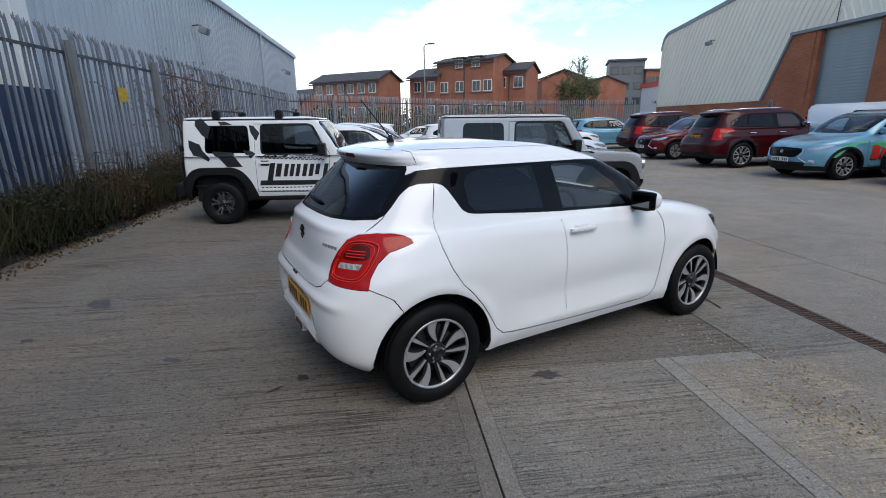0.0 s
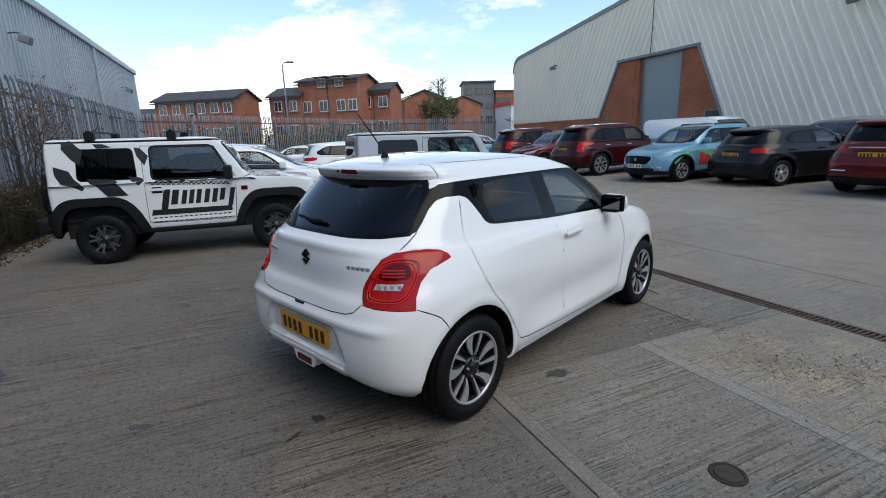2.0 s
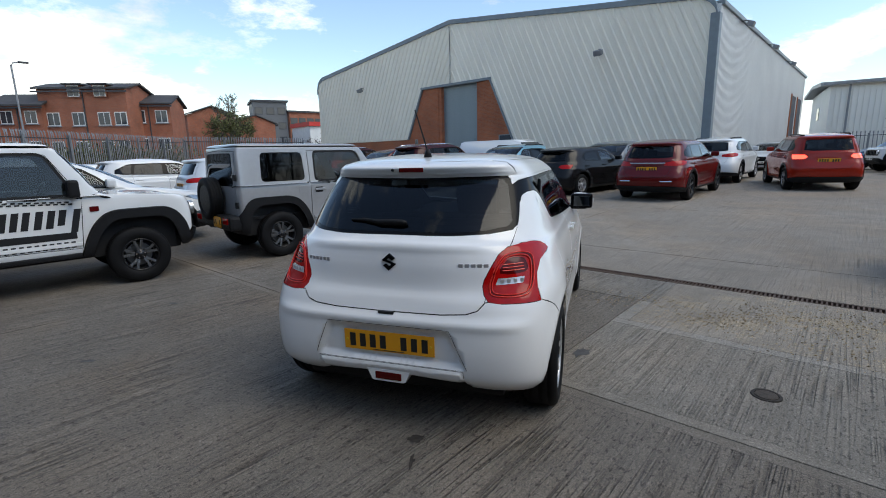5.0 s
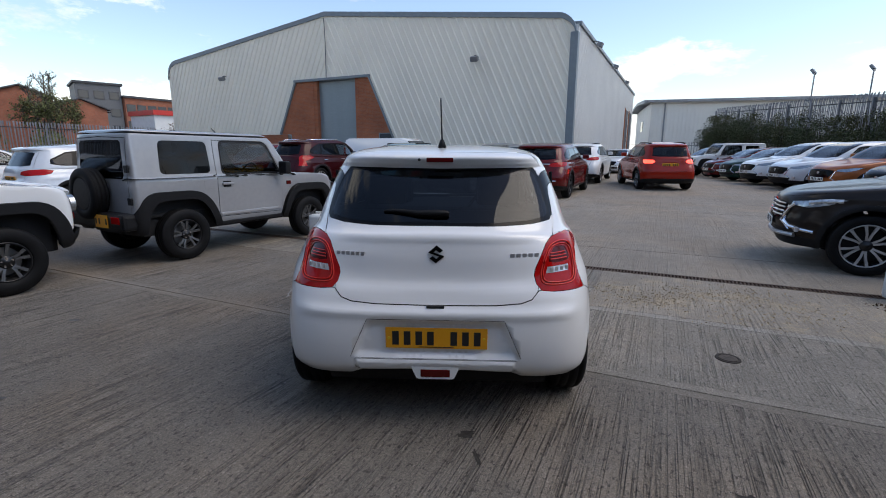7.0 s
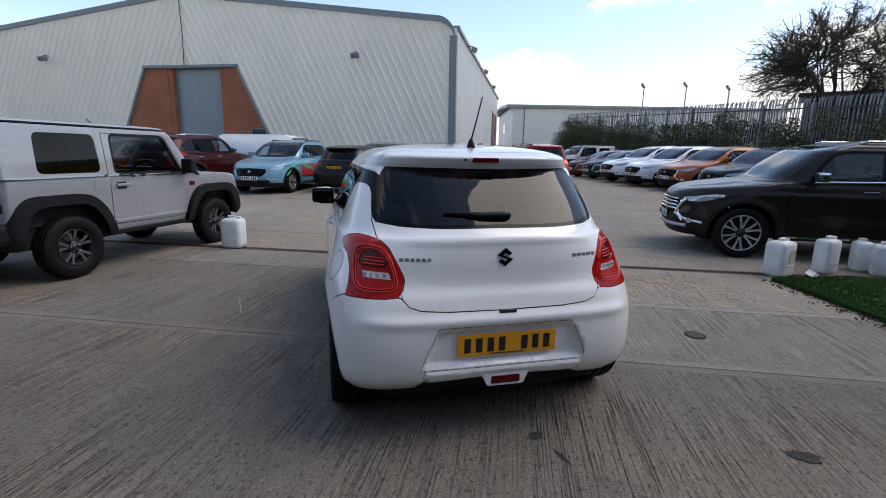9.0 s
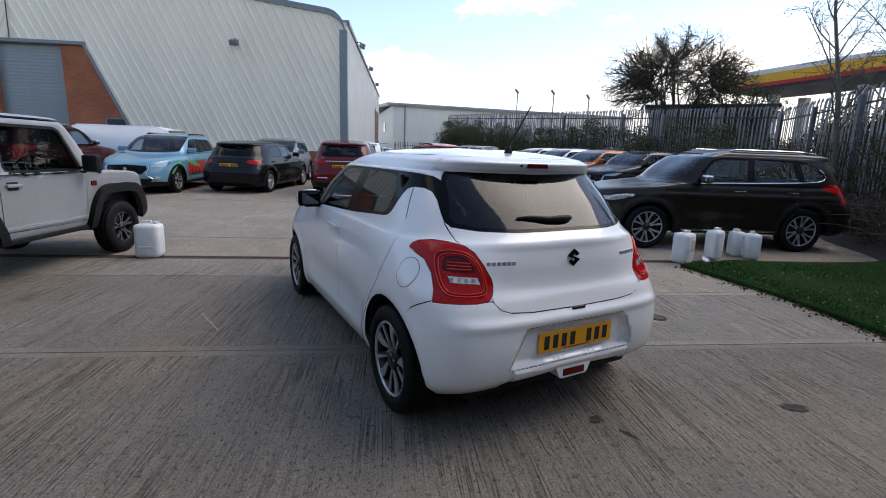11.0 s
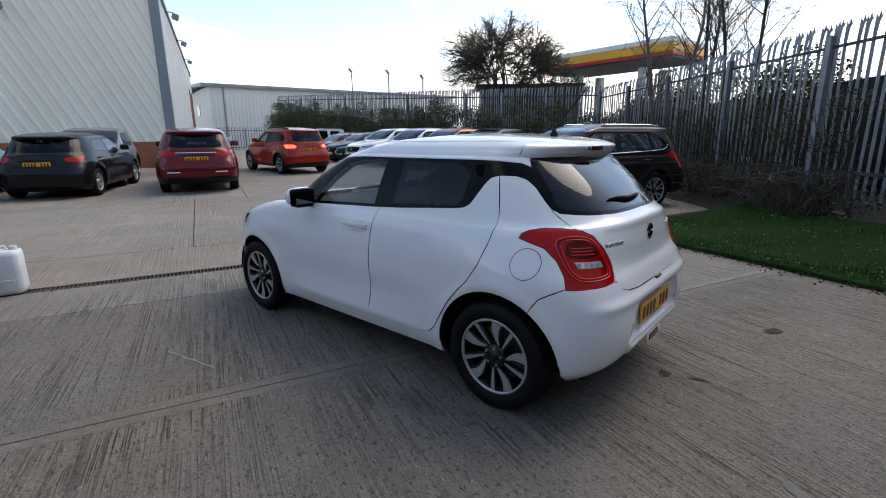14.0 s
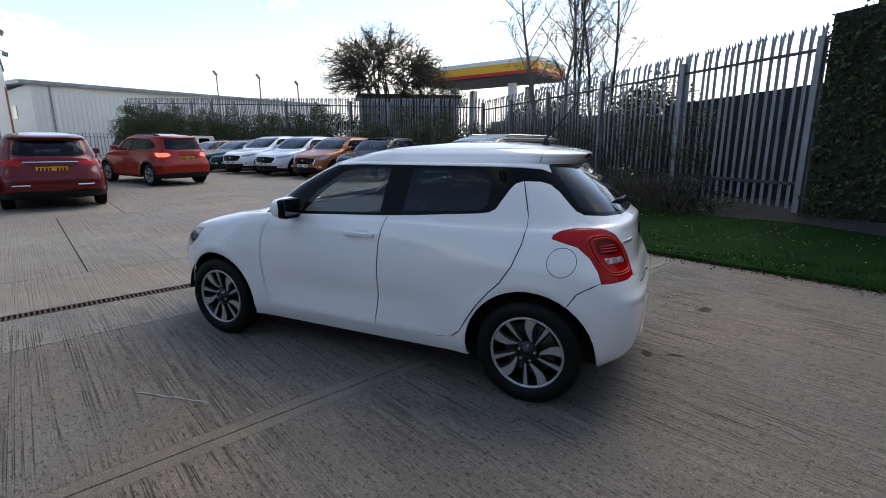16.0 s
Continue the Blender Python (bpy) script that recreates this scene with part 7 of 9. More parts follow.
    regions = [("arch", o("s", circle((0, 0.30), 0.372, 40))), ("arch", o("s", circle((2.45, 0.30), 0.362, 40))),
               ("rev", o("r", rev)), ("led", o("r", smooth_poly([q[1:] for q in led], 3))), ("lamp_in", o("r", smooth_poly([q[1:] for q in lamp_in], 3))), ("lamp_rim", o("r", smooth_poly([q[1:] for q in lamp_rim], 3))), ("lamp", o("s", lamp)),
               ("rear_glass", o("r", rear_glass)), ("rear_rim", rim_at), ("f_glass", o("s", f_glass)), ("r_glass", o("s", r_glass)), ("black", black_at),
               ("spoiler", [(0, 10.2), (0, 12.85), (0.3, 12.82), (0.50, 12.70), (0.59, 12.3), (0.60, 11.3), (0.585, 10.5), (rim_a, 10.2)]),
               ("tailgate", o("r", gate)), ("lip", o("r", [("r", 0.0, 0.322), ("r", 0.400, 0.322), ("r", 0.400, 0.378), ("r", 0.0, 0.378)])), ("lip_edge", o("r", [("r", 0.0, 0.310), ("r", 0.416, 0.310), ("r", 0.416, 0.392), ("r", 0.0, 0.392)])), ("recess_floor", o("r", rec_in)), ("recess", o("r", rec_out)), ("rear_bumper", bump_at), ("fdoor", o("s", fdoor)), ("rdoor", o("s", rdoor)), ("headlamp", o("s", head)),
               ("windscreen", [(3, 8.15), (2.66, 8.15), (2.46, 8.3), (2.36, 9.5), (2.30, 11.4), (2.40, 12.0), (3, 12.15)]),
               ("bonnet", [(3, 4.9), (2.64, 5.1), (2.40, 5.7), (2.30, 7.0), (2.36, 7.7), (3, 7.9)]),
               ("grille", [(3, 1.4), (2.72, 1.4), (2.66, 2.4), (2.70, 3.5), (3, 3.6)]),
               ("front_bumper", [(3, 0), (3, 4.6), (2.62, 4.6), (2.40, 3.6), (2.34, 3.0), (2.30, 0)]),
               ("roof", [(0, 12.85), (0.6, 12.7), (1, 12.62), (2, 12.6), (2.4, 12.45), (3, 12.3), (3, 16), (0, 16)])]
    cut = cut_shell(sh, regions, 130, 104, "body")
    spec = {"body": ("body_side", P_WHITE, "side", "", 0.003, 0.008), "lamp": ("tail_lamp", M_LAMP_RED, "side", "red tail lamp cluster", 0.001, 0.02), "lamp_in": ("lamp_lens", M_LAMP_RED, "side", "", 0.0, 0.004, -0.003), "led": ("brake_light_block", M_LAMP_DARKRED, "side", "", 0.0, 0.004, -0.007), "lip": ("bumper_lip", P_WHITE, "mid", "", 0.0, 0.0), "lip_edge": ("bumper_lip_edge", P_WHITE, "mid", "", 0.0, 0.0), "recess": ("plate_recess", P_WHITE, "mid", "", 0.0, 0.0), "recess_floor": ("plate_recess_floor", P_WHITE, "mid", "", 0.0, 0.0),
            "lamp_rim": ("lamp_ring", M_LAMP_DARKRED, "side", "", 0.0, 0.004, 0.0005), "rev": ("reversing_lens", M_LAMP_CLEAR, "side", "clear reversing lens", 0.001, 0.004, -0.002),
            "rear_glass": ("rear_window", G_HATCH, "mid", "dark privacy glass", 0.0, 0.0), "rear_rim": ("rear_window_trim", M_GLOSSBLACK, "mid", "", 0.0, 0.008, -0.001),
            "f_glass": ("front_door_glass", G_CLEAR, "side", "clear glass", 0.0, 0.0), "r_glass": ("rear_door_glass", G_HATCH, "side", "dark privacy glass", 0.0, 0.0),
            "black": ("window_surround", M_GLOSSBLACK, "side", "black pillars and window frames", 0.001, 0.01), "spoiler": ("roof_spoiler", P_WHITE, "mid", "", 0.0025, 0.014),
            "tailgate": ("tailgate", P_WHITE, "mid", "", 0.003, 0.008), "rear_bumper": ("rear_bumper", P_WHITE, "mid", "", 0.003, 0.008), "fdoor": ("front_door", P_WHITE, "side", "", 0.0034, 0.007),
            "rdoor": ("rear_door", P_WHITE, "side", "", 0.0034, 0.007), "headlamp": ("headlamp", M_HEAD, "side", "", 0.002, 0.02), "windscreen": ("windscreen", G_CLEAR, "mid", "", 0.0, 0.0),
            "bonnet": ("bonnet", P_WHITE, "mid", "", 0.0028, 0.018), "grille": ("grille", M_GLOSSBLACK, "mid", "", 0.002, 0.02, -0.008), "front_bumper": ("front_bumper", P_WHITE, "mid", "", 0.002, 0.015),
            "roof": ("roof", P_WHITE, "mid", "", 0.0015, 0.006)}
    made = shell_parts(root, sh, cut, spec)
    liner(root, sh, cut, ("body", "tailgate", "rear_bumper", "fdoor", "rdoor", "bonnet", "front_bumper", "black", "roof", "spoiler", "headlamp", "grille", "lamp", "lamp_in", "lamp_rim", "rev", "led"), 0.045)

    def on(view, u, z, side=1, lift=0.0):
        a, t = sh.find(view, u, z)
        p, n = sh.at(a, t), sh.normal(np.array(a), np.array(t))
        p = p + n * lift
        return Vector((p[0] * side, p[1], p[2])), Vector((n[0] * side, n[1], n[2]))

    # light guides, LED rows and the divided reversing lens of the tail lamps
    def offset_ring(poly, k):
        c = np.mean([q[1:] for q in poly], axis=0)
        return [(c[0] + (q[1] - c[0]) * k, c[1] + (q[2] - c[1]) * k) for q in poly]

    for s in (1, -1):
        lens = made["lamp_in", s]
        for k, r in ((1.05, 0.0042), (0.93, 0.0036)):
            pts = [on("r", x, z, s, 0.001)[0] for x, z in smooth_poly(offset_ring(lamp_in, k), 4)]
            part("light_guide", add_tube(bmesh.new(), pts + pts[:1], r, 6, cap=False), M_LAMP_BRIGHT, lens, smooth=True)
        for z in (0.897, 0.912, 0.927):
            row = part("led_row", add_tube(bmesh.new(), [on("r", x, z, s, -0.005)[0] for x in np.linspace(0.592, 0.690 - 0.25 * (z - 0.897), 7)], 0.0035, 6), M_LAMP_BRIGHT, lens)
        for x in (0.592, 0.622, 0.652, 0.682):
            p, n = on("r", x, 0.848, s, 0.0)
            part("lens_facet", box(-0.009, 0.009, -0.003, 0.002, -0.011, 0.011, 0.002, Matrix.Translation(p) @ Matrix.Rotation(math.atan2(n.x, -n.y), 4, "Z")), M_LAMP_CLEAR if x < 0.66 else M_ALLOY, made["rev", s])
    # fuel flap on the near side of the left quarter
    ring = cut_shell(sh, [("flap", o("s", circle((-0.165, 0.845), 0.073, 36), 0.02)), ("ring", o("s", circle((-0.165, 0.845), 0.0765, 36), 0.02))], 60, 60)
    part("fuel_flap_seam", panel_mesh("fuel_flap_seam", sh, *ring["ring"], (-1,), 0, 0, 0.0006, M_INK), None, root)
    part("fuel_flap", panel_mesh("fuel_flap", sh, *ring["flap"], (-1,), 0, 0.002, 0.0016, P_WHITE), None, root)
    # door handles
    for s in (1, -1):
        p, n = on("s", 1.12, 0.902, s)
        m = Matrix.Translation(p) @ Matrix(((n.x, 0, 0, 0), (n.y, 1, 0, 0), (n.z, 0, 1, 0), (0, 0, 0, 1)))
        h = part("door_handle", box(0.016, 0.034, -0.112, 0.112, -0.014, 0.014, 0.009, m), P_WHITE, made["fdoor", s])
        part("handle_foot", box(-0.005, 0.022, 0.070, 0.105, -0.013, 0.013, 0.006, m), P_WHITE, h)
        part("handle_foot", box(-0.005, 0.022, -0.105, -0.065, -0.013, 0.013, 0.006, m), P_WHITE, h)
        part("handle_cup", box(-0.004, 0.0015, -0.062, 0.068, -0.03, 0.033, 0.002, m), P_WHITE, h)
        q, n = on("s", 0.215, 1.275, s, 0.004)
        part("rear_door_handle", box(-0.006, 0.012, -0.018, 0.018, -0.055, 0.045, 0.007, Matrix.Translation(q) @ Matrix.Rotation(radians(-14), 4, "X")), M_GLOSSBLACK, made["rdoor", s])
        # mirror
        mm = Matrix.Translation((s * 0.885, 1.665, 1.052))
        bm = bmesh.new()
        bmesh.ops.create_uvsphere(bm, u_segments=24, v_segments=14, radius=1.0)
        for v in bm.verts:
            x, y, z = v.co
            k = 3.0
            r = (abs(x) ** k + abs(y) ** k + abs(z) ** k) ** (-1 / k)
            v.co = Vector((0.098 * x * r, (0.085 if y > 0 else 0.02) * y * r, 0.070 * z * r * (1 - 0.12 * x * s)))
        bm.transform(mm)
        mir = part("door_mirror", bm, P_WHITE, root, "white door mirror with a black back", smooth=True)
        part("mirror_shell", box(-0.093, 0.093, -0.050, 0.004, -0.065, 0.065, 0.026, mm), M_GLOSSBLACK, mir)
        part("mirror_glass", box(-0.070, 0.070, -0.052, -0.046, -0.046, 0.046, 0.004, mm), M_MIRROR, mir)
        part("mirror_arm", box(-0.16 if s > 0 else -0.04, 0.04 if s > 0 else 0.16, -0.025, 0.035, -0.075, -0.035, 0.012, mm), M_GLOSSBLACK, mir)
    # wheels, arches, underside
    for x in (0.762, -0.762):
        for y in (0.0, 2.45):
            wheel(root, x, y, 0.305, 0.195, 0.212, "blade", 56, turn=17 * y + 9 * x)
            b = bmesh.new()
            n = 24
            for i in range(n + 1):
                an = math.pi * (0.02 + 0.96 * i / n)
                c, q = math.cos(an), math.sin(an)
                for xx in (0.52, 0.815):
                    b.verts.new((math.copysign(xx, x), y + 0.378 * c, 0.30 + 0.378 * q))
            b.verts.ensure_lookup_table()
            for i in range(n):
                b.faces.new([b.verts[k] for k in (2 * i, 2 * i + 1, 2 * i + 3, 2 * i + 2)])
            part("arch_liner", b, M_PLASTIC, root)
    part("underbody", box(-0.60, 0.60, -0.42, 3.0, 0.195, 0.40, 0.03), M_PLASTIC, root)
    part("floor_pan", box(-0.76, 0.76, 0.40, 2.05, 0.205, 0.34, 0.02), M_PLASTIC, root)
    ex = bmesh.new()
    add_tube(ex, [(-0.42, -0.20, 0.24), (-0.42, -0.34, 0.235), (-0.42, -0.38, 0.22)], 0.022, 10)
    part("exhaust_pipe", ex, M_STEEL_DARK, root)
    # rear details
    plate(root, pose(0.005, -0.566, 0.507, 1, 0, 0), M_PLATE_Y)
    fb = bmesh.new()
    add_wall_poly(fb, [(-0.125, 0.352), (0.125, 0.352), (0.098, 0.292), (0.085, 0.286), (-0.085, 0.286), (-0.098, 0.292)], -0.574, -0.50)
    fog = part("fog_lamp_housing", fb, P_WHITE, root)
    part("fog_lens", box(-0.076, 0.076, -0.579, -0.56, 0.298, 0.338, 0.004), M_LAMP_DARKRED, fog, "red fog lamp lens")
    part("boot_handle", box(-0.045, 0.045, -0.575, -0.535, 0.667, 0.682, 0.004), M_INK, made["tailgate"])
    p, n = on("r", 0.0, 1.396)
    part("brake_light", box(-0.075, 0.075, p.y - 0.006, p.y + 0.03, 1.381, 1.407, 0.005), M_LAMP_DARKRED, made["spoiler"], "dark red high brake light")
    part("washer_jet", add_cyl(bmesh.new(), 0.009, 0.008, 0.02, 10, Matrix.Translation((-0.115, p.y + 0.004, 1.395)) @ Matrix.Rotation(radians(90), 4, "X")), M_INK, made["spoiler"])
    # wiper on the rear glass
    wp = bmesh.new()
    ring_pts = []
    for x, hgt, lift in ((-0.285, 0.005, 0.014), (-0.20, 0.010, 0.020), (-0.10, 0.014, 0.026), (0.0, 0.017, 0.032), (0.045, 0.013, 0.030), (0.062, 0.007, 0.024)):
        q, n = on("r", abs(x), 1.112 + 0.012 * (x < -0.1), 1 if x > 0 else -1)
        up = Vector((0, 0.45, 0.9))
        ring_pts.append([wp.verts.new(q + n * 0.004 - up * hgt), wp.verts.new(q + n * lift - up * hgt * 0.6), wp.verts.new(q + n * lift + up * hgt * 0.6), wp.verts.new(q + n * 0.004 + up * hgt)])
    for i in range(len(ring_pts) - 1):
        for j in range(4):
            wp.faces.new((ring_pts[i][j], ring_pts[i][(j + 1) % 4], ring_pts[i + 1][(j + 1) % 4], ring_pts[i + 1][j]))
    wp.faces.new(ring_pts[0])
    wp.faces.new(ring_pts[-1])
    bmesh.ops.recalc_face_normals(wp, faces=wp.faces)
    part("rear_wiper", wp, M_PLASTIC, root, smooth=True)
    # badges: plain shapes
    p, n = on("r", 0.0, 0.928)
    bd = bmesh.new()
    for q in ([(-0.040, 0.010), (0.002, 0.046), (0.034, 0.020), (0.018, 0.009), (0.0, 0.023), (-0.014, 0.011)], [(0.040, -0.010), (-0.002, -0.046), (-0.034, -0.020), (-0.018, -0.009), (0.0, -0.023), (0.014, -0.011)], [(-0.040, 0.009), (-0.014, 0.010), (0.040, -0.009), (0.014, -0.010)]):
        add_wall_poly(bd, [(x, z + 0.93) for x, z in q], p.y - 0.010, p.y + 0.003)
    # black stands in for dark ground mirrored in the chrome emblem
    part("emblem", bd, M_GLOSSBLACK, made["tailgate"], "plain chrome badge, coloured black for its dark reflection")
    for x0, n_, w in ((-0.522, 6, 0.0235), (0.372, 5, 0.028)):
        for i in range(n_):
            x = x0 + i * w * 1.12
            q, nn = on("r", abs(x + w / 2), 0.924, 1 if x > 0 else -1)
            part("badge_bar", box(-w / 2 + 0.003, w / 2 - 0.002, -0.004, 0.006, -0.010, 0.010, 0.002, Matrix.Translation(q) @ Matrix.Rotation(math.atan2(nn.x, -nn.y), 4, "Z") @ Matrix.Shear("XZ", 4, (0.25, 0.0))), M_ALLOY, made["tailgate"])
    # roof aerial
    ae = bmesh.new()
    bmesh.ops.create_cone(ae, cap_ends=True, segments=16, radius1=0.028, radius2=0.011, depth=0.05, matrix=Matrix.Translation((0, 0.135, 1.488)))
    aer = part("aerial_base", ae, M_PLASTIC, root, smooth=True)
    part("aerial_mast", add_tube(bmesh.new(), [(0, 0.135, 1.50), (0, 0.035, 1.62), (0, -0.06, 1.735)], 0.0055, 8, 0.0035), M_PLASTIC, aer)
    # cabin
    part("cabin_floor", box(-0.68, 0.68, -0.30, 2.1, 0.40, 0.44), M_INNER, root)
    d = bmesh.new()
    add_wall_poly(d, [(1.45, 0.55), (1.40, 0.85), (1.46, 0.955), (1.80, 0.985), (2.05, 0.99), (2.05, 0.55)], -0.66, 0.66)
    bmesh.ops.transform(d, matrix=Matrix.Rotation(radians(90), 4, "Z") @ Matrix.Scale(-1, 4, (0, 1, 0)), verts=d.verts)
    bmesh.ops.recalc_face_normals(d, faces=d.faces)
    dash = part("dashboard", d, M_INNER, root)
    part("screen", box(-0.11, 0.11, 1.385, 1.40, 0.84, 0.945, 0.006), M_GLOSSBLACK, dash)
    for x in (-0.36, 0.36):
        seat(root, x, 0.78)
    for x in (-0.34, 0.34):
        seat(root, x, 0.24, 0.46, 0.6)
    steering_wheel(root, 0.36, 1.33, 0.92)
    part("rear_view_mirror", box(-0.12, 0.12, 1.24, 1.27, 1.27, 1.335, 0.012), M_PLASTIC, root)
    part("parcel_shelf", box(-0.55, 0.55, -0.36, -0.10, 0.985, 1.0), M_INNER, root)
    return root


hatchback()


# ---- other vehicles: the same shell, stretched, with their own openings ----
class Warp:
    """Carries the hatchback's numbers over to another vehicle's size."""

    def __init__(self, wb, ohr, ohf, width, height, belt, clear, R):
        self.wb, self.ohr, self.ohf, self.R = wb, ohr, ohf, R
        self.k = width / 2 / 0.854
        self.zs = ([0, 0.22, 1.03, 1.49], [0, clear, belt, height])

    def y(self, y):
        return y * self.ohr / 0.585 if y < 0 else (y * self.wb / 2.45 if y < 2.45 else self.wb + (y - 2.45) * self.ohf / 0.805)

    def z(self, z):
        return float(np.interp(z, *self.zs))

    def rows(self, upright=0.0, box=0.0, nose=0.0, steep=0.0):
        out = []
        base = self.y(-0.50)
        for i, (zr, zs, zf, yr, yf, w, cr, cf, nr, nf) in enumerate(HATCH_ROWS):
            y = self.y(yr)
            if 7 <= i <= 12:
                y = y + (base - y) * upright
            elif i == 13:
                y = y + (base - y) * upright * 0.7
            yfront = self.y(yf)
            if 3 <= i <= 6:
                yfront = yfront + nose * (self.y(3.22) - yfront) * (1 - (i - 3) / 6)
            if i >= 9:  # a steeper screen carries the roof forward
                yfront += steep * min(1.0, (i - 8) / 2.5)
                cf = cf + steep * 0.9 * min(1.0, (i - 8) / 2.5)
            ww = w * self.k
            if 8 <= i <= 13:
                ww = ww * (1 + 0.06 * box)
            out.append((self.z(zr), self.z(zs), self.z(zf), y, yfront, ww, self.y(cr), self.y(cf), nr + box, nf))
        return out

    def s(self, pts):
        return [(self.y(y), self.z(z)) for y, z in pts]

    def r(self, pts):
        return [(x * self.k, self.z(z)) for x, z in pts]


SIDE_GLASS = {
    "suv": ([(1.66, 1.03), (0.98, 1.045), (0.95, 1.325), (1.20, 1.325), (1.335, 1.295), (1.50, 1.18)], [(0.86, 1.05), (0.84, 1.325), (0.20, 1.318), (0.13, 1.07)], [(0.05, 1.075), (0.12, 1.315), (0.0, 1.30), (-0.19, 1.17), (-0.20, 1.12), (-0.12, 1.085)]),
    "big": ([(1.68, 1.03), (0.98, 1.045), (0.95, 1.335), (1.36, 1.335), (1.47, 1.305), (1.60, 1.18)], [(0.86, 1.05), (0.84, 1.335), (0.20, 1.328), (0.13, 1.07)], [(0.05, 1.075), (0.12, 1.325), (0.0, 1.31), (-0.19, 1.17), (-0.20, 1.12), (-0.12, 1.085)]),
    "hatch": ([(1.66, 1.03), (0.98, 1.045), (0.95, 1.325), (1.20, 1.325), (1.335, 1.295), (1.50, 1.18)], [(0.86, 1.05), (0.84, 1.325), (0.35, 1.30), (0.14, 1.16), (0.20, 1.08)], None),
}


CUTS = {}


def road_car(m, label, paint, dims, style="suv", upright=0.45, box_=0.6, nose=0.3, clad=True, rails=None, wheels="twin", front_plate=True, lamps="wide", group="", glass_r=None, na=52, nt=52, lit=False, deco=None, mirror=None, name="parked_car", scale=1.0, fgl=None):
    """A parked car. dims: wheelbase, rear and front overhang, width, height, belt, ground clearance, wheel radius."""
    root = thing(name, m @ Matrix.Scale(scale, 4), label, "car", group)
    wb, ohr, ohf, width, height, belt, clear, R = dims
    w = Warp(*dims)

    def bulge(p):
        x, y, z = p[..., 0], p[..., 1], p[..., 2]
        side = ease01(x, 0.6 * width / 2, 0.9 * width / 2)
        rr, rf = np.hypot(y, z - R), np.hypot(y - wb, z - R)
        dx = 0.022 * np.exp(-((rr - R - 0.09) / 0.06) ** 2) + 0.022 * np.exp(-((rf - R - 0.09) / 0.06) ** 2)
        mid = ease01(y, 0.3, 0.8) * (1 - ease01(y, wb - 0.8, wb - 0.4))
        dx = dx - 0.03 * mid * np.exp(-((z - 0.45 * belt) / 0.15) ** 2) + 0.012 * np.exp(-((z - 0.80 * belt) / 0.05) ** 2)
        return np.stack([x + dx * side, y, z], -1)

    sh = Shell(w.rows(upright, box_, nose, 0.20 if style == "big" else 0.0), bulge)
    o = lambda v, p: sh.outline(v, p, 0.07)
    sg = SIDE_GLASS[style]
    reg = [("arch", o("s", circle((0, R), R + 0.065, 26))), ("arch", o("s", circle((wb, R), R + 0.065, 26)))]
    if clad:
        reg += [("clad_r", o("s", circle((0, R), R + 0.125, 26))), ("clad_f", o("s", circle((wb, R), R + 0.125, 26)))]
    wide = {"wide": [("s", -0.20, 0.97), ("s", -0.30, 1.00), ("r", 0.55, 0.985), ("r", 0.40, 0.95), ("r", 0.40, 0.885), ("r", 0.55, 0.87), ("s", -0.33, 0.88), ("s", -0.24, 0.91)],
            "tall": [("s", -0.22, 1.04), ("r", 0.60, 1.04), ("r", 0.585, 0.98), ("r", 0.66, 0.74), ("s", -0.36, 0.72), ("s", -0.36, 0.88), ("s", -0.22, 0.93), ("s", -0.14, 0.985)],
            "low": [("s", -0.25, 0.96), ("s", -0.34, 0.965), ("r", 0.52, 0.96), ("r", 0.46, 0.90), ("r", 0.55, 0.85), ("s", -0.35, 0.85), ("s", -0.30, 0.89)]}[lamps]
    conv = lambda q: (q[0], w.y(q[1]) if q[0] == "s" else q[1] * w.k, w.z(q[2]))
    reg.append(("tail", o("s", [conv(q) for q in wide])))
    reg.append(("rear_glass", o("r", w.r([(0.0, 1.06), (0.35, 1.06), (0.54, 1.08), (0.50, 1.31), (0.45, 1.325), (0.0, 1.335)]))))
    for i, g in enumerate(sg):
        if g:
            reg.append(("glass_f" if i == 0 else "glass_r", o("s", w.s(g))))
    top = [(1.74, 1.01), (0.9, 1.03), (0.1, 1.055), (-0.10, 1.065), (-0.215, 1.10), (-0.20, 1.19), (0.0, 1.325), (0.15, 1.345), (0.80, 1.352), (1.10, 1.35), (1.28, 1.335), (1.38, 1.30), (1.54, 1.185)]
    if style == "hatch":
        top = [(1.74, 1.01), (0.9, 1.03), (0.25, 1.055), (0.16, 1.08), (0.08, 1.16), (0.20, 1.27), (0.38, 1.335), (0.80, 1.352), (1.10, 1.35), (1.28, 1.335), (1.38, 1.30), (1.54, 1.185)]
    if style == "big":
        top = [(1.76, 1.01), (0.9, 1.03), (0.1, 1.055), (-0.10, 1.065), (-0.215, 1.10), (-0.20, 1.19), (0.0, 1.325), (0.15, 1.352), (0.80, 1.36), (1.30, 1.36), (1.44, 1.345), (1.52, 1.31), (1.66, 1.185)]
    reg.append(("frame", o("s", w.s(top))))
    reg.append(("head", o("s", [conv(q) for q in (("s", 2.66, 0.80), ("s", 2.80, 0.81), ("s", 2.98, 0.77), ("f", 0.50, 0.745), ("f", 0.50, 0.695), ("s", 2.98, 0.685), ("s", 2.82, 0.73))])))
    reg.append(("windscreen", [(3, 8.15), (2.66, 8.15), (2.46, 8.3), (2.36, 9.5), (2.30, 11.3), (2.40, 11.9), (3, 12.0)]))
    reg.append(("grille", o("f", [(q[0] * w.k, w.z(q[1])) for q in ((0.0, 0.50), (0.36, 0.52), (0.46, 0.64), (0.44, 0.72), (0.0, 0.74))])))
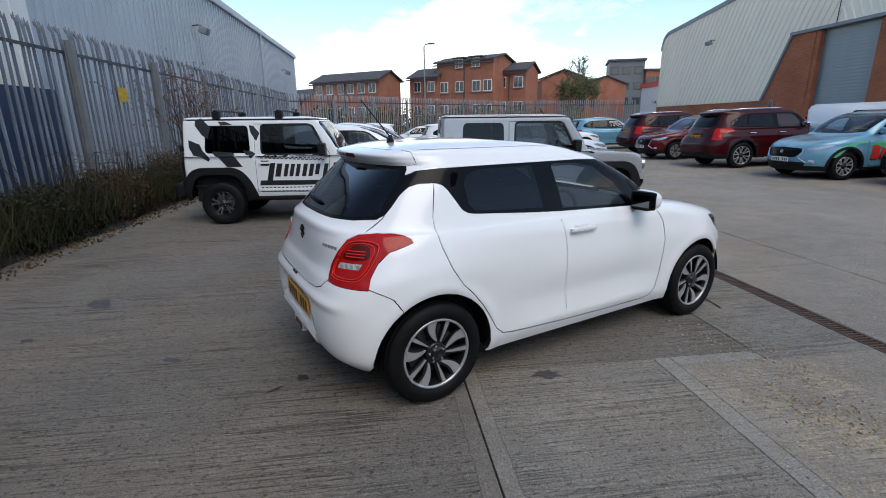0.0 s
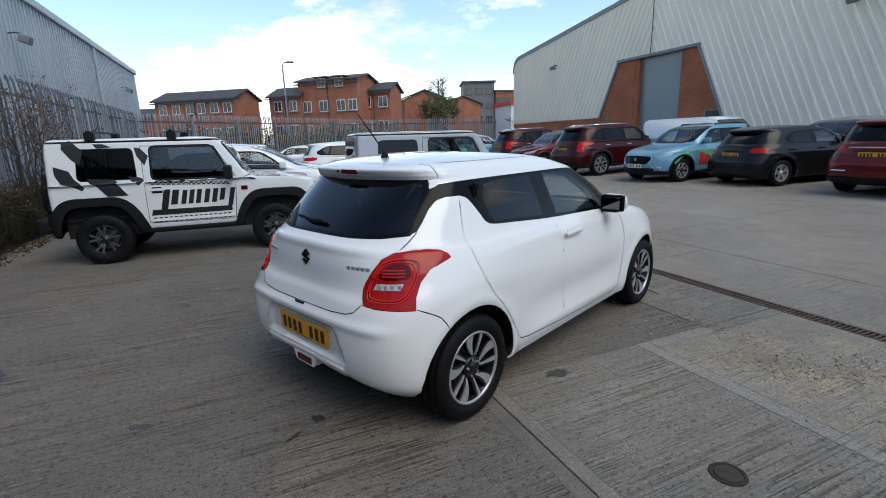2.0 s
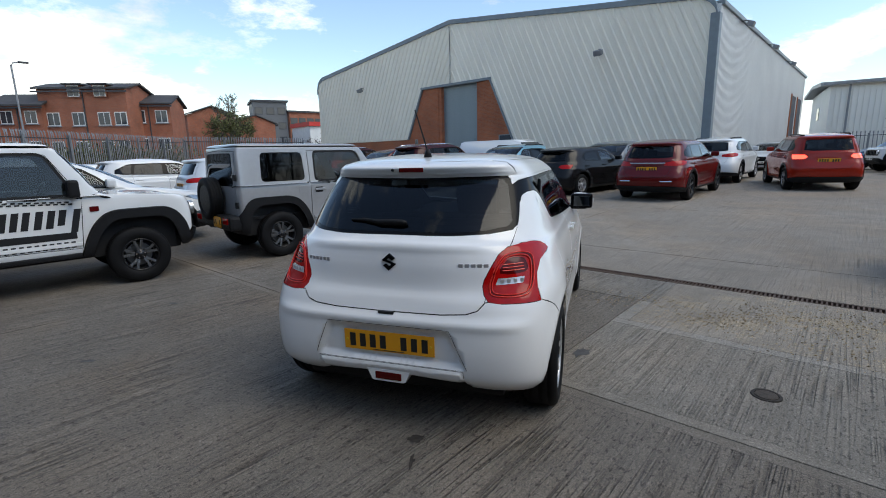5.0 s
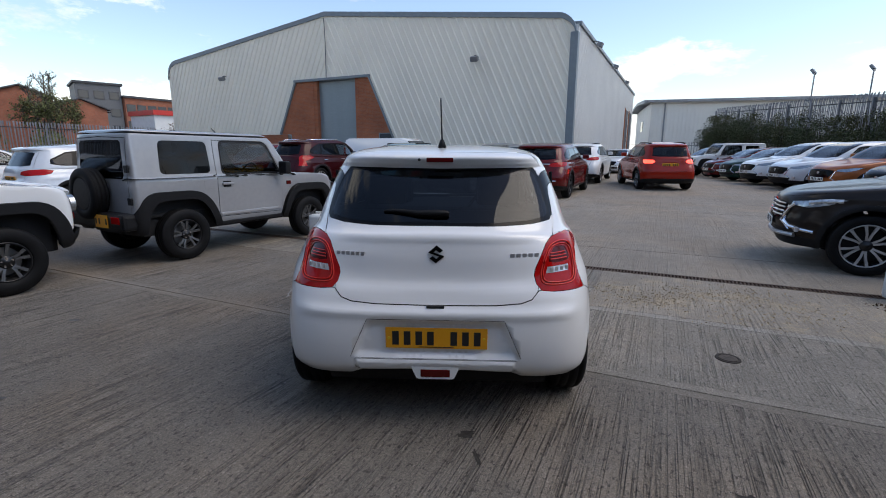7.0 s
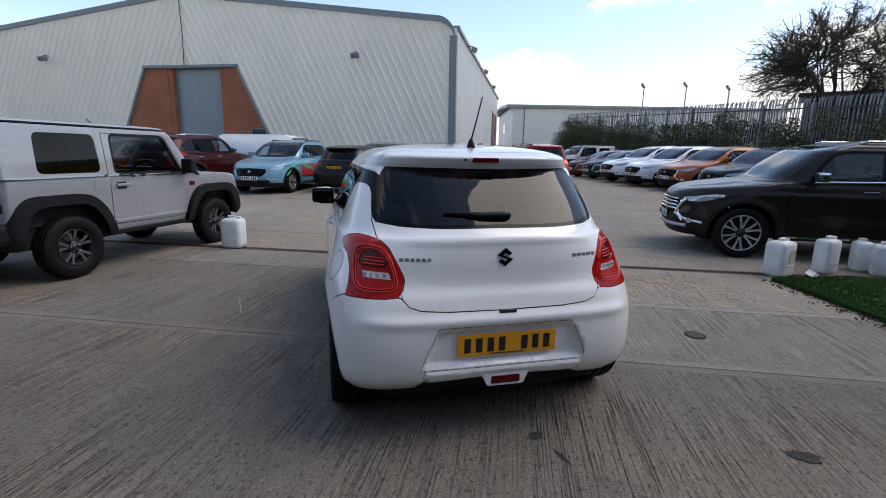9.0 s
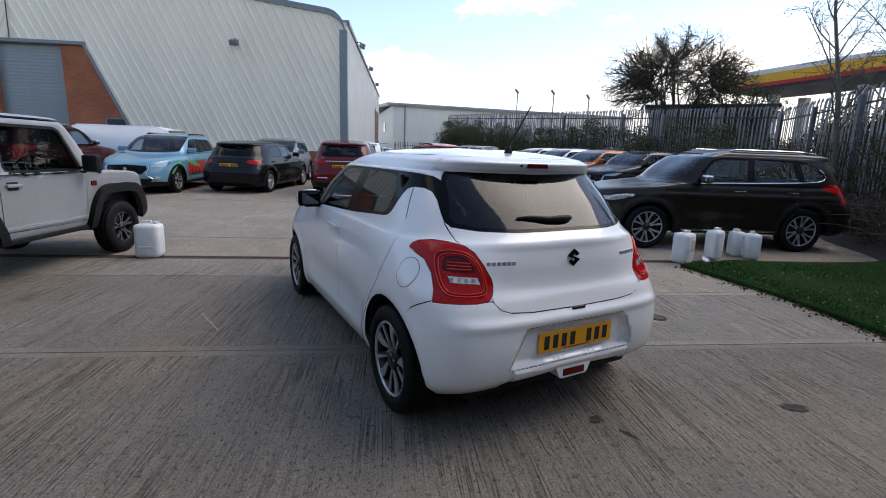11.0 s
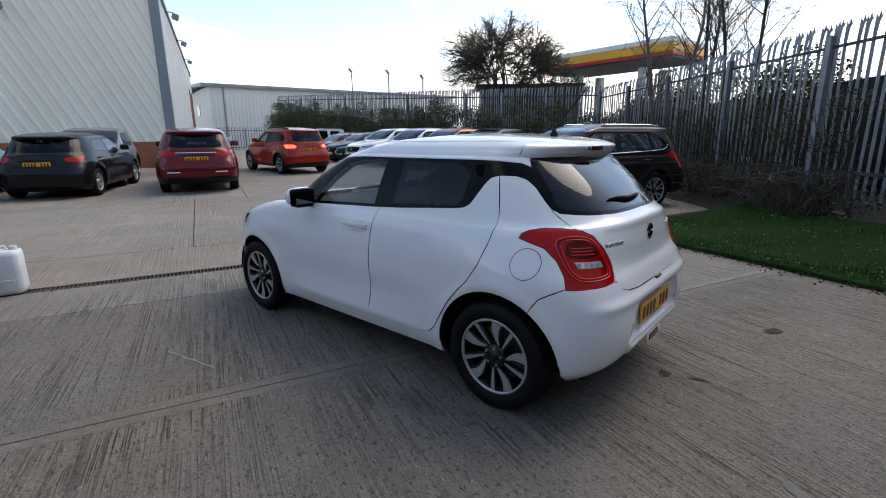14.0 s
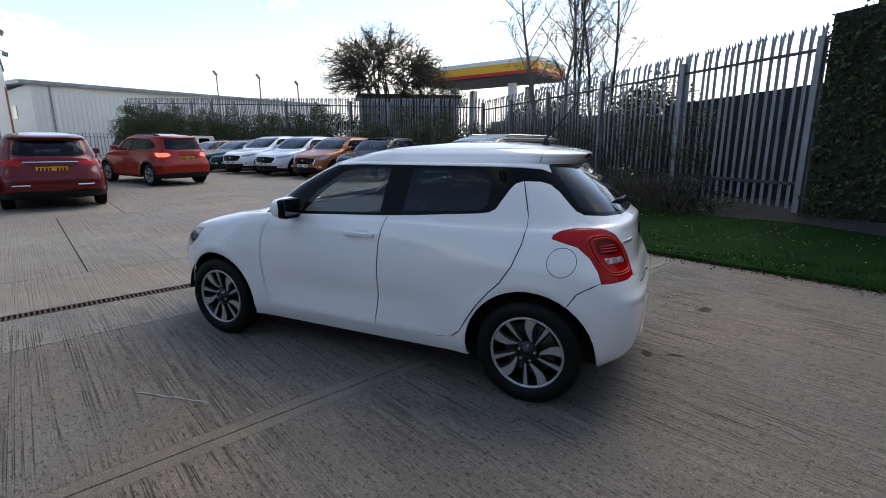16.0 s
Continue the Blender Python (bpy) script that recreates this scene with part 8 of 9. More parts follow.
    reg.append(("intake", o("f", [(q[0] * w.k, w.z(q[1])) for q in ((0.0, 0.30), (0.50, 0.31), (0.56, 0.40), (0.0, 0.42))])))
    reg.append(("bonnet", [(3, 4.6), (2.64, 4.9), (2.40, 5.6), (2.30, 7.0), (2.36, 7.7), (3, 7.9)]))
    ar, af = sh.find("s", 0, R + 0.2)[0], sh.find("s", wb, R + 0.2)[0]
    if clad:
        reg.append(("valance", [(0, 0), (0, 1.35), (0.5, 1.35), (min(0.75, ar), 0.95), (ar, 0.85), (ar, 0)]))
        reg.append(("sill", [(ar, 0), (ar, 0.85), (1, 0.8), (2, 0.8), (af, 0.9), (af, 0)]))
        reg.append(("valance_f", [(af, 0), (af, 0.9), (max(2.5, af), 1.1), (3, 1.1), (3, 0)]))
    else:
        reg.append(("valance", [(0, 0), (0, 0.8), (0.4, 0.8), (0.5, 0.0)]))
    reg.append(("front_door", o("s", w.s([(1.84, 1.0), (1.95, 0.86), (1.97, 0.60), (1.90, 0.35), (1.80, 0.29), (0.98, 0.29), (0.97, 0.86), (0.93, 1.04), (1.2, 1.2)]))))
    reg.append(("rear_door", o("s", w.s([(0.98, 0.29), (0.48, 0.30), (0.40, 0.42), (0.22, 0.66), (0.12, 0.82), (0.09, 1.04), (0.5, 1.2), (0.93, 1.04), (0.97, 0.86)]))))
    reg.append(("tailgate", o("r", w.r([(0.0, 0.58), (0.44, 0.60), (0.52, 0.70), (0.58, 0.90), (0.60, 1.06), (0.55, 1.33), (0.0, 1.35)]))))
    cut = CUTS.setdefault((dims, style, upright, box_, nose, clad, lamps, na, nt), None) or cut_shell(sh, reg, na, nt)
    CUTS[dims, style, upright, box_, nose, clad, lamps, na, nt] = cut
    gr = glass_r or G_DARK
    spec = {"body": ("body_shell", paint, "side", "", 0.003, 0.01), "clad_r": ("arch_trim", M_PLASTIC, "side", "", 0.0, 0.012, 0.010), "clad_f": ("arch_trim", M_PLASTIC, "side", "", 0.0, 0.012, 0.010), "sill": ("sill", M_PLASTIC, "side", "", 0.001, 0.01), "valance_f": ("lower_trim", M_PLASTIC, "mid", "", 0.001, 0.01), "tail": ("tail_lamp", M_LAMP_LIT if lit else M_LAMP_RED, "side", "", 0.001, 0.01, 0.002), "rear_glass": ("rear_window", gr, "mid", "", 0, 0),
            "glass_f": ("front_door_glass", fgl or G_CLEAR, "side", "", 0, 0), "glass_r": ("rear_door_glass", gr, "side", "", 0, 0), "frame": ("window_frame", M_GLOSSBLACK, "side", "", 0.001, 0.01),
            "head": ("headlamp", M_HEAD, "side", "", 0.002, 0.01, 0.002), "windscreen": ("windscreen", G_SCREEN, "mid", "", 0, 0), "grille": ("grille", M_GLOSSBLACK, "mid", "", 0.001, 0.012, 0.004), "intake": ("lower_grille", M_PLASTIC, "mid", "", 0.001, 0.012),
            "bonnet": ("bonnet", paint, "mid", "", 0.004, 0.01), "valance": ("lower_trim", M_PLASTIC if clad else M_GLOSSBLACK, "mid", "", 0.001, 0.01), "front_door": ("front_door", paint, "side", "", 0.004, 0.01),
            "rear_door": ("rear_door", paint, "side", "", 0.004, 0.01), "tailgate": ("tailgate", paint, "mid", "", 0.004, 0.01)}
    made = shell_parts(root, sh, cut, spec)
    liner(root, sh, cut, [k for k in cut if "glass" not in k and k not in ("arch", "windscreen")], 0.05)
    xw = width / 2 - 0.115
    for x in (xw, -xw):
        for y in (0, wb):
            wheel(root, x, y, R, 0.22, R - 0.115, wheels, 28, turn=23 * y + 11 * x)
        part("door_mirror", box(-0.10, 0.10, -0.05, 0.08, -0.07, 0.07, 0.035, Matrix.Translation((math.copysign(width / 2 + 0.06, x), w.y(1.66), belt + 0.06))), mirror or paint, root)
        hy = w.y(1.08)
        for yy in (hy, w.y(0.24)):
            p = sh.at(*sh.find("s", yy, belt * 0.875))
            part("door_handle", box(-0.012, 0.03, -0.10, 0.10, -0.014, 0.014, 0.008, Matrix.Translation((math.copysign(p[0], x), yy, p[2]))), M_CHROME if rails == "chrome" else paint, root)
        if rails:
            pts = []
            for q in np.linspace(0.55, 2.25, 9):
                b = sh.at(q, 12.75)
                pts.append((math.copysign(b[0], x), b[1], b[2] + 0.03 * min(1, 8 * min(q - 0.5, 2.3 - q))))
            part("roof_rail", add_tube(bmesh.new(), pts, 0.02, 6), M_CHROME if rails == "chrome" else M_PLASTIC, root, smooth=True)
        part("fog_lamp", box(-0.10, 0.10, -0.02, 0.03, -0.035, 0.035, 0.015, Matrix.Translation((math.copysign(0.62 * w.k, x), sh.at(*sh.find("f", 0.62 * w.k, w.z(0.42)))[1], w.z(0.42)))), M_LAMP_CLEAR, root)
    part("underbody", box(-width / 2 + 0.26, width / 2 - 0.26, w.y(-0.4), w.y(2.95), clear - 0.02, clear + 0.25, 0.03), M_PLASTIC, root)
    part("cabin_floor", box(-width / 2 + 0.2, width / 2 - 0.2, w.y(-0.3), w.y(2.1), clear + 0.25, clear + 0.30), M_INNER, root)
    part("dashboard", box(-width / 2 + 0.2, width / 2 - 0.2, w.y(1.42), w.y(2.05), belt - 0.35, belt - 0.06, 0.05), M_INNER, root)
    for x in (-0.36, 0.36):
        seat(root, x, w.y(0.75), belt - 0.62)
    part("rear_bench", box(-0.58, 0.58, w.y(-0.06), w.y(0.06), belt - 0.5, belt + 0.08, 0.05), M_SEAT, root)
    yb = sh.at(0, sh.find("r", 0, w.z(0.80))[1])
    plate(root, pose(0, float(yb[1]) - 0.012, w.z(0.80), 6, 0, 0), M_PLATE_Y)
    if front_plate:
        p = sh.at(3, sh.find("f", 0, w.z(0.46))[1])
        plate(root, pose(0, float(p[1]) + 0.012, w.z(0.46), 0, 0, 180), M_PLATE_W)
    p = sh.at(3, sh.find("f", 0, w.z(0.64))[1])
    part("badge", add_cyl(bmesh.new(), 0.042, 0.038, 0.02, 16, Matrix.Translation((0, p[1] + 0.012, p[2])) @ Matrix.Rotation(radians(90), 4, "X")), M_ALLOY, root)
    if front_plate:
        for s in (1, -1):
            pts = [Vector(sh.at(*sh.find("f", x * w.k, w.z(z)))) + Vector((0, 0.012, 0)) for x, z in ((0.50, 0.695), (0.44, 0.50), (0.56, 0.40))]
            part("chrome_strip", add_tube(bmesh.new(), [(q.x * s, q.y, q.z) for q in pts], 0.014, 6), M_CHROME, root)
    part("brake_light", box(-0.14, 0.14, w.y(-0.28) - 0.01 + upright * (w.y(-0.50) - w.y(-0.28)), w.y(-0.25), w.z(1.375), w.z(1.395), 0.004), M_LAMP_DARKRED, root)
    if deco:
        deco(root, sh, w)
    return root


M_LAMP_LIT = material("lit_brake_lamp", (0.6, 0.02, 0.015), 0.12, var=0.0, coat=1.0, emit=((1.0, 0.06, 0.03), 2.5))
ALONG = -24.0     # nose into the warehouse
AGAINST = 156.0   # nose to the yard
#       wheelbase, overhangs, width, height, belt, clearance, wheel radius
D_MSUV = (2.58, 0.83, 0.92, 1.81, 1.62, 1.08, 0.24, 0.335)
D_LSUV = (2.72, 0.90, 0.95, 1.83, 1.60, 1.09, 0.25, 0.35)
D_BIG = (2.80, 1.08, 0.92, 1.815, 1.775, 1.19, 0.30, 0.385)
D_HATCH = (2.66, 0.80, 0.90, 1.81, 1.48, 1.02, 0.20, 0.325)
D_VIT = (2.50, 0.75, 0.90, 1.775, 1.61, 1.10, 0.25, 0.335)


def chrome_deco(root, sh, w):
    """Bright trim of the large SUVs: window line, grille bars, nose limbs, side steps."""
    head_g = material("bright_headlamp", (0.55, 0.58, 0.60), 0.08, 0.5, var=0.35, scale=18, coat=1.0)

    def run(view, pts, side, lift):
        out = []
        for u, z in pts:
            a, t = sh.find(view, w.y(u) if view == "s" else u * w.k, w.z(z))
            p = sh.at(a, t) + sh.normal(np.array(a), np.array(t)) * lift
            out.append((p[0] * side, p[1], p[2]))
        return out

    for s in (1, -1):
        part("window_moulding", add_tube(bmesh.new(), run("s", [(1.70, 1.012), (1.3, 1.02), (0.9, 1.030), (0.5, 1.042), (0.1, 1.056), (-0.08, 1.070), (-0.16, 1.098), (-0.19, 1.14), (-0.17, 1.19), (-0.12, 1.24)], s, 0.006), 0.012, 6), M_CHROME, root)
        part("nose_limb", add_tube(bmesh.new(), run("f", [(0.56, 0.715), (0.50, 0.66), (0.47, 0.58), (0.49, 0.50), (0.56, 0.445), (0.66, 0.42), (0.74, 0.405)], s, 0.012), 0.026, 8), M_CHROME, root, "bright chrome nose limb")
        st = part("side_step", box(min(s * 0.76, s * 0.93), max(s * 0.76, s * 0.93), 0.52, w.wb - 0.58, 0.335, 0.375, 0.012), M_PLASTIC, root)
        part("step_edge", box(min(s * 0.925, s * 0.94), max(s * 0.925, s * 0.94), 0.52, w.wb - 0.58, 0.35, 0.378, 0.004), M_CHROME, st)
        part("lamp_eye", add_tube(bmesh.new(), run("s", [(2.70, 0.785), (2.80, 0.780), (2.90, 0.766), (2.98, 0.745)], s, 0.004), 0.027, 8), head_g, root)
    for z in (0.56, 0.61, 0.66, 0.705):
        pts = run("f", [(0.44, z), (0.3, z), (0.15, z), (0.0, z)], 1, 0.014)
        part("grille_bar", add_tube(bmesh.new(), pts + [(-x, y, zz) for x, y, zz in pts[-2::-1]], 0.013, 6), M_CHROME, root)
    pts = run("f", [(0.60, 0.34), (0.4, 0.335), (0.2, 0.33), (0.0, 0.33)], 1, 0.012)
    part("skid_plate", add_tube(bmesh.new(), pts + [(-x, y, zz) for x, y, zz in pts[-2::-1]], 0.030, 8), M_ALLOY, root, "silver skid plate")


def rear_deco(root, sh, w):
    """Chrome strip across the tailgate and two bright slashes in the bumper."""
    def at(x, z):
        a, t = sh.find("r", abs(x) * w.k, w.z(z))
        p = sh.at(a, t)
        return (math.copysign(p[0], x), p[1] - 0.010, p[2])
    part("chrome_strip", add_tube(bmesh.new(), [at(x, 0.945) for x in (-0.42, -0.2, 0.001, 0.2, 0.42)], 0.012, 6), M_CHROME, root)
    for s in (1, -1):
        part("bumper_trim", add_tube(bmesh.new(), [at(s * x, 0.50) for x in (0.62, 0.48, 0.36)], 0.016, 6), M_CHROME, root)


def teal_deco(root, sh, w):
    """Painted green and red swirls and lettering bars along the side."""
    green = material("green_swirl", (0.10, 0.42, 0.22), 0.35, var=0.1)
    for s in (1, -1):
        for view, pts, mat in (("s", [(2.75, 0.52), (2.62, 0.74), (2.2, 0.86), (1.95, 0.84), (2.2, 0.80), (2.5, 0.68), (2.66, 0.50)], green), ("s", [(1.95, 0.78), (1.6, 0.86), (1.0, 0.62), (1.3, 0.60), (1.7, 0.74)], green)):
            c = cut_shell(sh, [("x", sh.outline(view, w.s(pts), 0.08))], 46, 46)
            part("painted_swirl", panel_mesh("painted_swirl", sh, *c["x"], (s,), 0, 0, 0.004, mat), None, root)
        for k, y in enumerate(np.linspace(1.75, 0.55, 6)):
            p = sh.at(*sh.find("s", w.y(y), w.z(0.62)))
            part("lettering_bar", box(-0.006, 0.012, -0.10, 0.10, -0.17, 0.17, 0, Matrix.Translation((s * p[0], p[1], p[2]))), M_RED, root)


road_car(stand(-1.65, 15.46, AGAINST), "pale blue compact SUV with green and red painted swirls", P_TEAL, D_MSUV, rails="black", deco=teal_deco, nose=0.5)
road_car(stand(-0.24, 12.94, -33), "black hatchback parked nose in beside the blue SUV", P_BLACK, D_HATCH, style="hatch", upright=0.15, box_=0.2, clad=False, wheels="silver", lamps="low")
road_car(stand(1.85, 17.15, AGAINST), "dark grey SUV parked nose out against the warehouse", P_GREY, D_LSUV)
road_car(stand(2.50, 11.60, ALONG), "dark red SUV with chrome strips, parked nose in", P_RED, D_LSUV, wheels="dark", lamps="wide", upright=0.35, deco=rear_deco)
road_car(stand(4.90, 16.90, ALONG), "white SUV parked near the warehouse corner", P_WHITE2, D_LSUV, rails="black")
road_car(stand(7.10, 13.95, -5), "orange-red compact SUV with its brake lamps lit", P_ORANGERED, D_VIT, upright=0.5, rails="black", lamps="low", lit=True)
road_car(stand(7.66, 2.38, 63.8), "dark brown large SUV with chrome trim parked by the fence", P_BLACKBROWN, D_BIG, style="big", upright=0.35, rails="chrome", wheels="twin", lamps="tall", nose=0.85, na=84, nt=76, scale=0.95, name="large_suv", deco=chrome_deco, mirror=M_CHROME, glass_r=G_CLEAR)
for p, label in (((-5.7, 14.3), "maroon large SUV parked nose in before the warehouse door"), ((-11.13, 17.71), "maroon large SUV parked by the back fence")):
    road_car(stand(p[0], p[1], ALONG), label, P_MAROON, D_BIG, style="big", upright=0.35, rails="chrome", lamps="tall", nose=0.85, mirror=M_CHROME)
road_car(stand(-7.75, 18.05, AGAINST), "red compact SUV parked nose out between maroon ones", P_RED, D_MSUV, nose=0.5)
road_car(stand(-15.18, 18.17, -30), "pale blue hatchback parked by the back fence", P_TEAL, D_MSUV, lamps="low")

# the row along the overgrown fence
ROWH = radians(179)
RF, RLT = Vector((math.cos(ROWH), math.sin(ROWH), 0)), Vector((-math.sin(ROWH), math.cos(ROWH), 0))
for p, paint, dims, label, kw in (((11.66, 8.99), P_BLACK, D_MSUV, "black SUV with roof rails in the fence row", {}), ((11.70, 11.08), P_ORANGE, D_VIT, "copper orange compact SUV in the fence row", {}),
                                  ((11.74, 13.1), P_ICE, D_MSUV, "pale silver-blue SUV in the fence row", {"wheels": "silver"}), ((11.89, 15.11), P_WHITE2, D_MSUV, "white SUV in the fence row, nose out", {}),
                                  ((12.29, 17.38), P_GREEN, D_HATCH, "dark green hatchback in the fence row", {"style": "hatch", "clad": False}), ((12.75, 19.78), P_RED, D_HATCH, "red hatchback in the fence row", {"style": "hatch", "clad": False}),
                                  ((13.45, 25.21), P_NAVY, D_MSUV, "navy blue SUV far along the fence row", {})):
    q = Vector((p[0], p[1], 0)) - RF * dims[0] - RLT * 0.8
    road_car(stand(q.x, q.y, 89), label, paint, dims, **kw)
for p, a, paint, dims, label in (((8.18, 30.63), -24, P_GREY, D_HATCH, "grey hatchback far down the lane"), ((10.43, 28.69), 150, P_ICE, D_HATCH, "silver hatchback far down the lane")):
    road_car(stand(p[0], p[1], a), label, paint, dims, style="hatch", clad=False)
# cars behind the two off-roaders
for p, a, paint, dims, label, st in (((-8.35, 1.75), -27, P_WHITE2, D_LSUV, "white SUV parked behind the off-roaders", "suv"), ((-11.0, 3.2), -27, P_WHITE2, D_MSUV, "white compact SUV in the back rows", "suv"), ((-13.2, 8.2), -27, P_WHITE2, D_LSUV, "white SUV in the back rows, nose in", "suv"),
                                     ((-14.5, 1.6), -27, P_RED, D_HATCH, "red hatchback in the back rows", "hatch"), ((-17.5, 4.6), 153, P_NAVY, D_HATCH, "navy hatchback near the back fence", "hatch"), ((-20.5, 9.0), 153, P_WHITE2, D_MSUV, "white compact SUV near the back fence", "suv"),
                                     ((-9.5, 8.0), -27, P_ICE, D_LSUV, "silver SUV in the back rows", "suv"), ((-21.5, 13.0), 153, P_ICE, D_HATCH, "silver hatchback near the back fence", "hatch"), ((-14.5, 13.5), -27, P_WHITE2, D_MSUV, "white SUV in the middle of the yard", "suv"),
                                     ((-23.0, 17.5), 153, P_GREY, D_HATCH, "grey hatchback near the back fence", "hatch")):
    road_car(stand(p[0], p[1], a), label, paint, dims, style=st, clad=st == "suv", na=44, nt=44)


# ---- small box-shaped off-roaders ----
BOX_ROWS = [
    (0.44, 0.42, 0.47, -0.55, 2.84, 0.690, -0.40, 2.60, 7, 6), (0.53, 0.51, 0.56, -0.585, 2.93, 0.715, -0.42, 2.65, 8, 6), (0.75, 0.75, 0.75, -0.59, 2.95, 0.722, -0.42, 2.65, 8, 6), (0.95, 0.95, 0.92, -0.59, 2.93, 0.722, -0.42, 2.62, 8, 6),
    (1.04, 1.04, 1.02, -0.588, 2.88, 0.718, -0.42, 2.55, 8, 6), (1.09, 1.085, 1.06, -0.586, 2.70, 0.712, -0.42, 2.30, 8, 7), (1.12, 1.11, 1.09, -0.584, 2.20, 0.705, -0.42, 1.90, 8, 8), (1.15, 1.13, 1.13, -0.582, 1.97, 0.700, -0.42, 1.78, 8, 8),
    (1.35, 1.35, 1.35, -0.573, 1.83, 0.672, -0.42, 1.66, 8, 8), (1.56, 1.56, 1.56, -0.562, 1.69, 0.645, -0.42, 1.52, 8, 8), (1.655, 1.655, 1.65, -0.55, 1.60, 0.630, -0.40, 1.44, 7, 7), (1.70, 1.70, 1.695, -0.52, 1.52, 0.60, -0.38, 1.38, 6, 6),
    (1.715, 1.715, 1.715, -0.40, 1.30, 0.45, -0.2, 1.1, 4, 4), (1.722, 1.722, 1.722, 0, 0.8, 0.2, 0.2, 0.6, 3, 3), (1.725, 1.725, 1.725, 0.4, 0.5, 0.0, 0.42, 0.48, 2, 2)]


def rounded(pts, r, n=5):
    """A polygon with its corners rounded."""
    out = []
    k = len(pts)
    for i in range(k):
        p, a, b = (np.array(pts[(i + j) % k], float) for j in (0, -1, 1))
        da, db = np.linalg.norm(a - p), np.linalg.norm(b - p)
        u, v = p + (a - p) * min(r, 0.48 * da) / da, p + (b - p) * min(r, 0.48 * db) / db
        out += [tuple((1 - f) ** 2 * u + 2 * f * (1 - f) * p + f * f * v) for f in np.linspace(0, 1, n)]
    return out


def arch_outline(c, grow, end):
    """The cut-off arch of the off-roader; end: -1 behind, 1 in front, where it meets the bumper higher up."""
    pts = [(0.49 + grow, 0.30), (0.47 + grow, 0.60 + grow), (0.35 + grow * 0.7, 0.815 + grow), (-0.22 - grow * 0.4, 0.815 + grow), (-0.36 - grow * 0.8, 0.68 + grow * 0.7), (-0.48 - grow, 0.40), (-0.49 - grow, 0.30)]
    return rounded([(c + end * y, z) for y, z in pts], 0.14)


def off_roader(m, label, paint, rack=False, decal=False):
    root = thing("off_roader", m, label, "car")
    wb, R = 2.25, 0.345
    sh = Shell(BOX_ROWS)
    o = lambda v, p, s=0.05: sh.outline(v, p, s)
    reg = []
    for c in (0.0, wb):
        reg.append(("arch", o("s", arch_outline(c, 0.0, 1 if c else -1))))
        reg.append(("flare_f" if c else "flare_r", o("s", arch_outline(c, 0.105, 1 if c else -1))))
    reg += [("rear_glass", o("r", [(0, 1.10), (0.50, 1.10), (0.53, 1.14), (0.50, 1.54), (0.46, 1.57), (0, 1.575)])), ("quarter_glass", o("s", rounded([(-0.22, 1.15), (0.49, 1.15), (0.475, 1.575), (-0.19, 1.575)], 0.07))),
            ("door_glass", o("s", rounded([(0.68, 1.14), (1.69, 1.135), (1.47, 1.57), (0.695, 1.575)], 0.06))), ("door_rim", o("s", rounded([(0.655, 1.115), (1.735, 1.11), (1.485, 1.60), (0.67, 1.60)], 0.08))),
            ("windscreen", [(3, 7.25), (2.55, 7.25), (2.42, 7.5), (2.40, 9.3), (2.48, 9.7), (3, 9.7)]), ("grille", o("f", [(0, 0.72), (0.52, 0.72), (0.55, 0.80), (0.52, 0.95), (0, 0.96)])),
            ("rear_bumper", [(0, 0), (0, 1.15), (0.62, 1.15), (0.7, 0.8), (0.7, 0)]), ("front_bumper", [(3, 0), (3, 1.35), (2.5, 1.35), (2.3, 0.9), (2.3, 0)]), ("sill", [(0.7, 0), (0.7, 0.35), (2.35, 0.35), (2.35, 0)]),
            ("door", o("s", [(0.56, 0.52), (1.70, 0.50), (1.72, 0.70), (1.76, 1.12), (1.50, 1.58), (0.57, 1.60)])), ("bonnet", [(3, 4.6), (2.3, 4.7), (2.16, 5.2), (2.12, 6.6), (2.3, 6.9), (3, 6.9)]),
            ("tailgate", o("r", [(0, 0.60), (0.58, 0.60), (0.62, 0.68), (0.59, 1.60), (0, 1.62)])), ("gutter", [(0, 10.1), (0, 10.35), (3, 10.35), (3, 10.1)])]
    cut = cut_shell(sh, reg, 88, 64)
    spec = {"body": ("body_shell", paint, "side", "", 0.004, 0.012), "flare_r": ("wheel_arch_flare", M_PLASTIC, "side", "", 0.0, 0.075, 0.065), "flare_f": ("wheel_arch_flare", M_PLASTIC, "side", "", 0.0, 0.075, 0.065), "rear_glass": ("rear_window", G_DARK, "mid", "", 0, 0), "quarter_glass": ("side_window", G_DARK, "side", "", 0, 0, -0.006),
            "door_glass": ("door_window", G_MID, "side", "", 0, 0, -0.006), "door_rim": ("window_rim", M_PLASTIC, "side", "", 0.0, 0.012, -0.003), "windscreen": ("windscreen", G_CLEAR, "mid", "", 0, 0), "grille": ("grille", M_PLASTIC, "mid", "", 0.002, 0.02, -0.01),
            "rear_bumper": ("rear_bumper", M_PLASTIC, "mid", "", 0.002, 0.02, 0.045), "front_bumper": ("front_bumper", M_PLASTIC, "mid", "", 0.002, 0.02, 0.05), "sill": ("sill", M_PLASTIC, "side", "", 0.002, 0.02, 0.02), "door": ("door", paint, "side", "", 0.005, 0.012),
            "bonnet": ("bonnet", paint, "mid", "", 0.005, 0.012), "tailgate": ("tailgate", paint, "mid", "", 0.005, 0.012), "gutter": ("roof_gutter", paint, "mid", "", 0.0, 0.01, 0.012)}
    made = shell_parts(root, sh, cut, spec)
    liner(root, sh, cut, [k for k in cut if "glass" not in k and k not in ("arch", "windscreen", "flare_r", "flare_f")], 0.045)
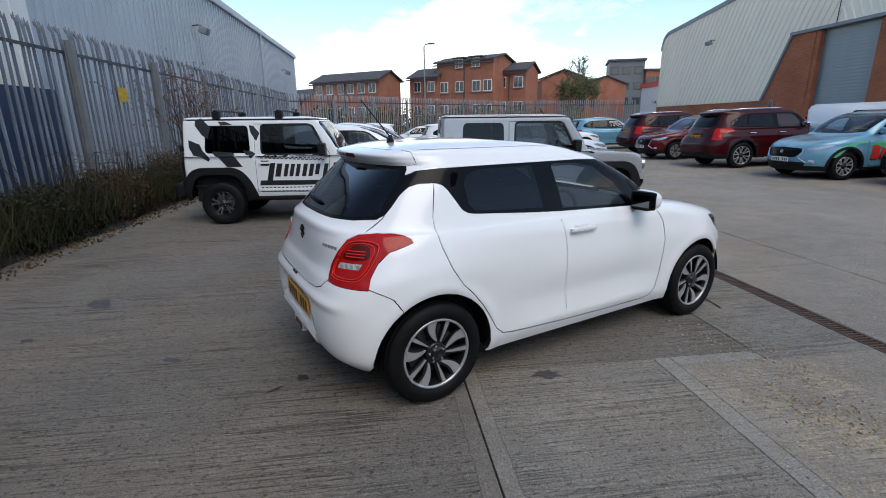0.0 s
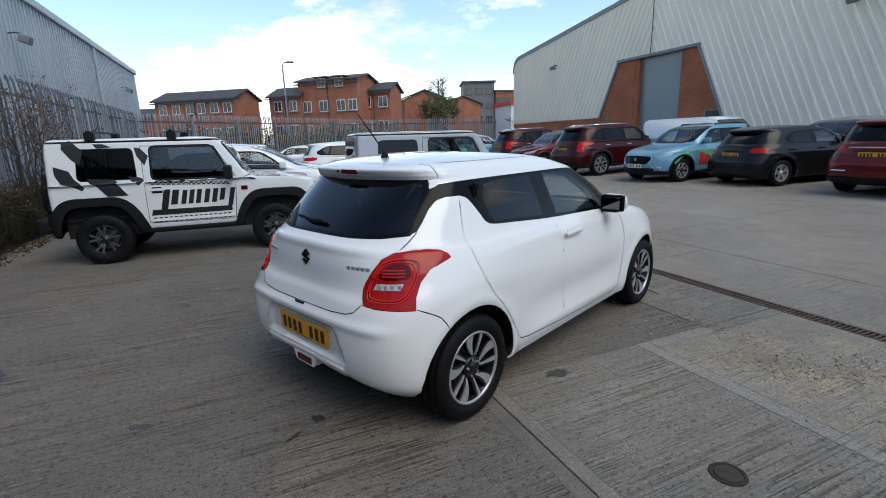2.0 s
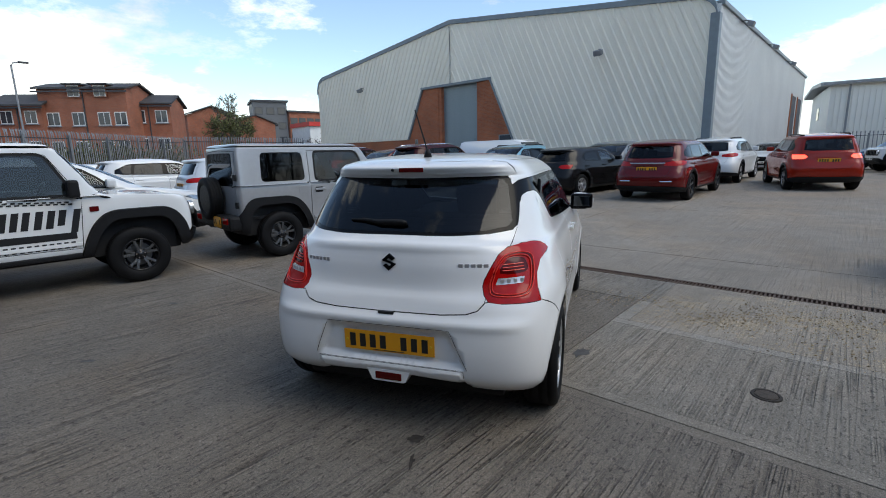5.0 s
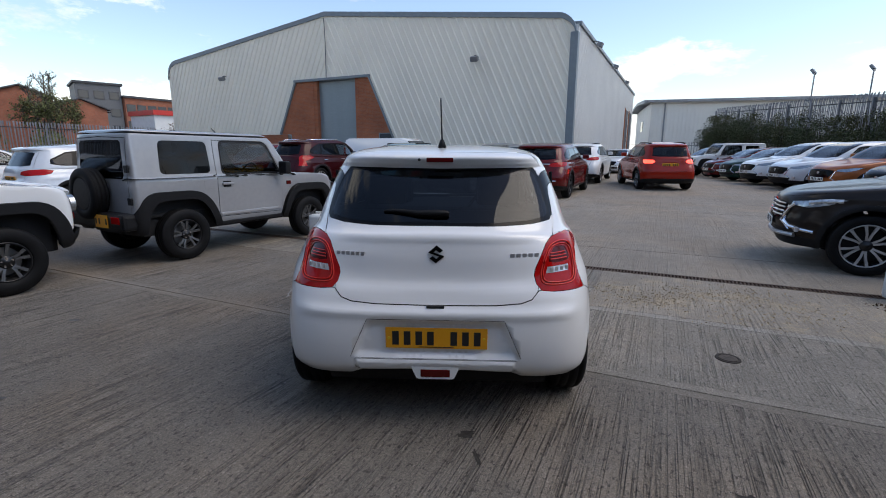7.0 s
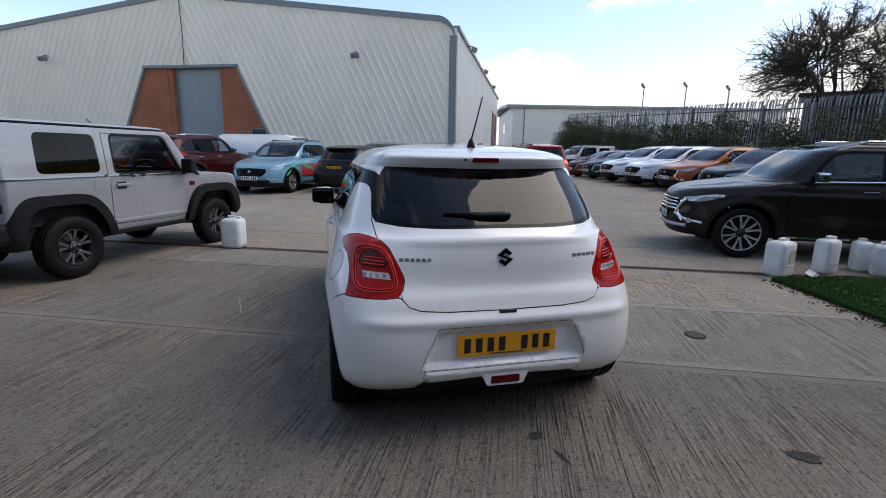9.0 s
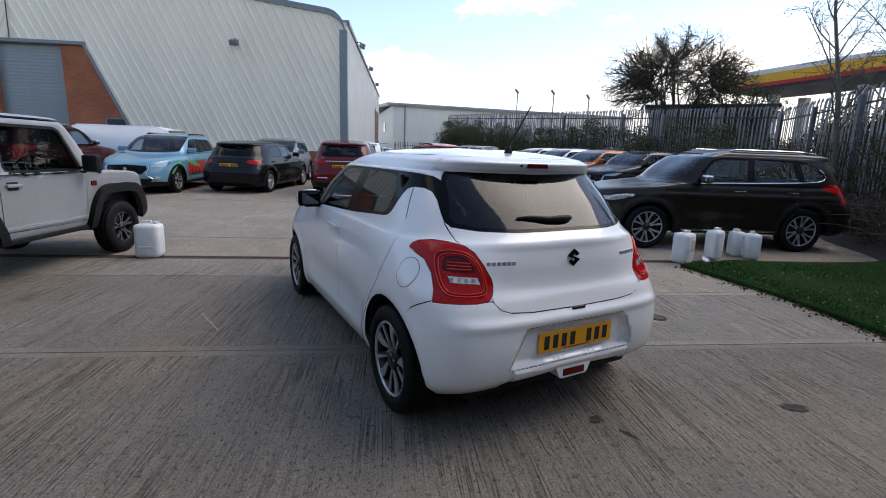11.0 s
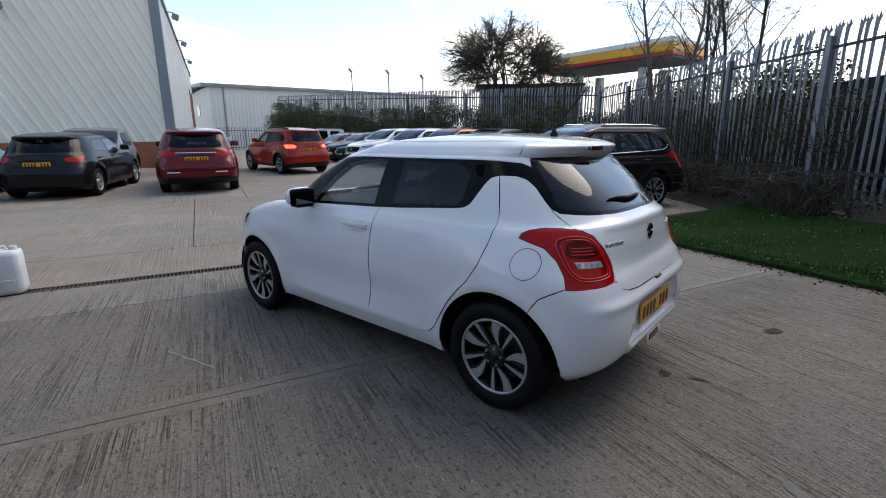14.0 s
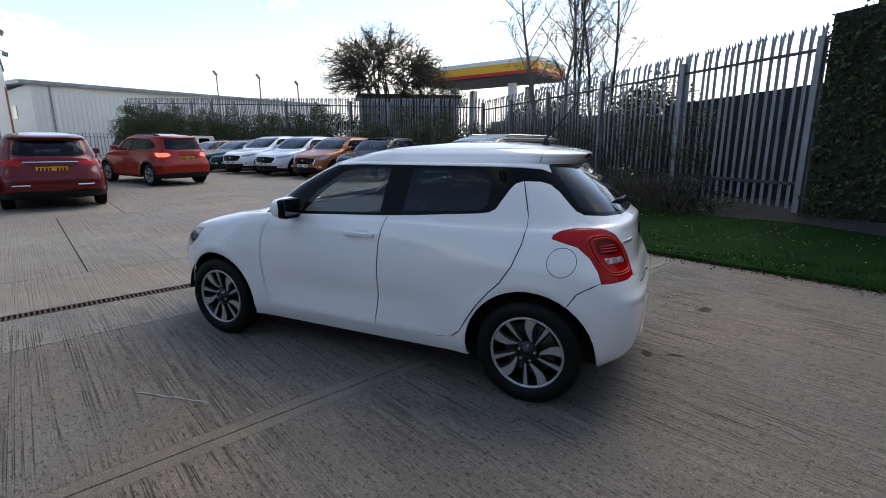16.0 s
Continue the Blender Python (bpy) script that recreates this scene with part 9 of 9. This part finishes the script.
    for x in (0.70, -0.70):
        s = 1 if x > 0 else -1
        for y in (0, wb):
            wheel(root, x, y, R, 0.205, 0.20, "five_spoke", 40, turn=31 * y + 10 * x)
            part("arch_liner", box(min(s * 0.45, s * 0.60), max(s * 0.45, s * 0.60), y - 0.46, y + 0.46, 0.36, 0.86), M_INNER, root)
        part("door_mirror", box(-0.09, 0.09, -0.04, 0.07, -0.10, 0.10, 0.03, Matrix.Translation((s * 0.86, 1.66, 1.20))), M_PLASTIC, root)
        part("mirror_arm", box(min(s * 0.68, s * 0.82), max(s * 0.68, s * 0.82), 1.65, 1.69, 1.13, 1.16), M_PLASTIC, root)
        part("door_handle", box(-0.006, 0.03, -0.09, 0.09, -0.018, 0.018, 0.01, Matrix.Translation((s * 0.722, 0.72, 0.99))), paint, made["door", s])
        part("tail_lamp", box(min(s * 0.46, s * 0.66), max(s * 0.46, s * 0.66), -0.762, -0.70, 0.555, 0.645, 0.012), M_LAMP_RED, root, "red tail lamp in the bumper")
        part("headlamp", add_cyl(bmesh.new(), 0.095, 0.09, 0.05, 24, Matrix.Translation((s * 0.52, 2.955, 0.86)) @ Matrix.Rotation(radians(90), 4, "X")), M_HEAD, root)
        part("side_repeater", box(-0.005, 0.012, -0.045, 0.045, -0.03, 0.03, 0.006, Matrix.Translation((s * 0.722, 1.86, 0.95))), M_LAMP_DARKRED, root)
        part("sill_step", box(min(s * 0.62, s * 0.74), max(s * 0.62, s * 0.74), 0.55, 1.68, 0.40, 0.45, 0.01), M_PLASTIC, root)
        part("door_sill_strip", box(min(s * 0.715, s * 0.73), max(s * 0.715, s * 0.73), 0.58, 1.70, 0.535, 0.575, 0.006), paint, root)
        part("handle_cup", box(-0.004, 0.003, -0.07, 0.055, -0.045, 0.04, 0.002, Matrix.Translation((s * 0.7215, 0.72, 0.985))), M_PLASTIC, made["door", s])
    bumper = bmesh.new()
    add_box(bumper, -0.74, 0.74, -0.755, -0.56, 0.47, 0.68, 0.045)
    part("bumper_beam", bumper, M_PLASTIC, root, "black plastic rear bumper beam", smooth=False)
    part("fuel_flap", box(0.7205, 0.7245, 0.36, 0.52, 0.93, 1.05, 0.001), paint, root)
    part("chassis", box(-0.50, 0.50, -0.45, 2.8, 0.34, 0.52, 0.03), M_PLASTIC, root)
    for y in (0.0, wb):
        part("axle", add_tube(bmesh.new(), [(-0.62, y, 0.33), (0.62, y, 0.33)], 0.05, 8), M_PLASTIC, root)
    part("cabin_floor", box(-0.64, 0.64, -0.5, 1.9, 0.60, 0.64), M_INNER, root)
    part("dashboard", box(-0.64, 0.64, 1.50, 1.90, 0.80, 1.12, 0.04), M_INNER, root)
    for x in (-0.33, 0.33):
        seat(root, x, 0.72, 0.76)
    steering_wheel(root, 0.33, 1.40, 1.10)
    wheel(root, 0, 0, 0.325, 0.20, 0.20, "five_spoke", 40, name="spare_wheel", m=pose(-0.06, -0.72, 0.905, 0, 0, -90))
    part("wheel_cover", add_cyl(bmesh.new(), 0.21, 0.20, 0.02, 28, Matrix.Translation((-0.06, -0.80, 0.905)) @ Matrix.Rotation(radians(90), 4, "X")), M_PLASTIC, root)
    plate(root, pose(0.24, -0.762, 0.575, 0, 0, 0), M_PLATE_Y, 0.30, 0.16, 3)
    plate(root, pose(0, 3.01, 0.58, 0, 0, 180), M_PLATE_W)
    for x in np.linspace(-0.30, 0.30, 6):
        part("grille_bar", box(x - 0.03, x + 0.03, 2.94, 2.965, 0.74, 0.94, 0.006), M_GLOSSBLACK, root)
    part("hinge", box(0.60, 0.68, -0.61, -0.58, 1.18, 1.27, 0.01), M_PLASTIC, root)
    part("hinge", box(0.60, 0.68, -0.61, -0.58, 0.78, 0.87, 0.01), M_PLASTIC, root)
    if rack:
        for y in (0.0, 0.98):
            bar = part("roof_bar", box(-0.66, 0.66, y - 0.03, y + 0.03, 1.79, 1.815, 0.01), M_PLASTIC, root, "black roof bar")
            for x in (-0.60, 0.60):
                part("bar_foot", box(x - 0.05, x + 0.05, y - 0.06, y + 0.06, 1.68, 1.80, 0.02), M_PLASTIC, bar)
    else:
        part("aerial", add_tube(bmesh.new(), [(-0.45, 1.45, 1.72), (-0.47, 1.36, 1.82)], 0.012, 6, 0.006), M_PLASTIC, root)
    if decal:
        ink = material("black_decal", (0.012, 0.012, 0.013), 0.4, var=0.0)
        polys = [[(-0.33, 1.66), (-0.23, 1.69), (-0.10, 1.55), (-0.16, 1.37), (-0.24, 1.43), (-0.34, 1.58)], [(-0.46, 1.36), (-0.29, 1.29), (-0.25, 1.19), (-0.14, 1.06), (-0.17, 1.02), (-0.28, 1.09), (-0.40, 1.12), (-0.46, 1.24)],
                 [(-0.10, 1.18), (0.21, 1.16), (0.22, 1.12), (0.36, 0.93), (0.11, 0.93), (0.00, 1.07)], [(0.50, 1.58), (0.57, 1.57), (0.66, 1.46), (0.60, 1.33), (0.52, 1.46)], [(0.38, 1.19), (0.50, 1.18), (0.58, 1.14), (0.50, 1.06), (0.42, 1.12)],
                 [(0.02, 1.64), (0.13, 1.64), (0.24, 1.59), (0.06, 1.58)], [(0.62, 0.705), (1.66, 0.70), (1.66, 0.625), (0.60, 0.625)]]
        for s in (1, -1):
            for q in polys:
                c = cut_shell(sh, [("x", o("s", q, 0.08))], 40, 40)
                if "x" in c:
                    part("decal", panel_mesh("decal", sh, *c["x"], (s,), 0, 0, 0.003, ink), None, root)
            # the lettering on the door as plain bars
            strokes = [(0.77, 0.085, 0.70, 0.985), (0.90, 0.085, 0.765, 0.975), (1.02, 0.062, 0.765, 0.965), (1.115, 0.062, 0.765, 0.965), (1.21, 0.062, 0.765, 0.965), (1.32, 0.066, 0.765, 0.965), (1.425, 0.066, 0.765, 0.965), (1.53, 0.066, 0.79, 0.965), (1.64, 0.066, 0.70, 0.965)]
            for y0, w_, z0, z1 in strokes:
                lean = Matrix.Translation((0, y0, z0)) @ Matrix.Shear("XY", 4, (0.0, 0.24)) @ Matrix.Translation((0, -y0, -z0))
                part("lettering_bar", box(s * 0.7235 - 0.002, s * 0.7235 + 0.002, y0 - w_ / 2, y0 + w_ / 2, z0, z1, 0, lean), ink, made["door", s])
            for row in range(3):
                for k in range(16):
                    yy = 0.62 + k * 0.065 + 0.03 * (row % 2)
                    for zz in (0.580 - row * 0.028, 1.085 - row * 0.024 - 0.0030 * k):
                        if row < 2 or zz < 0.7:
                            part("tread_mark", box(s * 0.7225 - 0.002, s * 0.7225 + 0.002, yy, yy + 0.04, zz, zz + 0.016), ink, made["door", s])
    return root


off_roader(pose(-6.09, -0.11, 0, 0, 0, -26.7), "white box-shaped off-roader with black zebra decals and roof bars", P_WHITE2, rack=True, decal=True)
off_roader(pose(-4.26, 3.63, 0, 0, 0, -27.2), "silver box-shaped off-roader with a rear spare wheel", P_SILVER)
q = Vector((12.98, 22.42, 0)) - RF * 2.25 - RLT * 0.8
off_roader(stand(q.x, q.y, 89), "white box-shaped off-roader far along the fence row", P_WHITE2)


# ---- white van by the warehouse ----
def van(m):
    v = thing("van", m, "small white panel van parked beside the warehouse", "van")
    bm = bmesh.new()
    add_wall_poly(bm, [(-0.85, 0.30), (3.55, 0.30), (3.58, 0.75), (3.30, 0.98), (2.70, 1.10), (2.10, 1.72), (1.80, 1.82), (-0.70, 1.82), (-0.85, 1.70)], -0.86, 0.86)
    bmesh.ops.bevel(bm, geom=bm.edges[:], offset=0.07, segments=3, affect="EDGES")
    bmesh.ops.transform(bm, matrix=Matrix.Rotation(radians(90), 4, "Z") @ Matrix.Scale(-1, 4, (0, 1, 0)), verts=bm.verts)
    bmesh.ops.recalc_face_normals(bm, faces=bm.faces)
    part("body", bm, P_WHITE2, v, smooth=True)
    for s in (1, -1):
        part("door_glass", box(min(s * 0.855, s * 0.875), max(s * 0.855, s * 0.875), 1.55, 2.25, 1.12, 1.58, 0.008), M_PANE, v)
        part("tail_lamp", box(s * 0.80 - 0.06, s * 0.80 + 0.06, -0.88, -0.80, 0.85, 1.45, 0.02), M_LAMP_RED, v, "tall red tail lamp")
        for y in (0, 2.7):
            wheel(v, s * 0.78, y, 0.32, 0.2, 0.2, "silver", 24)
    for s in (1, -1):
        part("rear_door_glass", box(s * 0.36 - 0.28, s * 0.36 + 0.28, -0.875, -0.84, 1.15, 1.58, 0.008), M_PANE, v)
    part("windscreen", box(-0.72, 0.72, -0.02, 0.02, -0.38, 0.38, 0.01, Matrix.Translation((0, 2.44, 1.42)) @ Matrix.Rotation(radians(44), 4, "X")), M_PANE, v)


van(stand(-3.9, 18.3, -110))


# ---- yard clutter ----
M_CAN = material("white_plastic_can", (0.66, 0.67, 0.66), 0.45, var=0.10, scale=7, fine=0.04)


def jerrycan(m, label, h=0.44, w=0.30, d=0.24):
    c = thing("jerrycan", m, label, "jerrycan", "white plastic cans")
    bm = bmesh.new()
    add_box(bm, -w / 2, w / 2, -d / 2, d / 2, 0, h, 0.055)
    part("body", bm, M_CAN, c, smooth=True)
    part("handle", add_tube(bmesh.new(), [(-w * 0.25, 0, h - 0.02), (-w * 0.22, 0, h + 0.03), (w * 0.12, 0, h + 0.03), (w * 0.15, 0, h - 0.02)], 0.016, 8), M_CAN, c)
    part("cap", add_cyl(bmesh.new(), 0.035, 0.032, 0.04, 16, Matrix.Translation((w * 0.32, 0, h + 0.01))), M_CAN, c)
    part("rib", box(-w * 0.30, w * 0.30, -d / 2 - 0.006, -d / 2 + 0.01, h * 0.30, h * 0.36, 0.004), M_CAN, c)
    return c


jerrycan(pose(-2.22, 4.80, 0, 0, 0, -20), "white plastic jerrycan standing beside the drain")
jerrycan(pose(4.60, 1.91, 0, 0, 0, 14), "white plastic jerrycan with a torn label")
part("label", box(-0.02, 0.09, -0.127, -0.121, 0.18, 0.34), material("faded_label", (0.55, 0.50, 0.38), 0.7, var=0.15), bpy.data.objects["jerrycan.001"])
jerrycan(pose(5.32, 1.89, 0, 0, 0, 6), "tall white plastic can standing on the turf edge", 0.45, 0.25, 0.20)
jerrycan(pose(5.93, 1.90, 0, 0, 0, 60), "dirty translucent plastic can", 0.40, 0.22, 0.20)
jerrycan(pose(5.93, 1.66, 0, 0, 0, 40), "white plastic can with a small black tap", 0.40, 0.24, 0.22)
pl = thing("plate_board", pose(5.02, 1.80, 0.03, -62, 0, 30), "old white and blue board lying by the cans", "board")
part("board", box(-0.16, 0.16, -0.005, 0.005, -0.06, 0.06, 0.003), M_PLATE_W, pl)
part("border", box(-0.15, 0.15, -0.008, -0.004, -0.05, -0.035), material("blue_border", (0.05, 0.12, 0.35), 0.5, var=0.0), pl)

# yellow warning sign on the left fence
sg = U * 6.95 - V * 4.955
sn = thing("warning_sign", Matrix.Translation(sg) @ pose(0, 0, 2.0, 0, 0, UA + 180), "small yellow warning sign fixed to the fence", "sign")
part("board", box(-0.16, 0.16, -0.012, -0.006, 0.04, 0.30, 0.004), material("dirty_yellow", (0.50, 0.30, 0.02), 0.6, var=0.3, scale=14), sn)
for z, w_ in ((0.08, 0.11), (0.13, 0.12), (0.22, 0.10)):
    part("text_bar", box(-w_, w_, -0.0135, -0.011, z, z + 0.03), M_INK, sn)

# ---- marks in the concrete ----
M_PIT = material("dark_pit", (0.028, 0.024, 0.020), 0.95, var=0.3, scale=30)
M_CRACK = material("dark_crack", (0.03, 0.027, 0.024), 0.95, var=0.2)
M_RUSTY = material("iron_cover", (0.05, 0.038, 0.028), 0.7, 0.3, var=0.3, scale=25, bump=0.6, bump_scale=80)


def blot(p, rx, ry, ang, mat, label, seed, name="pot_hole", z=0.0045, n=22, rough=0.25):
    """A shallow ragged patch."""
    rnd = random.Random(seed)
    bm = bmesh.new()
    c = bm.verts.new((0, 0, z - 0.003))
    ring = []
    for i in range(n):
        a = 2 * math.pi * i / n
        k = 1 + rnd.uniform(-rough, rough)
        ring.append(bm.verts.new((rx * k * math.cos(a), ry * k * math.sin(a), z)))
    for i in range(n):
        bm.faces.new((c, ring[i], ring[(i + 1) % n]))
    ob = part(name, bm, mat)
    ob.matrix_basis = pose(p[0], p[1], 0, 0, 0, ang)
    return tagged(ob, label, "stain", kind="structure")


cover = thing("manhole_cover", pose(2.05, 0.40, 0), "small round rusty iron cover in the concrete", "cover")
part("cover", add_cyl(bmesh.new(), 0.062, 0.060, 0.008, 20, Matrix.Translation((0, 0, 0.003))), M_RUSTY, cover)
part("rim", lathe([(0.0, 0.064), (0.006, 0.066), (0.006, 0.080), (0.0, 0.084)], 24), M_PIT, cover, m=Matrix.Rotation(radians(-90), 4, "Y"))
PIT = "small broken dark pit in the concrete"
blot((0.17, -0.62), 0.045, 0.032, 20, M_PIT, PIT, 1)
blot((0.22, -0.80), 0.012, 0.05, 15, M_PIT, PIT, 2, rough=0.4)
blot((1.39, -1.06), 0.075, 0.045, -30, M_PIT, PIT, 3)
STAIN = "dark oily stain on the concrete"
M_STAIN = material("oil_stain", (0.062, 0.059, 0.055), 0.6, var=0.25, scale=12, fine=0.2)
blot((-2.13, -1.89), 0.17, 0.075, 25, M_STAIN, STAIN, 4, z=0.0035)
blot((-0.55, -1.35), 0.07, 0.03, 40, M_STAIN, STAIN, 5, z=0.0035)
blot((-0.75, 0.02), 0.07, 0.035, 10, M_STAIN, STAIN, 6, z=0.0035, rough=0.4)
blot((0.95, 0.75), 0.10, 0.05, 60, M_STAIN, STAIN, 7, z=0.0035, rough=0.4)
blot((-3.2, 0.9), 0.05, 0.03, 0, M_STAIN, STAIN, 8, z=0.0035)
blot((-2.6, -0.4), 0.06, 0.02, 20, M_STAIN, STAIN, 9, z=0.0035)
blot((-1.5, -2.3), 0.05, 0.025, 50, M_STAIN, STAIN, 10, z=0.0035)


def crack(pts, w, label, mat, seed):
    rnd = random.Random(seed)
    bm = bmesh.new()
    fine = []
    for (a, b) in zip(pts[:-1], pts[1:]):
        k = max(2, int(math.dist(a, b) / 0.05))
        for j in range(k):
            f = j / k
            fine.append((a[0] + (b[0] - a[0]) * f + rnd.uniform(-0.008, 0.008), a[1] + (b[1] - a[1]) * f + rnd.uniform(-0.008, 0.008)))
    prev = None
    for i in range(len(fine) - 1):
        d = Vector((fine[i + 1][0] - fine[i][0], fine[i + 1][1] - fine[i][1], 0))
        if d.length < 1e-6:
            continue
        s = Vector((-d.y, d.x, 0)).normalized() * w * rnd.uniform(0.4, 1.0)
        q = Vector((*fine[i], 0.0045))
        cur = (bm.verts.new(q - s), bm.verts.new(q + s))
        if prev:
            bm.faces.new((prev[0], cur[0], cur[1], prev[1]))
        prev = cur
    return tagged(part("crack", bm, mat), label, "crack", kind="structure")


M_SEAL = material("pale_crack_filler", (0.27, 0.26, 0.24), 0.85, var=0.15, scale=20)
crack([(-1.72, 2.15), (-1.66, 1.85), (-1.60, 1.55)], 0.010, "thin pale mended crack in the concrete slab", M_SEAL, 1)
crack([(-1.58, 1.40), (-1.62, 1.22)], 0.006, "thin pale mended crack in the concrete slab", M_SEAL, 2)
crack([(0.15, 3.05), (0.55, 3.0), (1.0, 2.75)], 0.010, "dark ragged crack across the concrete", M_CRACK, 3)
crack([(-3.8, 8.4), (-2.2, 9.1), (-0.6, 9.6)], 0.006, "dark ragged crack across the concrete", M_CRACK, 4)
# loose grit and straw-coloured debris on the sandy patch
rg = np.random.default_rng(17)
k = 2600
gp = []
for cx, cy, sx, n in ((2.55, 1.95, 0.35, 700), (2.0, 1.75, 0.25, 500), (2.9, 1.35, 0.4, 600), (1.5, 2.2, 0.3, 400), (3.2, 2.0, 0.4, 400)):
    gp.append(np.column_stack([rg.normal(cx, sx, n), rg.normal(cy, sx * 0.55, n), rg.uniform(0.003, 0.006, n)]))
gr = part("straw_debris", leaves(np.vstack(gp), 0.016, rg, 0.9), material("straw", (0.36, 0.28, 0.17), 0.9, var=0.0, island=0.4))
tagged(gr, "straw-coloured loose debris on the concrete", "debris", kind="stuff")
gp = np.column_stack([rg.uniform(-6, 5, 1500), rg.uniform(-5, 4, 1500), rg.uniform(0.002, 0.005, 1500)])
gr = part("grit", leaves(gp, 0.010, rg, 0.7), material("grit", (0.10, 0.095, 0.09), 0.9, var=0.0, island=0.6))
tagged(gr, "fine loose grit on the concrete yard", "grit", kind="stuff")
